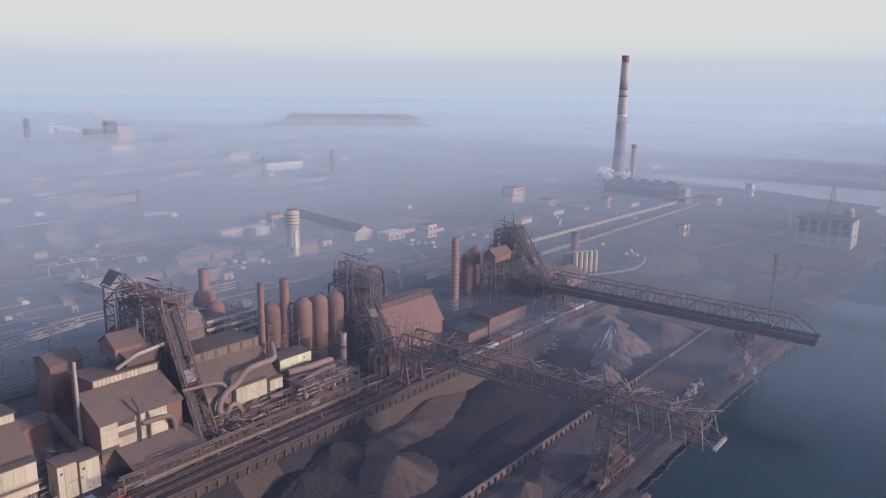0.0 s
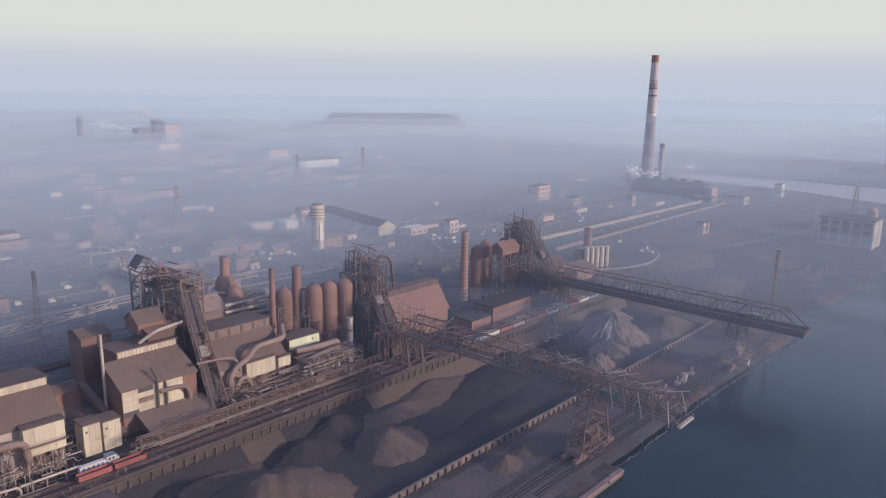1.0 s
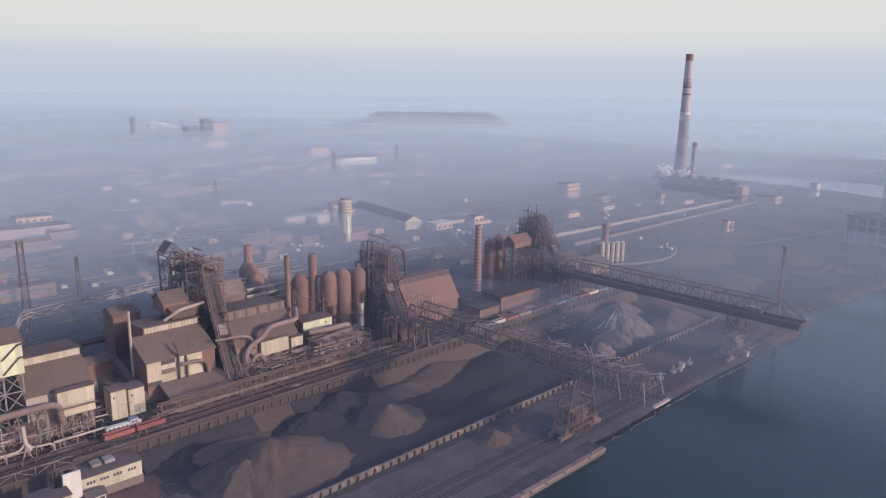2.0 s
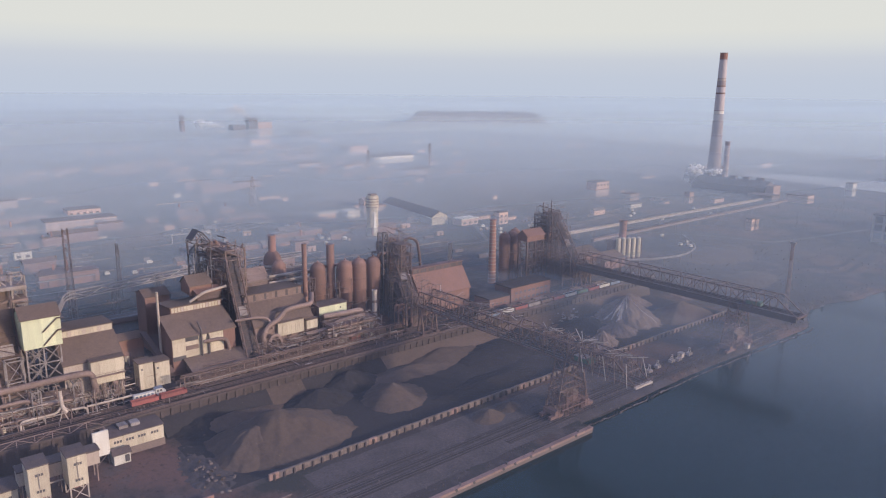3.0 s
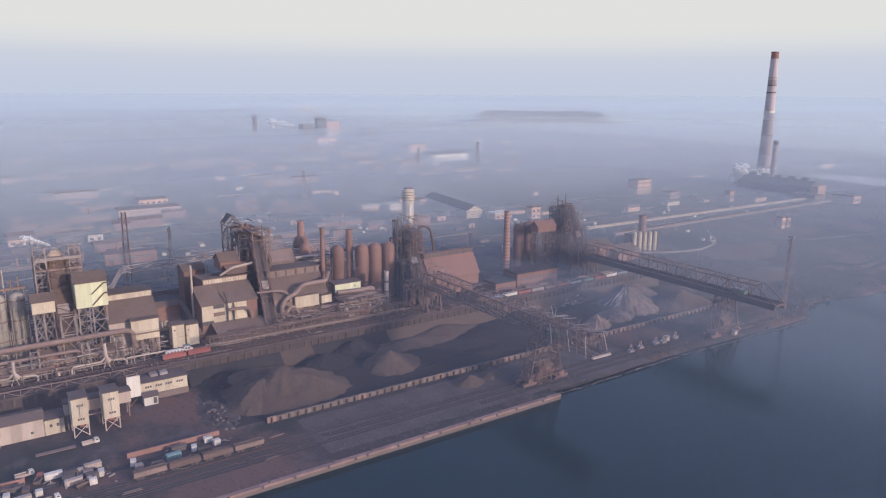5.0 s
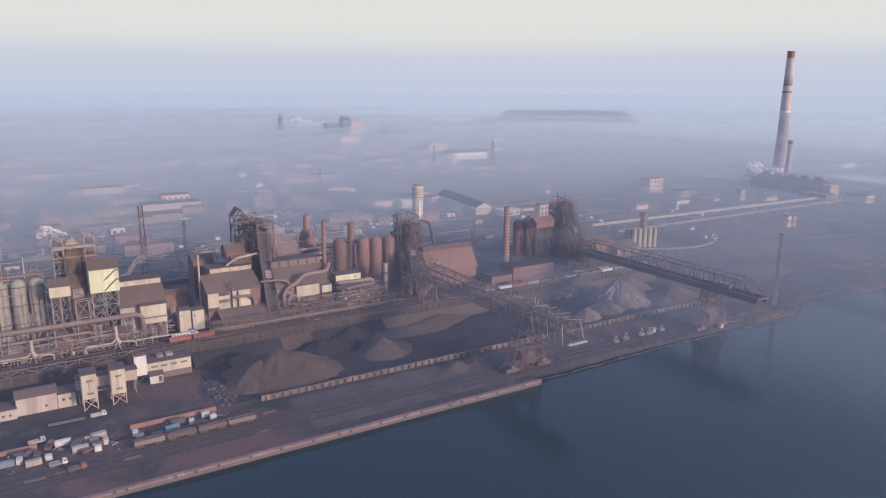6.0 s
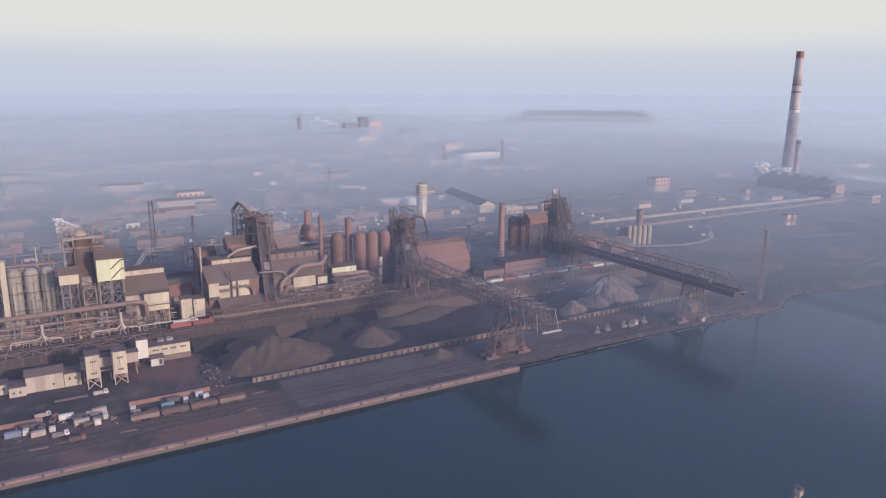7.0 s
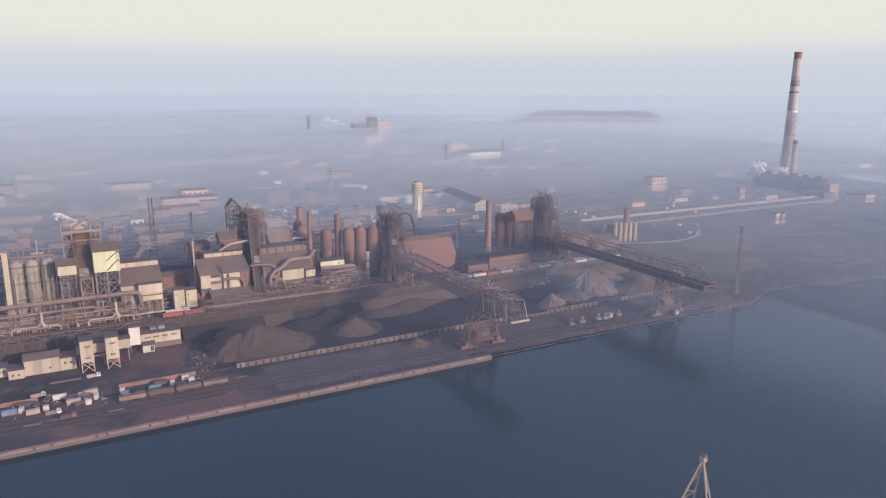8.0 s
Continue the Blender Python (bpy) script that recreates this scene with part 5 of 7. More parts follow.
# ---------- ore bridges ----------
def ore_bridge(y0, y1, x0, x1, z0, z1, leg_x, closed, label, sticks):
    """A travelling ore bridge: two trusses, cross ties, a portal leg on the quay, a shear leg on the terrace, and a trolley."""
    b = thing("ore_bridge", ((x0 + x1) / 2, (y0 + y1) / 2, 0), label, "ore bridge crane", "ore bridges over the stockyard")
    n = 20
    step = (x1 - x0) / n
    mt = RUST
    for y in (y0, y1):
        bar("bottom_chord", (x0, y, z0), (x1, y, z0), 0.45, mt, b, h=0.6)
        bar("top_chord", (x0 + step * 0.5, y, z1), (x1 - step * 1.6, y, z1), 0.5, mt, b)
        bar("end_strut", (x1 - step * 1.6, y, z1), (x1, y, z0), 0.5, mt, b)
        bar("end_strut", (x0 + step * 0.5, y, z1), (x0, y, z0), 0.5, mt, b)
        for i in range(1, n):
            x = x0 + step * i
            if i < n - 1:
                bar("post", (x, y, z0), (x, y, z1), 0.36, mt, b)
            if i < n - 2:
                up = i % 2
                bar("diagonal", (x, y, z0 if up else z1), (x + step, y, z1 if up else z0), 0.3, mt, b)
        if closed:
            part("plate_girder", Geo().box(x0 + 1, x1, y - 0.5, y + 0.5, z0 - 2.8, z0 + 0.6), IRON, b, "dark riveted plate girder")
    for i in range(n + 1):
        x = x0 + step * i
        bar("cross_tie", (x, y0, z0), (x, y1, z0), 0.34, mt, b)
        if 0 < i < n - 1:
            bar("cross_tie", (x, y0 - 0.4, z1), (x, y1 + 0.4, z1), 0.3, mt, b)
            bar("wind_brace", (x, y0 if i % 2 else y1, z1), (x + step, y1 if i % 2 else y0, z1), 0.3, mt, b)
            bar("sway_brace", (x, y0, z1), (x, y1, z1 - 3.5), 0.28, mt, b)
    part("walkway", Geo().box(x0, x1 - 0.5, y0 + 0.8, y0 + 1.9, z0 + 0.3, z0 + 0.45), IRON, b)
    for k in (0.32, 0.68):
        bar("crane_rail", (x0 + 1, y0 + (y1 - y0) * k, z0 + 0.5), (x1, y0 + (y1 - y0) * k, z0 + 0.5), 0.5, IRON, b)
    part("end_beam", Geo().box(x1 - 0.3, x1 + 1.0, y0 - 0.8, y1 + 0.8, z0 - 0.5, z0 + 0.3), PALE if sticks else RUST, b)
    handrail(b, [(x1 + 0.8, y0 - 0.7, z0 + 0.6), (x1 + 0.8, y1 + 0.7, z0 + 0.6)], RUST_LT)
    if sticks:
        # cable outriggers: slim poles that stand off the top of the river arm
        rp = random.Random(77)
        for i in range(64):
            x, ya = rp.uniform(x0 + 10, x1 - 6), rp.uniform(y0, y1 - 2)
            far = rp.random() ** 0.6
            l, w = 3 + 7.5 * rp.random(), rp.choice((0.15, 0.19, 0.24))
            a = rp.gauss(0.5, 0.22) if rp.random() < 0.75 else rp.gauss(2.6, 0.4)
            # sunlit look put into the colour: paler poles on the river arm
            pm = PALE if x > leg_x - 16 and far > 0.35 or far > 0.9 else RUST_LT
            bar("outrigger", (x, ya, z1 + 0.2 + far), (x + l * math.cos(a), min(ya + l * math.sin(a), y1 + 4.5), z1 + 0.4 + far + l * 0.12), w, pm, b)
        for i in range(6):
            x = leg_x + 5 + i * 5.8
            for ya, s in ((y0, -1), (y1, 1)):
                bar("hanger", (x, ya + s * 0.9, z1), (x + rp.uniform(0.5, 3), ya + s * 1.4, z0 - 1.2), 0.24, PALE if i % 2 else RUST_LT, b)
                bar("hanger", (x, ya + s * 0.9, z1), (x - rp.uniform(1, 3), ya + s * 1.4, z0 - 1.2), 0.2, RUST_LT, b)
    # trolley
    tx = leg_x + 9
    ty0, ty1 = y0 + 2.6, y1 - 2.6
    tr = part("trolley", Geo().box(tx - 4, tx + 4, ty0, ty1, z0 + 0.8, z0 + 3.0), GREEN, b, "green travelling trolley")
    part("trolley_roof", Geo().box(tx - 4.3, tx + 2, ty0 - 0.3, ty1 + 0.3, z0 + 3.0, z0 + 3.3), GREYST, tr)
    # portal leg on the quay
    ya, yb = y0 - 5.2, y1 + 5.6
    for y, s in ((ya, 1), (yb, -1)):
        for dx in (-3.2, 3.2):
            bar("leg_column", (leg_x + dx, y, 4), (leg_x + dx * 0.8, y + s * 4.6, z0), 0.6, mt, b)
        for k in range(5):
            a, c = k / 5, (k + 1) / 5
            p = lambda t, dx: (leg_x + dx * (1 - 0.2 * t), y + s * 4.6 * t, 4 + (z0 - 4) * t)
            bar("lacing", p(a, -3.2), p(c, 3.2), 0.32, mt, b)
            bar("lacing", p(a, 3.2), p(c, -3.2), 0.32, mt, b)
            bar("girt", p(c, -3.2), p(c, 3.2), 0.4, mt, b)
        bogie = part("bogie", Geo().box(leg_x - 3.6, leg_x - 1.8, y - 4.2, y + 4.2, 0.9, 2.2).box(leg_x + 1.8, leg_x + 3.6, y - 4.2, y + 4.2, 0.9, 2.2).box(leg_x - 3.6, leg_x + 3.6, y - 1.4, y + 1.4, 2.2, 4.2), BAND, b, "dull brown wheel bogie")
        for k in (-3.5, -1.2, 1.2, 3.5):
            for dx in (-2.6, 2.6):
                part("wheel", Geo().tube([(leg_x + dx - 0.3, y + k, 0.75), (leg_x + dx + 0.3, y + k, 0.75)], 0.7, 12), IRON, bogie)
    bar("sill_beam", (leg_x, ya, 3.6), (leg_x, yb, 3.6), 1.2, BAND, b, h=1.6)
    for s in (-1, 1):
        bar("portal_brace", (leg_x + s * 2.4, ya + 3, 14), (leg_x + s * 2.2, yb - 3, 22), 0.4, mt, b)
        bar("portal_brace", (leg_x + s * 2.4, yb - 3, 14), (leg_x + s * 2.2, ya + 3, 22), 0.4, mt, b)
        bar("portal_brace", (leg_x + s * 2.4, ya + 2, 12), (leg_x + s * 2.2, yb - 2, 12), 0.45, mt, b)
    # hopper house between the legs
    hp = part("hopper_house", Geo().box(leg_x - 3.2, leg_x + 3.2, ya + 6, yb - 7, 6.2, 9.0), BAND, b, "red-brown hopper house with a dusty roof")
    part("hopper_roof", Geo().prism_y([(leg_x - 4, 9.0), (leg_x + 4, 9.0), (leg_x, 11.4)], ya + 5.4, yb - 6.4), ROOF, hp)
    for k in range(6):
        yy = ya + 2 + k * (yb - ya - 4) / 5
        bar("platform_post", (leg_x + 5.2, yy, 1.5), (leg_x + 5.2, yy, 7.0), 0.2, BAND, hp)
    bar("platform_rail", (leg_x + 5.2, ya + 1, 7.0), (leg_x + 5.2, yb - 1, 7.0), 0.2, BAND, hp)
    bar("platform_rail", (leg_x + 5.2, ya + 1, 4.6), (leg_x + 5.2, yb - 1, 4.6), 0.28, BAND, hp)
    # shear leg on the terrace
    for y in (y0, y1):
        bar("shear_leg", (x0 + 7, y, TER + 1.2), (x0 + 4.4, y, z0), 0.8, mt, b)
        bar("shear_leg", (x0 + 2, y, TER + 1.2), (x0 + 4.4, y, z0), 0.7, mt, b)
        part("foot_bogie", Geo().box(x0 + 1, x0 + 8, y - 1.2, y + 1.2, TER + 0.2, TER + 1.4), RUST, b)
    bar("shear_tie", (x0 + 4.5, y0, TER + 4), (x0 + 4.5, y1, z0 - 1), 0.4, mt, b)
    bar("shear_tie", (x0 + 4.5, y1, TER + 4), (x0 + 4.5, y0, z0 - 1), 0.4, mt, b)
    return b


ore_bridge(226.8, 236.4, -209, -66.5, 25.6, 34.2, -105, False, "rusty lattice ore bridge reaching from the terrace over the quay", True)
ore_bridge(364.5, 373.5, -212, -65, 27.0, 35.6, -99, True, "dark ore bridge with plate girders reaching over the river edge", False)

h = thing("bunker_gallery", (-222, 240, TER), "brown covered bunker gallery feeding the skip incline", "gallery")
part("gallery", Geo().prism_y([(-226, 14), (-219, 14), (-219, 19), (-222, 20.5), (-226, 19)], 222, 231), ROOF_DK, h)
lattice_tower(h, -223, -214, 224, 238, TER, 26, 2, RUST, 0.6)
h = thing("bunker_gallery", (-222, 372, TER), "dark bunker gallery at the foot of the far incline", "gallery")
part("gallery", Geo().prism_y([(-236, 14), (-222, 14), (-222, 24), (-229, 27), (-236, 24)], 364, 392), ROOF_DK, h)
lattice_tower(h, -222, -213, 364, 378, TER, 28, 2, RUST, 0.6)

# far complex
h = box_house("bunker_house", -247, -238, 345, 362, 41, 44.5, PINK, PINK, "raised bunker house with a pink dusty roof on lattice legs", "building", rise=4)
stilts(h, -246.5, -238.5, 345.6, 361.4, TER, 41, 1, 2, RUST, 0.6)
# both office roofs take the dark ballast colour to paint in shade
h = box_house("office_block", -228, -213.2, 305.5, 341.8, TER, 20.6, PINK, BED, "long brick office block with two rows of small windows", "building", windows=window_row(309, 340, 8, 16.2, 17.6, 2.2) + window_row(309, 340, 8, 12.2, 13.6, 2.2))
box_house("office_wing", -228, -214.2, 288, 305.4, TER, 16.2, PINK, BED, "lower brick wing of the office block", "building", windows=window_row(290, 304, 4, 12.4, 13.4, 1.6))
box_house("mill_shed", -262, -240, 398, 428, TER, 22, PINK, ROOF, "broad pink-brown shed with a shallow gable roof", "shed", rise=4)
box_house("mill_shed", -254, -232, 424, 449, TER, 17, PINK, ROOF, "second pink-brown shed behind the far ore bridge", "shed", rise=4)
h = thing("white_silos", (-240, 462, TER), "row of five cream silos under a flat gallery", "silo block")
for i in range(5):
    x, y = -242.6 + i * 1.9, 453.6 + i * 3.9
    part("silo", Geo().turned(x, y, [(1.9, 14), (1.9, 29.0), (0.5, 29.9)], 18), CREAM, h, smooth=True)
    bar("rib", (x + 1.9, y + 1.9, 14), (x + 1.9, y + 1.9, 29), 0.5, RUST, h)
    part("silo_skirt", Geo().cyl(x, y, TER, 14, 1.5, 1.5, 14), RUST_LT, h)
part("rear_block", Geo().box(-252, -246, 452, 470, TER, 27), RUST_LT, h)
h = thing("curved_pipeline", (-215, 470, TER), "pale pipeline curving over the ground on low posts", "pipeline")
part("pipe", Geo().tube(bent([(-233, 452, 14), (-222, 470, 14), (-214, 500, 14), (-224, 540, 14), (-262, 575, 15)], 30, 8), 0.8, 10), GREYST, h, smooth=True)
for x, y in ((-228, 461), (-219, 482), (-216, 500), (-219, 522), (-232, 548), (-250, 563)):
    bar("post", (x, y, 3), (x, y, 13), 0.6, CONC, h)


# ---------- pipes, racks, trestles of the plant front ----------
def pipe(path, r, mat, label, bend=3.0, group="pipes of the plant", posts=(), post_mat=None, rings=0):
    pts = bent(path, bend)
    xs = Vector(path[0])
    h = thing("gas_pipe", (xs.x, xs.y, TER), label, "pipe", group)
    part("pipe", Geo().tube(pts, r, 12), mat, h, smooth=True)
    for x, y, z in posts:
        bar("post", (x, y, TER - 0.2), (x, y, z), 0.45, post_mat or RUST_LT, h)
        bar("saddle", (x, y - r, z), (x, y + r, z), 0.35, post_mat or RUST_LT, h)
    for i in range(rings):
        a = Vector(path[0]).lerp(Vector(path[1]), (i + 0.5) / rings)
        d = (Vector(path[1]) - Vector(path[0])).normalized() * 0.2
        part("flange", Geo().tube([a - d, a + d], r * 1.13, 12), mat, h)
    return h


pipe([(-220, -90, 24.0), (-220, 60, 25.0), (-220, 64.5, 24.5), (-220, 65.5, 16)], 1.35, RUST_LT, "big dusty pink gas main running along the plant front", posts=[(-220, y, 22.3) for y in range(-84, 64, 9)], rings=22)
h = pipe([(-217.5, -90, 19.5), (-217.5, 40, 20.0), (-217.5, 44, 16.5), (-217.5, 56, 16.0)], 0.75, RUST_LT, "second pale pipe below the gas main", posts=[(-217.5, y, 18.6) for y in range(-80, 44, 12)], rings=14)
pipe([(-221, 66, 18), (-221, 68.5, 23), (-221, 71.5, 23), (-221, 74, 18), (-221, 74, 12)], 0.9, RUST_LT, "inverted U pipe loop by the casthouse box")
for y, top in ((13, 21), (51, 22)):
    h = pipe([(-214.5, y, top), (-213, y, 15.5), (-213, y + 1.5, 13)], 0.7, PALE, "pale forked downpipe standing on splayed legs")
    part("branch", Geo().tube(bent([(-213.5, y, 16), (-213, y - 2, 13.6), (-213, y - 14, 13.6), (-213, y - 15, 12.6), (-213, y - 15, TER)], 1.5), 0.45, 10), PALE, h, smooth=True)
    part("branch", Geo().tube(bent([(-213.5, y, 16), (-213, y + 2, 13.6), (-213, y + 8, 13.2), (-213, y + 9, 12.2), (-213, y + 9, TER)], 1.5), 0.45, 10), PALE, h, smooth=True)
    for s in (-1.6, 1.6):
        bar("splay_leg", (-213, y, 14.5), (-212, y + s, TER), 0.3, PALE, h)
pipe([(-213, 60, 13.2), (-213, 78, 13.2), (-213, 80, 12.6), (-213, 80, TER)], 0.45, PALE, "low pale pipe along the track ending in a bend", posts=[(-213, y, 12.5) for y in (62, 68, 74)])
pipe([(-215, -60, 13.5), (-215, 40, 13.5)], 0.6, RUST_LT, "low rusty pipe on short posts beside the track", posts=[(-215, y, 12.9) for y in range(-55, 40, 10)])
# pipe frames of the near furnace front
for y in (-20, 2, 22, 43, 58):
    h = thing("gas_main_portal", (-218, y, TER), "pale lattice portal carrying the gas mains", "pipe frame", "portals under the gas mains")
    lattice_tower(h, -222.5, -216, y - 1.6, y + 1.6, TER, 23, 2, GREYST, 0.35)
for i, (y0, y1, z1) in enumerate(((-16, -4, 17), (4, 12, 16.5), (25, 42, 18.5), (46, 60, 17))):
    h = box_house("pipe_shed", -228, -221.5, y0, y1, TER, z1, RUST_LT if i % 2 else PINK, ROOF, "small dusty machine shed under the gas mains", "shed", rise=1.6, windows=[(y0 + 2, y0 + 3.4, TER + 2, TER + 3.4), (y1 - 3.5, y1 - 2.2, TER + 2, TER + 3.4)])

h = thing("pipe_run", (-216, 10, TER), "dense run of rusty and pale pipes on low bearers", "pipe rack")
for i in range(11):
    x, z = -227 + i * 1.35, 11.6 + (i * 3.1) % 5.5
    y0, y1 = -70 + (i * 17) % 40, 30 + (i * 23) % 46
    part("pipe", Geo().tube(bent([(x, y0, TER), (x, y0 + 1, z), (x, y1 - 1, z), (x, y1, TER)], 1.0), 0.28 + 0.12 * (i % 3), 8), (RUST_LT, PALE, RUST, GREYST)[i % 4], h, smooth=True)
for i in range(14):
    y = -60 + i * 9.5
    bar("cross_bearer", (-227.5, y, 14.2), (-212.5, y, 14.2), 0.35, RUST_LT, h)
    for x in (-227.5, -220, -212.5):
        bar("post", (x, y, TER), (x, y, 14.2 if x > -227 else 17.5), 0.35, GREYST if i % 2 else RUST_LT, h)
for i in range(10):
    y = -14 + i * 7.2
    piece("valve_box", -216 - (i % 3) * 2.2, -214.4 - (i % 3) * 2.2, y, y + 2.0 + i % 2, TER, 12 + 0.6 * (i % 3), (PALE, RUST, CREAM, RUST_LT)[i % 4], h)
h = thing("pipe_run", (-216, 120, TER), "bundle of thin pipes along the terrace tracks", "pipe rack")
for i in range(6):
    x, z = -213.8 + i * 0.5, 11.2 + (i % 3) * 0.9
    part("pipe", Geo().tube([(x, 96 + i * 2, z), (x, 222 - i * 5, z)], 0.2 + 0.07 * (i % 2), 8), (RUST_LT, GREYST, RUST)[i % 3], h, smooth=True)
for i in range(13):
    bar("stool", (-212.4, 98 + i * 9.4, TER), (-212.4, 98 + i * 9.4, 13.4), 0.3, RUST_LT, h)

# S-shaped gas pipe and trestles between the middle casthouse and the stoves
pipe([(-236, 178, 35), (-226, 172, 33), (-224.5, 157, 33.2), (-224.5, 152.2, 28.4), (-224.5, 147.3, 26.8), (-224.5, 144, 22.7), (-224.5, 144.5, 12)], 1.2, RUST_LT, "big dusty gas pipe bending down in front of the casthouse", bend=3)
pipe([(-223, 146, 18), (-223, 148, 21.5), (-223, 151, 21.5), (-223, 153, 18), (-223, 153, 12)], 0.9, RUST_LT, "pipe loop at the foot of the gas pipe")
pipe([(-229, 132, 31), (-226, 142, 31.5), (-226, 148, 30), (-226, 150, 24)], 0.6, RUST_LT, "thin pipe sagging over the casthouse roof")
pipe([(-225, 168, 17.5), (-223, 178, 18.5), (-223, 186, 21), (-224, 201, 22), (-226, 205, 20), (-226, 206, 12)], 1.15, RUST_LT, "dusty pipe run climbing to the trestle", bend=4)
pipe([(-228, 180, 24), (-226, 190, 24), (-226, 202, 24), (-228, 204, 22)], 1.4, RUST_LT, "thick dusty pipe on the trestle by the stoves", bend=3)
pipe([(-229, 116, 24), (-227.5, 122, 24.5), (-227.5, 126, 24), (-228.5, 128, 20), (-229, 128, 14)], 0.9, RUST_LT, "curved dust pipe on the casthouse front", bend=3)
for y in (115, 118.5):
    pipe([(-228.8, y, 12), (-228.8, y, 30 - (y - 115)), (-233, y, 33 - (y - 115))], 0.45, IRON, "dark upright pipe on the casthouse front", bend=1)
for x, z in ((-212.6, 15.6), (-211.6, 17.0)):
    pipe([(x, 98, z), (x, 218, z)], 0.32, RUST, "long straight pipe on posts beside the tracks", posts=[(x, y, z - 0.4) for y in range(100, 218, 7)] if z < 16 else ())
h = thing("pipe_trestle", (-220, 195, TER), "crowded pipe trestle with decks and valves by the stoves", "pipe rack")
lattice_tower(h, -229, -217, 179, 207, TER, 21, 2, RUST, 0.5, floors=True)
for j in range(5):
    z = 12.5 + j * 1.9
    part("pipe", Geo().tube([(-218.5 + 0.3 * j, 176, z), (-218.5 + 0.3 * j, 213 - j * 2, z)], 0.45 + 0.1 * (j % 3), 10), (PALE, RUST_LT, RUST, GREYST, RUST_LT)[j], h, smooth=True)
for i in range(8):
    y = 179 + i * 3.8
    bar("riser", (-217, y, TER), (-217, y, 22), 0.35, RUST_LT, h)
    part("valve", Geo().turned(-217.4, y + 1.6, [(0.3, 15), (0.9, 15.6), (0.9, 17), (0.3, 17.6)], 12), RUST_LT if i % 2 else PALE, h, smooth=True)
for i in range(4):
    piece("machine_box", -216.6, -213.6, 180 + i * 8.2, 185.4 + i * 8.2, 12.4, 14.6 + 0.5 * (i % 2), (PALE, RED, CREAM, RUST_LT)[i], h)
for y in (222.5, 226.0):
    pipe([(-222, y, TER), (-222, y, 23.5), (-222, y + 2.2, 23.5), (-222, y + 2.2, 13.5), (-224, y + 2.6, 12.5)], 0.75, STOVE, "upright rust-red pipe loop beside the white stack", bend=1.6)
for i, y in enumerate((186.0, 196.5)):
    h = thing("pressure_tank", (-214.6, y, 14.2), "long dusty pink horizontal tank on the pipe trestle", "tank", "tanks on the trestle")
    part("shell", Geo().tube([(-214.6, y - 4.6, 15.6), (-214.6, y - 4.0, 15.6), (-214.6, y + 4.0, 15.6), (-214.6, y + 4.6, 15.6)], [0.5, 1.1, 1.1, 0.5], 14), RUST_LT, h, smooth=True)
    for k in (-2.6, 2.6):
        piece("saddle", -215.5, -213.7, y + k - 0.25, y + k + 0.25, 13.9, 15.0, IRON, h)
        bar("leg", (-214.6, y + k, TER), (-214.6, y + k, 13.9), 0.4, RUST, h)
h = thing("pipe_trestle", (-220, 150, TER), "low pipe trestle with dusty ducts before the casthouse", "pipe rack")
lattice_tower(h, -223, -214, 138, 176, TER, 15.5, 1, RUST_LT, 0.45, floors=False)
for i in range(7):
    y = 139 + i * 6
    bar("riser", (-214, y, TER), (-214, y, 15.5), 0.4, RUST_LT, h)
    part("duct", Geo().tube(bent([(-218, y, 15.5), (-216, y + 1, 17), (-214.6, y + 1.5, 15), (-214.6, y + 1.5, TER)], 1.2), 0.55, 10), RUST_LT, h, smooth=True)
piece("hopper", -222, -216, 160, 168, TER, 14, RUST, h)
for y in (221, 226.5):
    pipe([(-217, y, 12), (-217, y, 21), (-217, y + 1.8, 22.5), (-217, y + 3.6, 21), (-217, y + 3.6, 13)], 0.75, STOVE, "rust-red U-shaped duct by the ore bridge foot", bend=1.6)
h = thing("dark_lattice_mast", (-238, 231, TER), "dark slender lattice mast beside the stoves", "mast")
lattice_tower(h, -239, -237, 230, 232, TER, 34, 6, IRON, 0.3)
pipe([(-262, 196, 41), (-262, 230, 41)], 0.9, STOVE, "hot blast main behind the stoves")
# pipe bridge behind the plant
h = thing("pipe_bridge", (-320, 80, TER), "pale pipe bridge stepping up behind the plant", "pipe bridge")
for d, r in ((0, 0.45), (1.7, 0.35), (3.4, 0.45)):
    part("pipe", Geo().tube(bent([(-300, -40, 24 - d), (-312, 70, 24 - d), (-330, 80, 31.5 - d), (-345, 150, 31.5 - d), (-350, 240, 30 - d)], 4), r, 10), GREYST, h, smooth=True)
for x, y, z in ((-303, -30, 23), (-306, 10, 23), (-310, 45, 23), (-314, 70, 23.5), (-332, 84, 30.6), (-337, 108, 30.6), (-342, 135, 30.6), (-348, 175, 30), (-350, 215, 30)):
    lattice_tower(h, x - 5, x + 1, y - 1.5, y + 1.5, TER, z, 2, GREYST, 0.3)
for i in range(8):
    y = 84 + i * 8
    bar("truss_diagonal", (-330 - i * 1.9, y, 27.5 if i % 2 else 30.6), (-332 - i * 1.9, y + 8, 30.6 if i % 2 else 27.5), 0.35, PALE, h)
bar("truss_chord", (-329, 84, 27.5), (-344, 150, 27.5), 0.4, PALE, h)
h = thing("long_gallery", (-330, 60, TER), "dim long low gallery of pipes behind the casthouses", "gallery")
part("gallery", Geo().prism_y([(-304, 14), (-298, 14), (-298, 19), (-301, 20.5), (-304, 19)], -80, 120), ROOF_DK, h)
for y in range(-78, 120, 12):
    bar("post", (-301, y, TER), (-301, y, 14), 0.6, CONC, h)


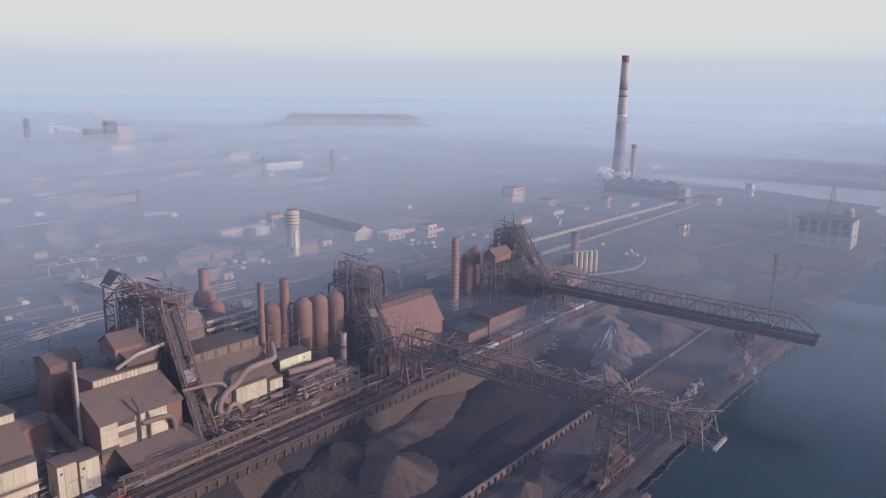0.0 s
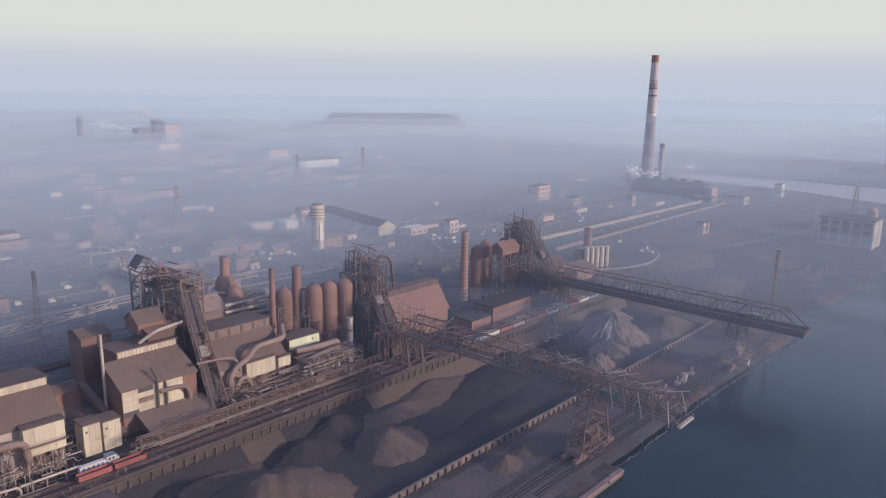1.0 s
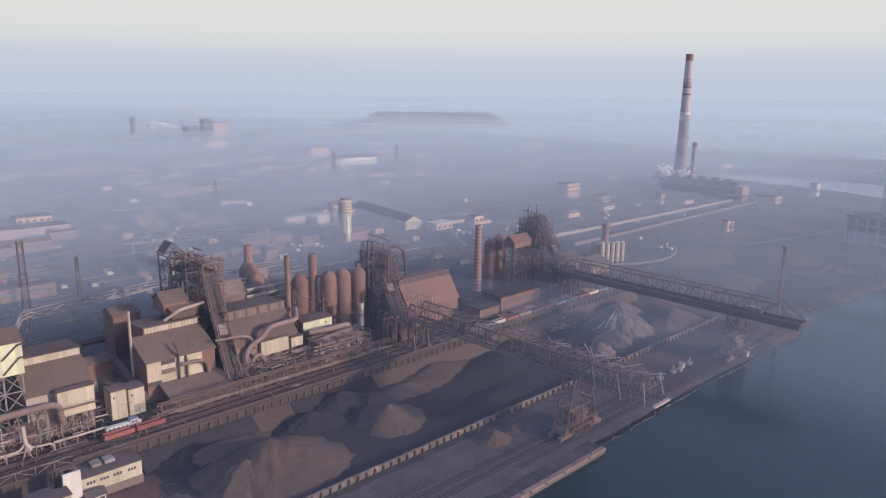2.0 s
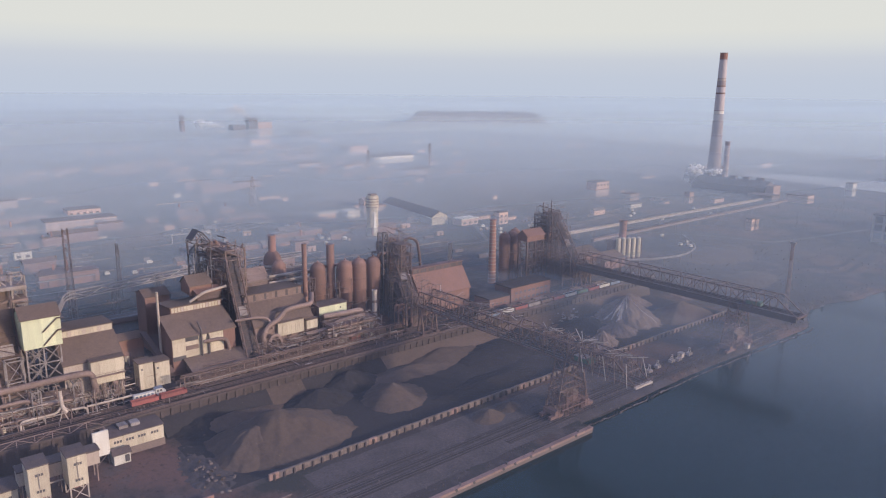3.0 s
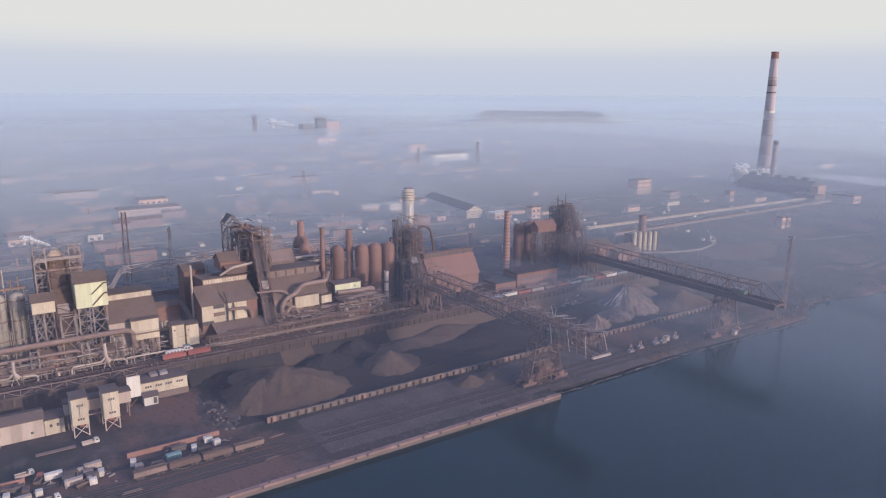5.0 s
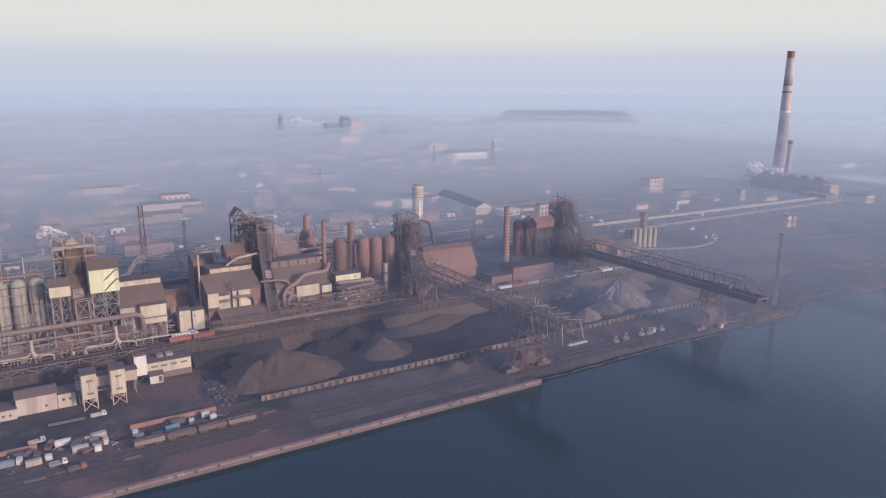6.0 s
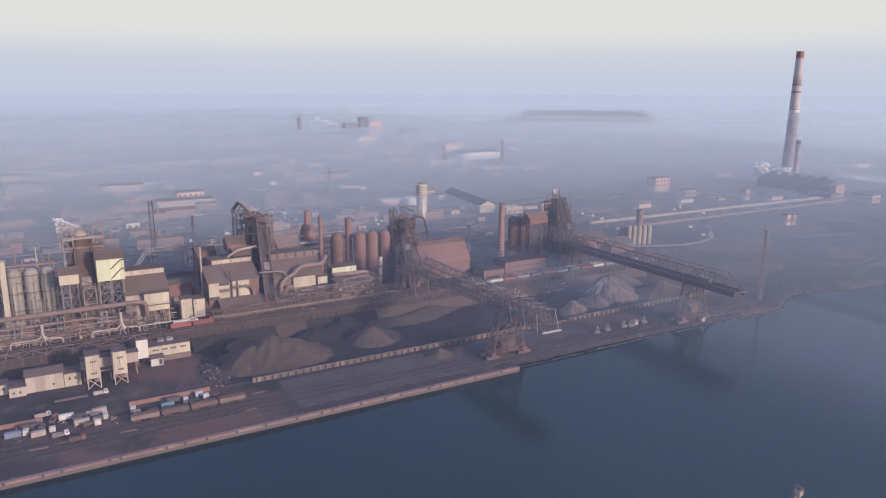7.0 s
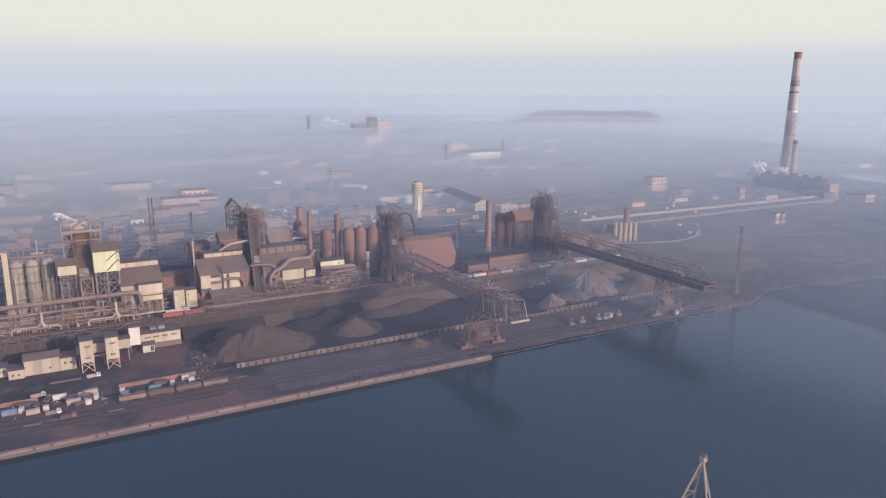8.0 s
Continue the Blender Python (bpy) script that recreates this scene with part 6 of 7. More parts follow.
def mast(x, y, z0, z1, w0, w1, mat, label, name="lattice_mast", arms=()):
    h = thing(name, (x, y, z0), label, "lattice mast")
    n = max(6, int((z1 - z0) / 5))
    c = [(-1, -1), (1, -1), (1, 1), (-1, 1)]
    at = lambda k, j: (x + c[j][0] * (w0 + (w1 - w0) * k / n) / 2, y + c[j][1] * (w0 + (w1 - w0) * k / n) / 2, z0 + (z1 - z0) * k / n)
    for j in range(4):
        bar("column", at(0, j), at(n, j), 0.28, mat, h)
        for k in range(n):
            bar("lacing", at(k, j), at(k + 1, (j + 1) % 4), 0.16, mat, h)
            bar("lacing", at(k, (j + 1) % 4), at(k + 1, j), 0.16, mat, h)
    for z, l in arms:
        bar("cross_arm", (x - l * 0.4, y - l, z), (x + l * 0.4, y + l, z), 0.35, mat, h)
    return h


mast(-363, 90, TER, 61, 3.6, 2.6, RUST, "red-brown lattice mast behind the plant")
mast(-380, 122, TER, 45, 2.4, 1.2, IRON, "dark lattice mast behind the plant")
m = mast(-106, 445.5, 0.2, 49, 2.0, 1.2, RUST_LT, "tall red-brown lattice light mast on the quay")
piece("lamp_frame", -107.8, -104.2, 444.6, 446.4, 49, 50.2, GREYST, m)
for x, y, zt in ((-700, 634, 69), (-745, 560, 60), (-625, 330, 50), (-440, 960, 40)):
    mast(x, y, TER, zt, 8, 1.6, GREYST, "dim lattice power pylon on the plain", "power_pylon", arms=((zt - 4, 7), (zt - 11, 10), (zt - 18, 8)))
mast(-140, 775, 5, 60, 8, 2, GREYST, "lattice power pylon behind the white works building", "power_pylon", arms=((56, 6), (49, 8), (42, 7)))

# ---------- low buildings, sheds and vehicles at the near end ----------
h = box_house("low_office", -199, -187.5, 60.5, 81.5, 3.0, 8.6, CREAM, ROOF_DK, "long low cream office with grouped windows and roof fans", "building", panel=2.6, windows=[(a + k * 1.05, a + k * 1.05 + 0.8, 6.0, 7.0) for a in (62.5, 67.0, 71.5, 76.5) for k in range(3)])
for y in (66, 70.5):
    piece("roof_fan", -196, -192, y, y + 3.4, 9.2, 10.4, GREYST, h)
piece("plinth", -199.3, -187.2, 60.3, 81.7, 0, 3.0, CONC, h)
h = thing("billboard", (-184, 57, 0), "tall blank white board on a steel frame", "billboard")
part("board", Geo().box(-184.4, -183.6, 54.4, 60.0, 4.6, 14.4), WHITE, h)
lattice_tower(h, -188, -184.6, 55, 59.6, 0, 14, 3, RUST_LT, 0.3)
box_house("white_kiosk", -186.5, -181.5, 60.6, 66.6, 0, 4.2, WHITE, ROOF_DK, "small white kiosk with a dark roof", "kiosk", rise=1.2, windows=[(64.6, 66.2, 0.6, 3.4)])
for y0 in (29.7, 41.6):
    h = box_house("hopper_tower", -173.5, -164.8, y0, y0 + 6.2, 5.4, 16.9, CREAM, ROOF_DK, "cream hopper tower with small windows on steel legs", "hopper tower", panel=3.0, group="hopper towers over the siding", windows=[(y0 + 2 + k * 0.9, y0 + 2.7 + k * 0.9, z, z + 0.9) for z in (7.4, 13.4) for k in range(3)])
    stilts(h, -173, -165.2, y0 + 0.3, y0 + 5.9, 0, 5.4, 1, 1, PALE, 0.45)
    bar("downpipe", (-164.5, y0 + 3.0, 9), (-164.5, y0 + 3.0, 14.6), 0.25, GREYST, h)
h = box_house("tower_link", -180, -174, 28, 54, 7, 12, PALE, ROOF_DK, "dusty link gallery behind the hopper towers", "gallery")
stilts(h, -179.5, -174.5, 29, 53, 0, 7, 1, 4, RUST_LT, 0.4, cross=False)
bar("pipe_run", (-173, 36, 5.5), (-173, 41.4, 5.5), 0.6, PALE, h, round_bar=True)
box_house("workshop", -186, -174, 4, 20, 0, 8.0, PALE, ROOF, "grey-cream workshop with a brown roof", "workshop", rise=1.4, panel=4.2, windows=[(15, 16, 2.2, 3.2)])
box_house("workshop_annex", -182, -172, -3, 4, 0, 4.6, PALE, ROOF_DK, "low pale annex of the workshop", "building", windows=[(-1.6, -0.6, 1.6, 2.6), (1, 2, 1.6, 2.6)])
box_house("yard_store", -186, -178, -10, -3.6, 0, 4.8, CREAM, ROOF_DK, "low cream store with a dark lean-to roof", "building", windows=window_row(-9, -4, 3, 2.2, 3.2, 0.8))
box_house("workshop_annex", -184, -174, 20.2, 27.5, 0, 6.6, CREAM, ROOF_DK, "low cream annex of the workshop", "building", windows=[(22, 23, 3.4, 4.6), (24.6, 25.6, 3.4, 4.6)])
box_house("workshop", -188, -176, -34, -10, 0, 7.0, CREAM, ROOF_DK, "long cream workshop with a dark flat roof", "workshop", panel=4, windows=window_row(-32, -12, 5, 3.6, 4.8, 1.4))
box_house("workshop", -192, -178, -70, -40, 0, 8.5, PALE, ROOF, "dusty workshop by the near siding", "workshop", rise=2)
h = thing("brick_yard_wall", (-135, 62, 0), "low red-brown wall round the quay scrap yard", "wall")
for i in range(12):
    piece("wall_panel", -136.0, -135.4, 44.5 + i * 3.0, 47.45 + i * 3.0, 0, 2.0, BRICK, h)
h = thing("brick_yard_wall", (-150, 0, 0), "low red-brown wall along the yard", "wall")
for i in range(12):
    piece("wall_panel", -137.5, -136.9, -26 + i * 3.0, -23.05 + i * 3.0, 0, 2.0, BRICK, h)


def container(x, y, mat, label, l=6.0, turn=0.0):
    c = thing("container", (x, y, 0), label, "container", "containers and cabins in the yard")
    part("body", Geo().box(x - 1.2, x + 1.2, y - l / 2, y + l / 2, 0.15, 2.7), mat, c)
    for i in range(int(l / 1.0)):
        for s in (-1, 1):
            piece("rib", x + s * 1.23 - 0.04, x + s * 1.23 + 0.04, y - l / 2 + 0.3 + i * 1.0, y - l / 2 + 0.7 + i * 1.0, 0.3, 2.55, mat, c)
    part("door", Geo().box(x - 1.1, x + 1.1, y + l / 2, y + l / 2 + 0.06, 0.3, 2.55), GREYST, c)
    c.rotation_euler, c.scale = (0, 0, radians(turn)), (0.85, 0.85, 0.85)
    return c


def truck(x, y, cab_mat, bed_mat, label, turn=0.0):
    """A lorry: cab with windows, chassis, bed and six wheels."""
    t = thing("truck", (x, y, 0), label, "truck", "lorries parked in the yard")
    part("chassis", Geo().box(x - 0.5, x + 0.5, y - 3.6, y + 3.6, 0.7, 1.05), IRON, t)
    part("cab", Geo().prism_x([(y + 1.7, 1.0), (y + 3.8, 1.0), (y + 3.8, 2.0), (y + 3.4, 3.0), (y + 1.7, 3.0)], x - 1.15, x + 1.15), cab_mat, t)
    piece("windscreen", x - 1.0, x + 1.0, y + 3.6, y + 3.78, 2.05, 2.85, GLASS, t)
    for s in (-1, 1):
        piece("side_window", x + s * 1.16 - 0.02, x + s * 1.16 + 0.02, y + 2.2, y + 3.3, 2.05, 2.75, GLASS, t)
    part("bed", Geo().box(x - 1.2, x + 1.2, y - 3.7, y + 1.5, 1.05, 1.25).box(x - 1.2, x - 1.1, y - 3.7, y + 1.5, 1.25, 2.3).box(x + 1.1, x + 1.2, y - 3.7, y + 1.5, 1.25, 2.3).box(x - 1.1, x + 1.1, y - 3.7, y - 3.6, 1.25, 2.3).box(x - 1.1, x + 1.1, y + 1.4, y + 1.5, 1.25, 2.3), bed_mat, t)
    for yy in (2.6, -1.6, -2.8):
        for s in (-1, 1):
            part("wheel", Geo().tube([(x + s * 1.1, y + yy, 0.5), (x + s * 0.78, y + yy, 0.5)], 0.5, 12), RUBBER, t)
    t.rotation_euler, t.scale = (0, 0, radians(turn)), (0.85, 0.85, 0.85)
    return t


truck(-155.5, 34.5, WHITE, PALE, "white lorry with a long flat trailer on the yard road", 4)
truck(-176, 34, RED, RED, "red lorry standing under the hopper tower", 90)
truck(-176, 45.5, RED, RED, "red lorry standing under the second hopper tower", 90)
truck(-110.2, 22.0, RED, RUST, "bright red lorry parked near the quay", 4)
for x, y, a, b, what, turn in ((-141.3, 10.1, WHITE, PALE, "white lorry with a long bed", 8), (-134.9, 14.2, RED, RUST, "dull red tipper lorry", 70), (-117.5, 16.2, WHITE, GREYST, "small white lorry", 5), (-123.2, 27.6, PALE, RUST, "dusty lorry with a brown bed", 20), (-130.6, 27.4, PALE, GREYST, "dusty grey lorry", 80)):
    truck(x, y, a, b, what + " parked in the yard", turn)
YARD = {"white_paint": "white site cabin", "weathered_grey_steel": "grey steel container", "blue_grey_paint": "blue-grey container", "teal_paint": "teal-green container", "pale_plate": "pale site cabin", "dark_iron": "dark steel container", "rusty_steel": "rusty steel container", "dark_roof": "dark tarred container"}
for x, y, m, l, turn in ((-135.3, 19, WHITE, 7, 2), (-132.7, 24.5, ROOF_DK, 6, 4), (-129.6, 23.4, IRON, 5, 0), (-126.4, 24.6, PALE, 7, 2), (-130.4, 30.0, GREYST, 4, 0), (-135.1, 32.2, PALE, 7, 6), (-127.8, 34.0, WHITE, 3.6, 80), (-126.9, 31.0, IRON, 5, 0), (-122.8, 30.6, WHITE, 3, 0),
                         (-127, -1.1, BLUE, 7, 2), (-127.4, 3.6, WHITE, 3.4, 85), (-132.0, 7.4, IRON, 5, 0), (-132.4, 3.8, ROOF_DK, 5, 0), (-123.1, 8.2, PALE, 6.5, 3), (-128.4, 9.6, RUST, 4, 80), (-124.6, 13.4, WHITE, 2.8, 0),
                         (-125.8, 59.7, TEAL, 6.5, 4), (-128.9, 45.5, WHITE, 3.4, 80), (-127.8, 68.1, WHITE, 3, 80), (-132.1, 74.8, WHITE, 4, 0), (-127.9, 77, WHITE, 3.2, 10), (-124.5, 46.6, GREYST, 3.6, 0), (-131, 63, IRON, 7, 0), (-122.4, 53, RUST, 5, 0), (-124.0, 71.0, ROOF_DK, 6, 0)):
    container(x, y, m, YARD[m.name] + " in the quay yard", l, turn)
g = Geo().box(-156.7, -154.5, 15, 29, 0.8, 1.1)
solid("flat_trailer", g, RUST_LT, "long dusty flat trailer behind the white lorry", "trailer")
rq = random.Random(19)
for x, y, n in ((-109.1, 41.3, 7), (-110.5, 8.0, 6), (-110.9, 17.0, 3), (-104.5, 92, 5), (-121, 100, 5)):
    t = thing("girder_stack", (x, y, 0), "loose stack of old girders lying on the quay", "girders", "girders on the quay")
    for i in range(n):
        dx, l = rq.uniform(-0.9, 0.9), rq.uniform(3, 8)
        bar("girder", (x + dx, y - l / 2, 0.25 + 0.1 * (i % 2)), (x + dx + rq.uniform(-0.4, 0.4), y + l / 2, 0.25 + 0.1 * (i % 2)), 0.28, RUST_LT if i % 3 == 0 else RUST, t)
scrap = thing("scrap_spread", (-125, 30, 0), "scattered scrap iron and timber between the cabins", "scrap")
for i in range(60):
    x, y = (rq.uniform(-135, -119), rq.uniform(-4, 38)) if i < 35 else (rq.uniform(-133, -119), rq.uniform(44, 84))
    l, a = rq.uniform(0.5, 2.6), rq.uniform(0, 3.1)
    bar("scrap_piece", (x, y, 0.2), (x + l * math.cos(a), y + l * math.sin(a), rq.uniform(0.2, 1.1)), rq.uniform(0.15, 0.6), (RUST, IRON, GREYST, PALE, RUST_LT)[i % 5], scrap)

def grab(x, y):
    g = thing("grab_bucket", (x, y, 0), "open grab bucket resting on the quay", "grab bucket", "grabs on the quay")
    part("jaw", Geo().prism_x([(y - 1.7, 0.0), (y - 0.1, 0.4), (y - 0.2, 1.6), (y - 1.5, 1.5)], x - 1.2, x + 1.2), GREYST, g)
    part("jaw", Geo().prism_x([(y + 0.1, 0.4), (y + 1.7, 0.0), (y + 1.5, 1.5), (y + 0.2, 1.6)], x - 1.2, x + 1.2), GREYST, g)
    for s in (-1, 1):
        bar("arm", (x, y + s * 1.5, 1.5), (x, y + s * 0.2, 3.8), 0.25, PALE, g)
    piece("head", x - 0.5, x + 0.5, y - 0.5, y + 0.5, 3.6, 4.2, GREYST, g)


for x, y in ((-108, 300), (-109, 309), (-109, 322), (-108, 327), (-109, 339)):
    grab(x, y)
box_house("quay_cabin", -111, -108.6, 331, 333.6, 0, 2.3, PALE, GREYST, "small white cabin on the quay", "cabin")
box_house("quay_cabin", -95.4, -93, 373, 375.6, 0, 2.4, PALE, GREYST, "white hut by the far bridge leg", "cabin")

# floating jib crane moored off the far bank
pont = thing("floating_crane", (107, 176, WATER_Z), "floating harbour crane with a tan lattice head frame", "floating crane")
part("pontoon", Geo().prism_x([(150, WATER_Z + 1.6), (150, WATER_Z - 0.4), (154, WATER_Z - 1.5), (194, WATER_Z - 1.5), (198, WATER_Z - 0.4), (198, WATER_Z + 1.6)], 90, 122), IRON, pont)
part("machine_house", Geo().box(106, 117, 172, 184, WATER_Z + 1.6, 8), PALE, pont)
apex = Vector((104.1, 173.7, 45.2))
feet = [Vector((95.2, 157.6, WATER_Z + 1.6)), Vector((101.0, 168.0, WATER_Z + 1.6)), Vector((109.5, 180.5, 8)), Vector((112.5, 173.0, 8))]
for p in feet:
    bar("mast_leg", p, apex, 0.42, TAN, pont)
for k in range(11):
    t = 0.35 + k * 0.055
    for p, q in ((0, 1), (2, 3)):
        bar("lacing", feet[p].lerp(apex, t), feet[q].lerp(apex, t + (0.055 if k % 2 else 0)), 0.17, TAN, pont)
part("sheave_block", Geo().box(103.3, 104.9, 173.0, 174.4, 44.4, 46.0), TAN, pont)
part("sheave", Geo().tube([(103.2, 173.7, 46.2), (105.0, 173.7, 46.2)], 0.55, 12), RUST, pont)


# ---------- the plain beyond ----------
def house(x, y, sx, sy, h, mat, roof, label, rise=0.0, z0=None, rows=2, name="far_building", group="buildings on the plain"):
    """A distant building with its rows of windows on the two sunny sides."""
    z = height(x, y) - 1.0 if z0 is None else z0
    t = thing(name, (x, y, z), label, "building", group)
    if rise:
        part("wall", Geo().prism_y([(x - sx / 2, z), (x + sx / 2, z), (x + sx / 2, z + h), (x, z + h + rise), (x - sx / 2, z + h)], y - sy / 2, y + sy / 2), mat, t)
        for s in (1, -1):
            part("roof", Geo().prism_y([(x + s * (sx / 2 + 0.5), z + h - 0.2), (x + s * (sx / 2 + 0.5), z + h + 0.2), (x, z + h + rise + 0.5), (x, z + h + rise + 0.1)][::s], y - sy / 2 - 0.5, y + sy / 2 + 0.5), roof, t)
    else:
        part("wall", Geo().box(x - sx / 2, x + sx / 2, y - sy / 2, y + sy / 2, z, z + h), mat, t)
        part("roof", Geo().box(x - sx / 2 - 0.4, x + sx / 2 + 0.4, y - sy / 2 - 0.4, y + sy / 2 + 0.4, z + h, z + h + 0.7), roof, t)
    n = min(8, max(2, int(sy / 6)))
    for j in range(rows):
        for i in range(n):
            ya = y - sy / 2 + sy * (i + 0.25) / n
            za = z + h * (j + 0.45) / (rows + 0.3)
            piece("window", x + sx / 2, x + sx / 2 + 0.15, ya, ya + sy / n * 0.5, za, za + h / (rows + 0.3) * 0.4, GLASS, t)
    return t


house(-544, 400, 16, 14, 8, WHITE, WHITE, "white flat-roofed works building on the plain", rows=2)
house(-556, 381, 12, 30, 6, FARW, WHITE, "low pale annex of the white building", rows=1)
house(-561, 432, 10, 12, 14, FARW, FARR, "ochre gable house on the plain", rise=3)
house(-548, 440, 12, 9, 10, FARW, FARR, "ochre block on the plain")
t = thing("water_tower", (-447, 362, TER), "stout round whitewashed tower with a dull cap", "tower")
part("shaft", Geo().turned(-447, 362, [(5.4, TER - 1), (5.4, 33), (5.9, 35), (5.9, 45.5), (5.4, 47), (4.4, 47.6)]), CREAM, t, smooth=True)
for z in (37, 39.5, 42, 44.5):
    part("hoop", Geo().cyl(-447, 362, z - 0.3, z + 0.3, 6.1, 6.1, 24), RUST_LT, t)
piece("window_strip", -443.2, -441.2, 359.9, 362.4, 14, 33, WHITE, t)
piece("head_gear", -450, -444, 359, 365, 47.6, 49, RUST_LT, t)
h = thing("long_hall", (-505, 455, TER), "long hall with a pale roof edge and a cream gable end", "industrial hall")
m4 = Matrix.Translation((-507, 456, 0)) @ Matrix.Rotation(math.atan2(446 - 465, -452 + 562), 4, "Z")
for nm, gg, mm in (("wall", Geo().prism_x([(-9, 8), (9, 8), (9, 18), (0, 23), (-9, 18)], -56, 55), FARR), ("roof", Geo().prism_x([(-9.6, 17.6), (-9.6, 18.2), (0, 23.9), (0, 23.2)], -57, 55.6), FARR), ("roof", Geo().prism_x([(9.6, 17.6), (9.6, 18.2), (0, 23.9), (0, 23.2)][::-1], -57, 55.6), GREYST),
                   ("gable", Geo().prism_x([(-9, 8), (9, 8), (9, 18), (0, 23), (-9, 18)], 55.1, 55.8), CREAM), ("eave", Geo().box(-57, 55.6, -9.9, -9.2, 17.0, 18.0), WHITE)):
    gg.v = [tuple(m4 @ Vector(p)) for p in gg.v]
    part(nm, gg, mm, h)
house(-440, 470, 14, 22, 7, FARW, WHITE, "low ochre store beside the long hall", rows=1)
house(-420, 500, 8, 12, 13, FARW, FARR, "ochre tower block in the haze")
house(-490, 745, 16, 26, 19, FARW, FARR, "pale ochre block standing alone in the haze", rows=3)
house(-440, 745, 14, 18, 9, FARW, FARR, "small ochre block in the haze", rows=1)
house(-1176, 820, 30, 44, 20, FARW, FARR, "ochre block far out in the haze")
house(-381, 782, 7, 9, 14, FARW, FARR, "slim pale tower in the haze", rows=1)
house(-284, 1011, 9, 12, 18, WHITE, FARR, "slim white tower in the haze", rows=1)
for dy in (0, 9):
    house(-247, 672 + dy, 6, 6, 12 - dy * 0.1, FARW, FARR, "pale gate pillar building in the haze", rows=1)
h = thing("sinter_plant", (-370, 878, 4), "long dark sinter plant building in the haze with a lit end", "industrial hall")
part("wall", Geo().prism_x([(862, 4), (896, 4), (896, 27), (879, 34), (862, 27)], -425, -328), IRON, h)
part("end_block", Geo().box(-328, -318, 866, 884, 4, 30), FARW, h)
for i in range(5):
    piece("roof_vent", -418 + i * 18, -410 + i * 18, 876, 882, 33, 37, IRON, h)
house(-322, 850, 30, 20, 12, FARR, FARR, "dark shed before the sinter plant", rows=1)
house(-300, 900, 26, 18, 10, FARW, FARR, "pale shed beside the sinter plant", rows=1)
h = thing("white_works_building", (-137, 752, 4), "large white and grey works building with a dark flat roof", "building")
part("wall", Geo().box(-160, -114, 736, 770, 4, 30), WHITE, h)
part("roof", Geo().box(-161, -113, 735, 771, 30, 31.2), IRON, h)
for i in range(6):
    piece("pilaster", -160.2 + i * 9.0, -158.6 + i * 9.0, 735.5, 736, 4, 30, WHITE, h)
for i in range(5):
    for z in (8, 15.5, 23):
        piece("panel", -158.2 + i * 9.0, -151.8 + i * 9.0, 735.7, 736, z, z + 5.6, BLUE if z < 10 else IRON, h)
for i in range(4):
    for z in (7, 13, 19, 25):
        piece("window", -114, -113.8, 739 + i * 7.6, 743.5 + i * 7.6, z, z + 2.6, WHITE if (i + z) % 3 else GLASS, h)
part("rooftop_dome", Geo().turned(-122, 764, [(4.5, 31), (4.5, 35), (3.4, 38.5), (1.2, 40)]), FARW, h, smooth=True)
for dx in (0, 24):
    h = thing("conveyor_gallery", (-320, 640, TER), "long raised conveyor gallery running across the plain", "gallery", "galleries across the plain")
    p, q = Vector((-322 + dx * 1.4, 480, 17)), Vector((-318 + dx, 850, 17))
    part("gallery", Geo().beam(p, q, 3.4, 2.4), RUST_LT if dx else PALE, h)
    for i in range(18):
        e = p.lerp(q, i / 17)
        bar("trestle_leg", (e.x - 1.5, e.y, 0), (e.x - 1, e.y, 16), 0.6, FARR, h)
        bar("trestle_leg", (e.x + 1.5, e.y, 0), (e.x + 1, e.y, 16), 0.6, FARR, h)
box_house("store_hall", -446, -422, 195, 214, TER - 1, 22, GREYST, PALE, "grey open-fronted store hall with a pale roof edge", "industrial hall", windows=window_row(197, 213, 5, 12, 18, 2.0))
house(-656, 165, 22, 62, 9, FARW, FARR, "long low red-brown block on the plain", rows=2)
house(-690, 176, 20, 30, 13, FARW, FARR, "pale block behind the long one", rows=2)
house(-720, 150, 16, 60, 6, FARW, FARR, "row of low stores on the plain", rows=1)
house(-540, 95, 14, 12, 7, WHITE, FARR, "small white shed on the plain", rows=1)
house(-548, 78, 18, 26, 6, FARR, FARR, "dark low shed on the plain", rise=3, rows=1)
house(-560, 40, 26, 20, 7, FARW, FARR, "pink-brown shed on the plain", rise=4, rows=1)
# far works with flat-topped stacks and plumes
stack("chimney", -1678, 648, TER, 76, 6.5, 6.0, FARR, "far dark stack with a wide head", bands=[(68, 76, FARR)])
for x, y, sx, sy, hh, m in ((-1700, 800, 30, 34, 40, FARR), (-1760, 900, 36, 40, 44, FARW), (-1650, 960, 36, 40, 26, FARR), (-1500, 760, 30, 50, 16, FARW), (-1720, 850, 22, 24, 56, FARR)):
    house(x, y, sx, sy, hh, m, FARR, "furnace building of the far works in the haze", rows=0)
house(-1000, 780, 30, 90, 14, WHITE, FARR, "far pale hall in the haze", rise=5, rows=0)
rng = random.Random(5)
NAMES = ["ochre building in the haze", "long shed in the haze", "low store on the plain", "pale block far off in the haze"]
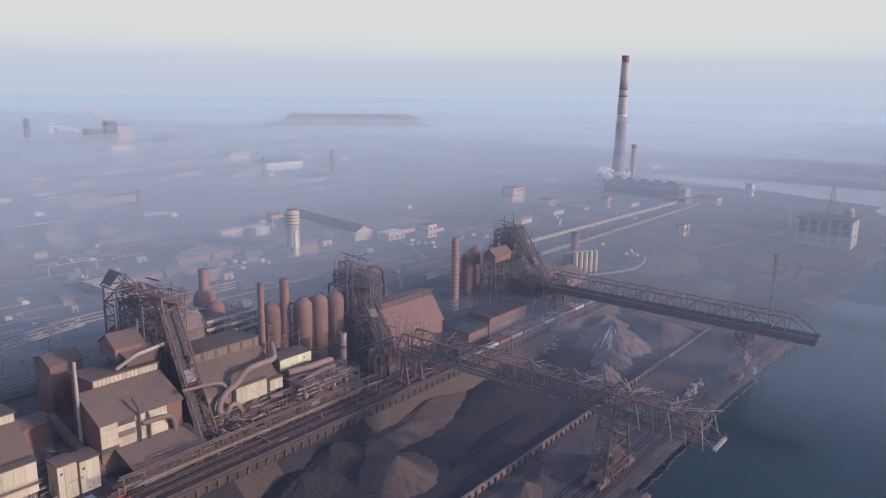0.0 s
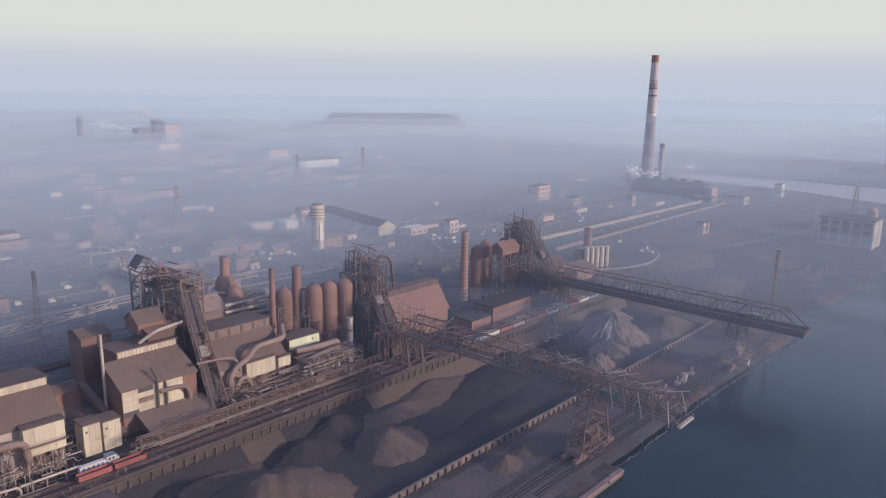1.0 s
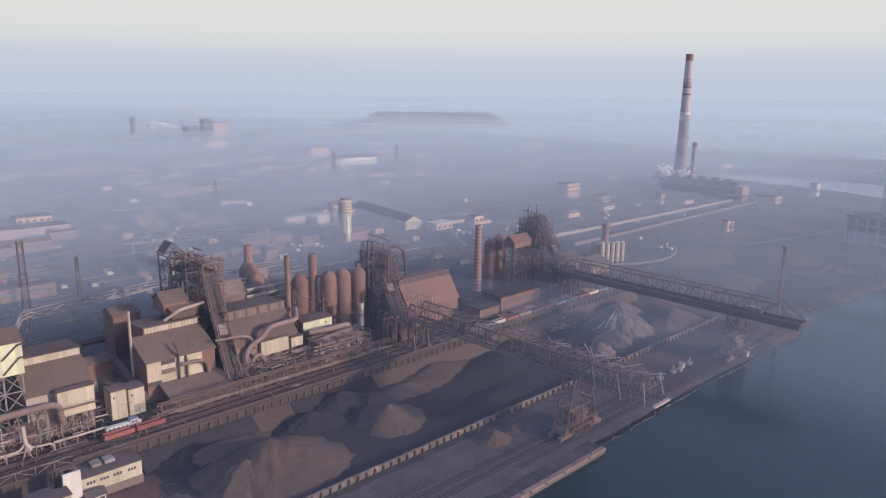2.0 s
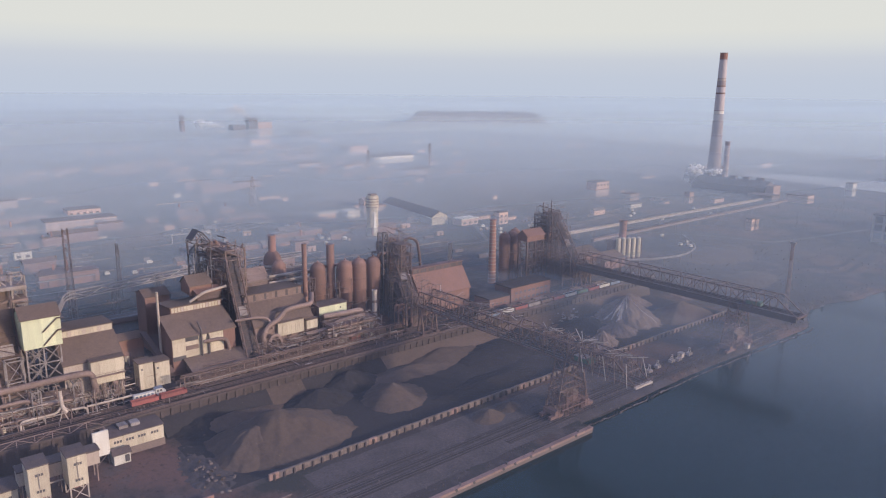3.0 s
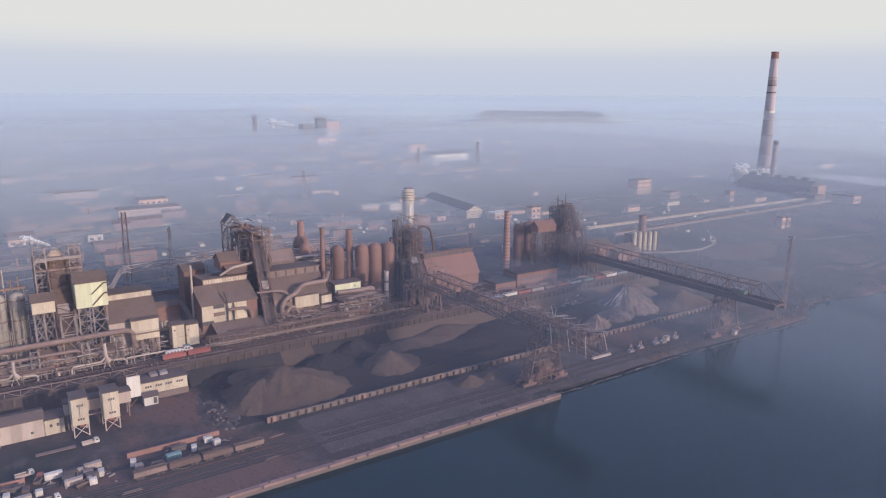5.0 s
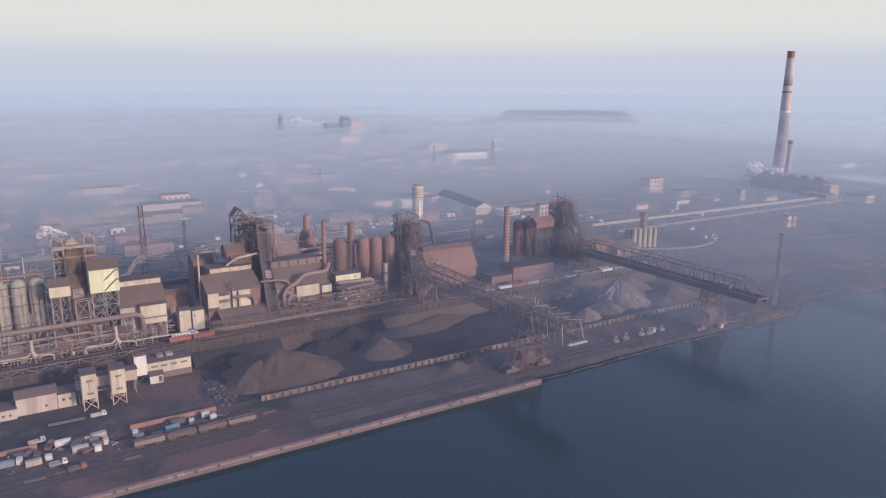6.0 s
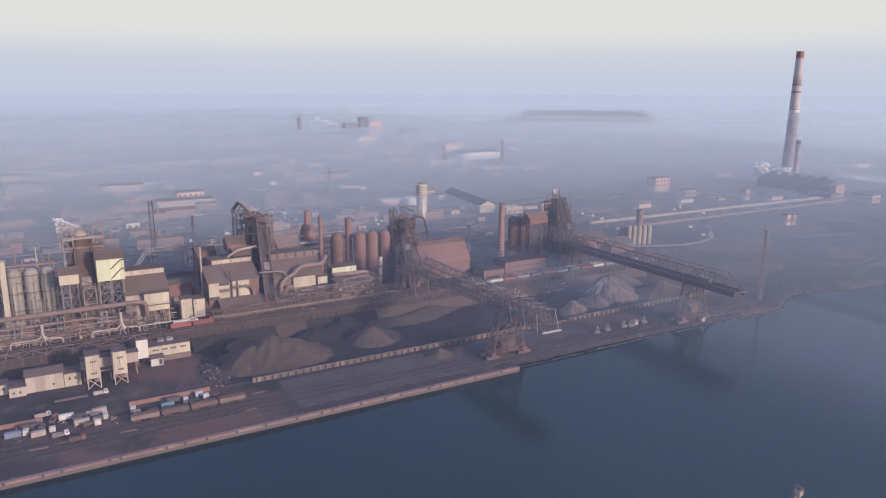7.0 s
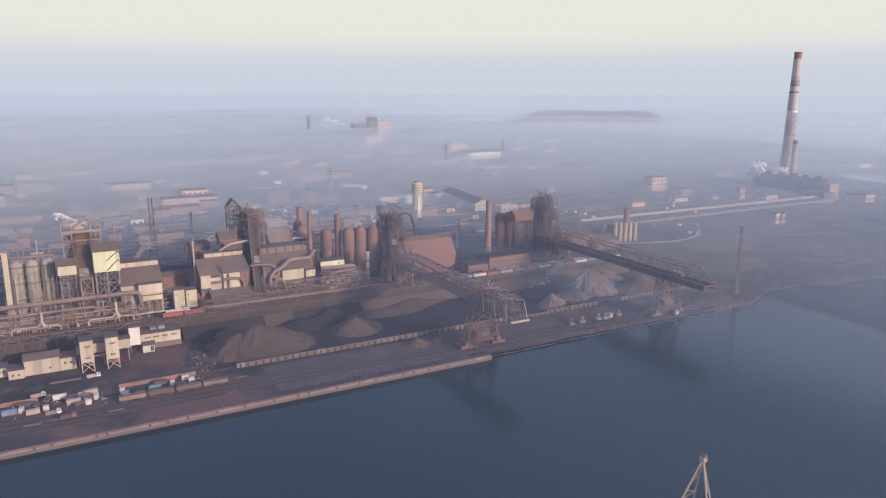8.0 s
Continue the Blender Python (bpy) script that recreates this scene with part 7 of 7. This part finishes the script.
for i in range(125):
    d = 640 + 1750 * rng.random() ** 1.1
    a = radians(rng.uniform(100, 186))
    x, y = 60 + d * math.cos(a), 20 + d * math.sin(a)
    if x > -360 or (y > 1350 and x > -700):
        continue
    k = 0.5 + d / 2600
    sx, sy, hh = rng.uniform(6, 15) * k, rng.uniform(8, 38) * k, rng.uniform(3.0, 8) * k
    house(x, y, sx, sy, hh, WHITE if rng.random() < 0.14 else FARW, FARR, NAMES[i % 4], rise=rng.choice((0, 0, 2.5)), rows=0)
def ribbon(name, pts, w, mat, label, category, lift=0.25):
    """A strip of road or track bed laid on the ground along a bent line."""
    line = []
    for p, q in zip(pts, pts[1:]):
        n = max(1, int(math.dist(p, q) / 20))
        line += [(p[0] + (q[0] - p[0]) * i / n, p[1] + (q[1] - p[1]) * i / n) for i in range(n)]
    line.append(pts[-1])
    line = [tuple(v.xy) for v in bent([(x, y, 0) for x, y in line], 9, 2)]
    g = Geo()
    for i, (x, y) in enumerate(line):
        xa, ya = line[max(i - 1, 0)]
        xb, yb = line[min(i + 1, len(line) - 1)]
        d = Vector((yb - ya, xa - xb)).normalized() * w / 2
        for s in (-1, 1):
            px, py = x + d.x * s, y + d.y * s
            g.v.append((px, py, height(px, py) + lift))
    g.f = [(2 * i, 2 * i + 1, 2 * i + 3, 2 * i + 2) for i in range(len(line) - 1)]
    return tagged(new(name, mesh_of(name, g, mat)), label, category, kind="structure")


for pts, w in (([(-330, -200), (-420, 60), (-400, 260), (-365, 420), (-330, 600), (-330, 1000)], 8), ([(-400, 230), (-700, 260), (-1100, 420), (-1500, 500)], 7), ([(-365, 430), (-470, 500), (-640, 520), (-900, 640), (-1300, 900)], 7),
               ([(-420, 60), (-640, 30), (-1000, 90)], 6), ([(-600, -60), (-610, 200), (-560, 350), (-600, 620)], 6), ([(-340, 640), (-520, 700), (-760, 820)], 6), ([(-330, 560), (-210, 640), (-180, 800), (-230, 1000)], 6)):
    ribbon("road", pts, w * 0.6, ROADM, "pale dusty works road across the plain", "road")
for pts in ([(-300, 440), (-250, 520), (-165, 545), (-128, 600), (-150, 760)], [(-304, 445), (-262, 530), (-178, 560), (-140, 620), (-165, 780)], [(-300, 450), (-270, 540), (-215, 590), (-190, 700)], [(-345, -200), (-350, 100), (-340, 300), (-322, 470), (-290, 800)], [(-352, -200), (-358, 100), (-348, 300), (-330, 470), (-300, 800)], [(-372, 0), (-378, 240), (-430, 420), (-560, 560)]):
    ribbon("track_bed", pts, 4.2, BED, "dark railway track bed curving over the plain", "railway track")
rng2 = random.Random(21)
for cx, cy, n, sp in ((-455, 318, 16, 15), (-405, 470, 10, 12), (-380, 520, 9, 14), (-250, 560, 8, 12), (-520, 240, 8, 22), (-420, 150, 9, 20), (-600, 300, 8, 25), (-640, 90, 7, 25), (-360, 640, 8, 18), (-330, 740, 8, 18)):
    for i in range(n * 2 // 3):
        x, y = cx + rng2.gauss(0, sp), cy + rng2.gauss(0, sp * 0.6)
        l, z = rng2.uniform(2.6, 4.2), height(x, y)
        t = thing("parked_van", (x, y, z), "small pale van or cabin parked on the plain", "vehicle", "vehicles parked on the plain")
        m = WHITE if rng2.random() < 0.7 else GREYST
        part("body", Geo().prism_x([(-l / 2 + y, z + 0.5), (l / 2 + y, z + 0.5), (l / 2 + y, z + 1.4), (l / 2 - 0.8 + y, z + 2.6), (-l / 2 + y, z + 2.6)], x - 0.95, x + 0.95), m, t)
        part("underside", Geo().box(x - 0.9, x + 0.9, y - l / 2 + 0.3, y + l / 2 - 0.3, z, z + 0.5), RUBBER, t)
rng3 = random.Random(33)
for i in range(46):
    d = 470 + 900 * rng3.random()
    a = radians(rng3.uniform(104, 184))
    x, y = 60 + d * math.cos(a), 20 + d * math.sin(a)
    if x > -345:
        continue
    z = height(x, y) + rng3.uniform(2.0, 5.0)
    l, c = rng3.uniform(14, 60), rng3.choice((-1, 1))
    if rng3.random() < 0.5:
        path = [(x, y, z), (x, y + l * 0.4, z), (x, y + l * 0.4, z + 4), (x, y + l * 0.55, z + 4), (x, y + l * 0.55, z), (x, y + l, z)]
    else:
        path = [(x, y, z), (x + c * l * 0.5, y + l * 0.3, z), (x + c * l * 0.5, y + l, z)]
    t = thing("plain_pipeline", (x, y, z - 4), "thin pale steam pipeline on low posts across the plain", "pipeline", "pipelines on the plain")
    part("pipe", Geo().tube(bent(path, 1.2, 3), rng3.uniform(0.3, 0.6), 8), GREYST if rng3.random() < 0.6 else RUST_LT, t, smooth=True)
    for px_, py_, pz_ in (path[0], path[-1]):
        bar("post", (px_, py_, height(px_, py_) - 0.5), (px_, py_, pz_), 0.4, CONC, t)
for i, (x, y0, y1, z, m) in enumerate(((-318, -60, 128, 16, RUST), (-327, -80, 150, 14, IRON), (-338, 20, 250, 14, RUST), (-398, 60, 280, 15, IRON), (-372, 200, 380, 14, RUST), (-430, -40, 120, 15, IRON))):
    t = thing("yard_pipe_rack", (x, (y0 + y1) / 2, TER), "long pipe rack on steel trestles behind the furnaces", "pipe rack", "pipe racks behind the furnaces")
    for k, r in ((-1.1, 0.3), (0.2, 0.22), (1.2, 0.26)):
        part("pipe", Geo().tube([(x + k, y0, z + 0.5), (x + k, y1, z + 0.5)], r, 8), (m, RUST, GREYST)[int(k + 1.1)], t, smooth=True)
    n = int((y1 - y0) / 14)
    for j in range(n + 1):
        y = y0 + (y1 - y0) * j / n
        for s in (-1.4, 1.4):
            bar("leg", (x + s, y, height(x, y) - 0.5), (x + s, y, z), 0.35, RUST, t)
        bar("crosshead", (x - 1.8, y, z), (x + 1.8, y, z), 0.35, RUST, t)
rng4 = random.Random(8)
for i in range(56):
    x, y = rng4.uniform(-620, -318), rng4.uniform(-60, 420)
    l, w, hh = rng4.uniform(3, 12), rng4.uniform(2, 5), rng4.uniform(1.5, 4)
    z = height(x, y) - 0.3
    t = thing("yard_shed", (x, y, z), "small dark shed or stack of goods on the plain", "shed", "small sheds on the plain")
    part("body", Geo().prism_y([(x - w / 2, z), (x + w / 2, z), (x + w / 2, z + hh), (x, z + hh * 1.25), (x - w / 2, z + hh)], y - l / 2, y + l / 2), rng4.choice((FARR, RUST, IRON, FARR, FARW)), t)
    part("door", Geo().box(x + w / 2, x + w / 2 + 0.1, y - 0.8, y + 0.8, z + 0.2, z + hh * 0.8), IRON, t)
# slag mountain and far shore
g = Geo()
NX, NY = 90, 26
HA, HB, HD = Vector((-1985, 1280)), Vector((-1500, 1875)), Vector((-310, 254))     # ends of its near foot, and its depth
for j in range(NY + 1):
    for i in range(NX + 1):
        u, v = i / NX, j / NY
        p = HA + (HB - HA) * u + HD * v
        e = min(step01(0.0, 0.30, u) * 0.45 + step01(0.27, 0.36, u) * 0.55, 1 - step01(0.86, 1.0, u), step01(0.0, 0.22, v), 1 - step01(0.8, 1, v))
        g.v.append((p.x, p.y, 2 + 66 * e + 3 * noise.noise((p.x * 0.01, p.y * 0.01, 1)) * e + 2 * noise.noise((p.x * 0.04, p.y * 0.04, 1))))
for j in range(NY):
    for i in range(NX):
        a = j * (NX + 1) + i
        g.f.append((a, a + 1, a + NX + 2, a + NX + 1))
tagged(new("slag_hill", mesh_of("slag_hill", g, SLAGHILL)), "long flat-topped slag hill dim in the haze", "hill", kind="structure")


def plume(x, y, z, size, drift, n, seed, label):
    """A drifting puff of steam built of many lumps that shrink along the wind."""
    r = random.Random(seed)
    g = Geo()
    n *= 5
    for i in range(n):
        t = i / n
        c = Vector((x, y, z)) + Vector(drift) * t + Vector((r.gauss(0, 1), r.gauss(0, 1), r.gauss(0, 1))) * size * (0.05 + 0.20 * t)
        rad = size * (0.05 + 0.10 * t) * r.uniform(0.4, 1.2)
        prof = [(rad * math.sin(a), c.z - rad * math.cos(a)) for a in (0.05, 0.5, 1.0, 1.5, 2.0, 2.6, 3.09)]
        g.turned(c.x, c.y, prof, 10)
    g.v = [tuple(Vector(p) + noise.noise_vector(Vector(p) * (2.2 / size)) * size * 0.07) for p in g.v]
    solid("steam_plume", g, STEAM, label, "steam", "plumes of steam", smooth=True)


plume(-428, 872, 5, 20, (-7, 8, 34), 60, 1, "white steam rising beside the sinter plant")
plume(-436, 900, 34, 14, (18, 12, -2), 40, 2, "white steam blown towards the tall chimney")
plume(-252, 36, 65, 4.0, (-13, -10, 2), 60, 6, "thin wisp of white steam from the furnace head")
plume(-1740, 860, 62, 26, (-34, -34, 30), 34, 3, "white steam over the far works")
plume(-1690, 760, 46, 22, (-50, -50, 8), 40, 4, "white steam beside the far works")
plume(-1720, 810, 66, 13, (-12, -16, 24), 22, 5, "small plume over the far works")


# ---------- bushes and far woods ----------
def thicket(name, spots, label, mat, seed):
    """Bare bushes: sprays of thin twigs from each root."""
    r = random.Random(seed)
    g = Geo()
    for x, y, z, s in spots:
        for i in range(9):
            a, t = r.uniform(0, 6.28), r.uniform(0.25, 1.0)
            tip = Vector((x + math.cos(a) * s * 0.55 * t, y + math.sin(a) * s * 0.55 * t, z + s * r.uniform(0.5, 1.0)))
            p = Vector((x, y, z - 0.2))
            side = Vector((-math.sin(a), math.cos(a), 0)) * s * 0.16
            mid = p.lerp(tip, 0.55)
            g.add([p, mid + side, tip, mid - side + Vector((0, 0, s * 0.08))], [(0, 1, 2), (0, 2, 3)])
    ob = new(name, mesh_of(name, g, mat))
    return tagged(ob, label, "bushes", kind="stuff")


r = random.Random(11)
spots = []
for i in range(700):
    y = r.uniform(240, 640)
    x = shore(y) - r.uniform(1.5, 13)
    spots.append((x, y, height(x, y) - 1.2 * step01(-9, 0, x - shore(y)), r.uniform(0.4, 1.3)))
for i in range(70):
    y = r.uniform(60, 229)
    spots.append((-91.5 - r.random() ** 2 * 9, y, 0, r.uniform(0.3, 0.8)))
for i in range(520):
    y = r.uniform(40, 300)
    x = r.choice((-96, -103.6, -108.6, -114, -120.5, -126)) + r.gauss(0, 0.9)
    if noise.noise((x * 0.12, y * 0.03, 8)) > -0.1:
        spots.append((x, y, 0.1, r.uniform(0.25, 0.6)))
thicket("bank_bushes", spots, "bare brown bushes along the river bank", TWIG, 1)
spots = []
for i in range(6000):
    d = 430 + 1300 * r.random()
    a = radians(r.uniform(78, 186))
    x, y = 60 + d * math.cos(a), 20 + d * math.sin(a)
    if noise.noise((x * 0.006, y * 0.006, 4)) < 0.02 or x > shore(y) - 8 or (x > -330 and y < 480):
        continue
    spots.append((x, y, height(x, y) - 0.5, r.uniform(1.0, 2.8)))
marsh = []
for i in range(5200):
    y = r.uniform(430, 1060)
    x = r.uniform(-330, shore(y) - 3)
    if noise.noise((x * 0.018, y * 0.018, 14)) > -0.12:
        marsh.append((x, y, height(x, y) - 0.6, r.uniform(0.7, 2.2)))
thicket("marsh_scrub", marsh, "brown reeds and bare scrub on the low land by the river", TWIG, 5)
thicket("plain_scrub", spots, "dark bare scrub and small trees on the plain", TWIG, 2)

# ---------- fine steelwork ----------
MIX, DULL = (RUST_LT, RUST, GREYST), (RUST, IRON, RUST_LT)
clutter("thin struts, rails and pipes of the trestles by the stoves", -230, -212.5, 177, 208, TER, 24, 420, 1, MIX)
clutter("thin struts, rails and pipes before the middle casthouse", -226, -212.5, 137, 177, TER, 20, 360, 2, MIX)
clutter("thin struts, rails and pipes under the gas mains", -229, -212, -70, 80, TER, 19, 700, 3, (RUST_LT, PALE, GREYST, RUST))
clutter("ladders, rails and thin pipes about the furnace top", -283, -249, 128, 151, 30, 63, 420, 4, MIX)
clutter("ladders, rails and thin pipes about the furnace top", -268, -237, 232, 256, 26, 58, 200, 5, DULL)
clutter("ladders, rails and thin pipes about the furnace top", -266, -238, 370, 394, 22, 60, 240, 6, DULL)
clutter("ladders, rails and thin pipes about the furnace top", -266, -240, 27, 50, 36, 64, 320, 7, (GREYST, RUST_LT, RUST))
clutter("tangle of struts at the landward end of the ore bridge", -238, -200, 224, 244, 18, 38, 220, 8, DULL)
clutter("tangle of struts at the landward end of the far ore bridge", -240, -204, 362, 382, 18, 38, 320, 9, DULL)
clutter("struts and cable poles over the river arm of the ore bridge", -122, -70, 226, 238, 27, 36.5, 260, 10, (RUST, RUST_LT), longest=7)
clutter("struts and rails about the machinery of the bridge leg", -110, -99, 221, 242, 1, 14, 220, 11, (BAND, RUST, BAND, RUST_LT), longest=5)
clutter("struts and rails about the machinery of the far bridge leg", -104, -93, 360, 379, 1, 14, 200, 12, (BAND, RUST, BAND, RUST_LT), longest=5)
clutter("rails, pipes and posts behind the casthouse", -300, -278, 158, 206, 24, 40, 260, 13, MIX)
clutter("thin steelwork between the stoves", -262, -246, 190, 232, TER, 40, 240, 14, DULL)
clutter("thin steelwork about the far stoves", -268, -236, 338, 366, TER, 40, 240, 15, DULL)
clutter("thin steelwork about the pale silos", -246, -232, -6, 34, TER, 46, 260, 16, (GREYST, PALE, RUST_LT))
clutter("rails, posts and pipes before the front shed", -214.5, -212.2, 100, 136, TER, 16, 120, 17, MIX, along=0.45)
clutter("cables and posts along the terrace tracks", -216, -199, -100, 430, TER, 12.5, 420, 18, (IRON, RUST, GREYST), along=0.5, longest=14)
clutter("scrap, rails and planks lying on the quay", -131, -93, 20, 420, 0.1, 0.4, 120, 19, (IRON, IRON), along=0.95, longest=4)
clutter("scrap and fittings in the gap between the casthouses", -258, -222, 79, 100, TER, 17, 180, 20, DULL)
clutter("pipes and posts on the ground behind the casthouses", -345, -285, -80, 240, TER, 17, 520, 21, (GREYST, RUST, IRON), along=0.85, longest=26)


def plain_lines(label, x0, x1, y0, y1, n, seed, mats):
    """Sidings, low walls, kerbs and small pipes that stripe the plain, each a long thin bar on the ground, with short rows of stacked goods."""
    r = random.Random(seed)
    gs = [Geo() for _ in mats]
    for i in range(n):
        g = gs[i % len(mats)]
        x, y, l = r.uniform(x0, x1), r.uniform(y0, y1), r.uniform(8, 70)
        a = r.gauss(0.06, 0.10) if r.random() < 0.75 else r.gauss(1.4, 0.15)
        w, h = r.choice((0.3, 0.4, 0.6, 0.9)), r.uniform(0.4, 1.3)
        k = max(2, int(l / 14))
        pts = [(x - math.sin(a) * l * j / k, y + math.cos(a) * l * j / k) for j in range(k + 1)]
        for (xa, ya), (xb, yb) in zip(pts, pts[1:]):
            za, zb = height(xa, ya), height(xb, yb)
            g.beam((xa, ya, za + h / 2 - 0.3), (xb, yb, zb + h / 2 - 0.3), w, h)
        if i % 4 == 0:
            for j in range(r.randint(2, 6)):
                xb, yb = pts[0][0] + 3 + r.uniform(-1, 1), pts[0][1] + j * 4.5
                z = height(xb, yb)
                g.box(xb - 1.1, xb + 1.1, yb - 1.6, yb + 1.4, z - 0.3, z + r.uniform(1.2, 2.6))
    for g, m in zip(gs, mats):
        tagged(new("yard_lines", mesh_of("yard_lines", g, m)), label, "sidings", "sidings and walls on the plain", "stuff")


plain_lines("sidings, low walls and stacked goods behind the furnaces", -620, -310, -120, 640, 240, 51, (RUST, IRON, FARR))
plain_lines("far sidings, kerbs and low walls on the hazy plain", -1300, -600, -150, 900, 200, 52, (FARR, ROADM, RUST))


def far_quarter(label, x0, x1, y0, y1, clusters, seed, walls, roofs):
    """Crowded low workshops out on the plain: clusters of brick and plaster blocks under pitched or flat roofs."""
    r = random.Random(seed)
    wall_geo, roof_geo = [Geo() for _ in walls], [Geo() for _ in roofs]
    for c in range(clusters):
        cx, cy = r.uniform(x0, x1), r.uniform(y0, y1)
        for i in range(r.randint(4, 9)):
            x, y = cx + r.gauss(0, 26), cy + r.gauss(0, 34)
            sx, sy, h = r.uniform(7, 14), r.choice((10, 16, 24, 42)) * r.uniform(0.8, 1.2), r.choice((3.5, 4.5, 6, 9))
            z = height(x, y) - 1.0
            g, q = wall_geo[r.randrange(len(walls))], roof_geo[r.randrange(len(roofs))]
            if r.random() < 0.55:
                p = r.uniform(1.4, 3)
                g.prism_y([(x - sx / 2, z), (x + sx / 2, z), (x + sx / 2, z + h), (x, z + h + p), (x - sx / 2, z + h)], y - sy / 2, y + sy / 2)
                for d in (1, -1):
                    q.prism_y([(x + d * (sx / 2 + 0.5), z + h - 0.2), (x + d * (sx / 2 + 0.5), z + h + 0.2), (x, z + h + p + 0.5), (x, z + h + p + 0.1)][::d], y - sy / 2 - 0.5, y + sy / 2 + 0.5)
            else:
                g.box(x - sx / 2, x + sx / 2, y - sy / 2, y + sy / 2, z, z + h)
                q.box(x - sx / 2 - 0.3, x + sx / 2 + 0.3, y - sy / 2 - 0.3, y + sy / 2 + 0.3, z + h, z + h + 0.6)
            if r.random() < 0.3:
                g.box(x - 0.7, x + 0.7, y - 0.7, y + 0.7, z + h, z + h + r.uniform(4, 9))
    for g, m in zip(wall_geo + roof_geo, walls + roofs):
        tagged(new("far_workshops", mesh_of("far_workshops", g, m)), label, "workshops", "crowded workshops on the plain", "stuff")


far_quarter("low brick workshops crowded behind the furnaces in blue haze", -780, -420, -140, 330, 13, 61, (BRICK, PINK), (ROOF, FARR))
far_quarter("far low workshops half lost in the smoky haze", -1500, -800, -150, 800, 34, 62, (BRICK, FARW), (ROOF, FARR))

# pale pipe portals over the works roads
for px, py, span, hgt in ((-455, 92, 26, 7), (-560, 60, 38, 9), (-610, 118, 30, 8), (-520, 205, 34, 8), (-690, 250, 40, 9)):
    z = height(px, py) - 0.3
    tagged(new("pipe_portal", mesh_of("pipe_portal", Geo().tube([(px, py, z), (px, py, z + hgt), (px, py + span, z + hgt), (px, py + span, z)], 0.45), PALE)), "pale lagged pipe portal rising over a works road", "pipe", "pipe portals on the plain")
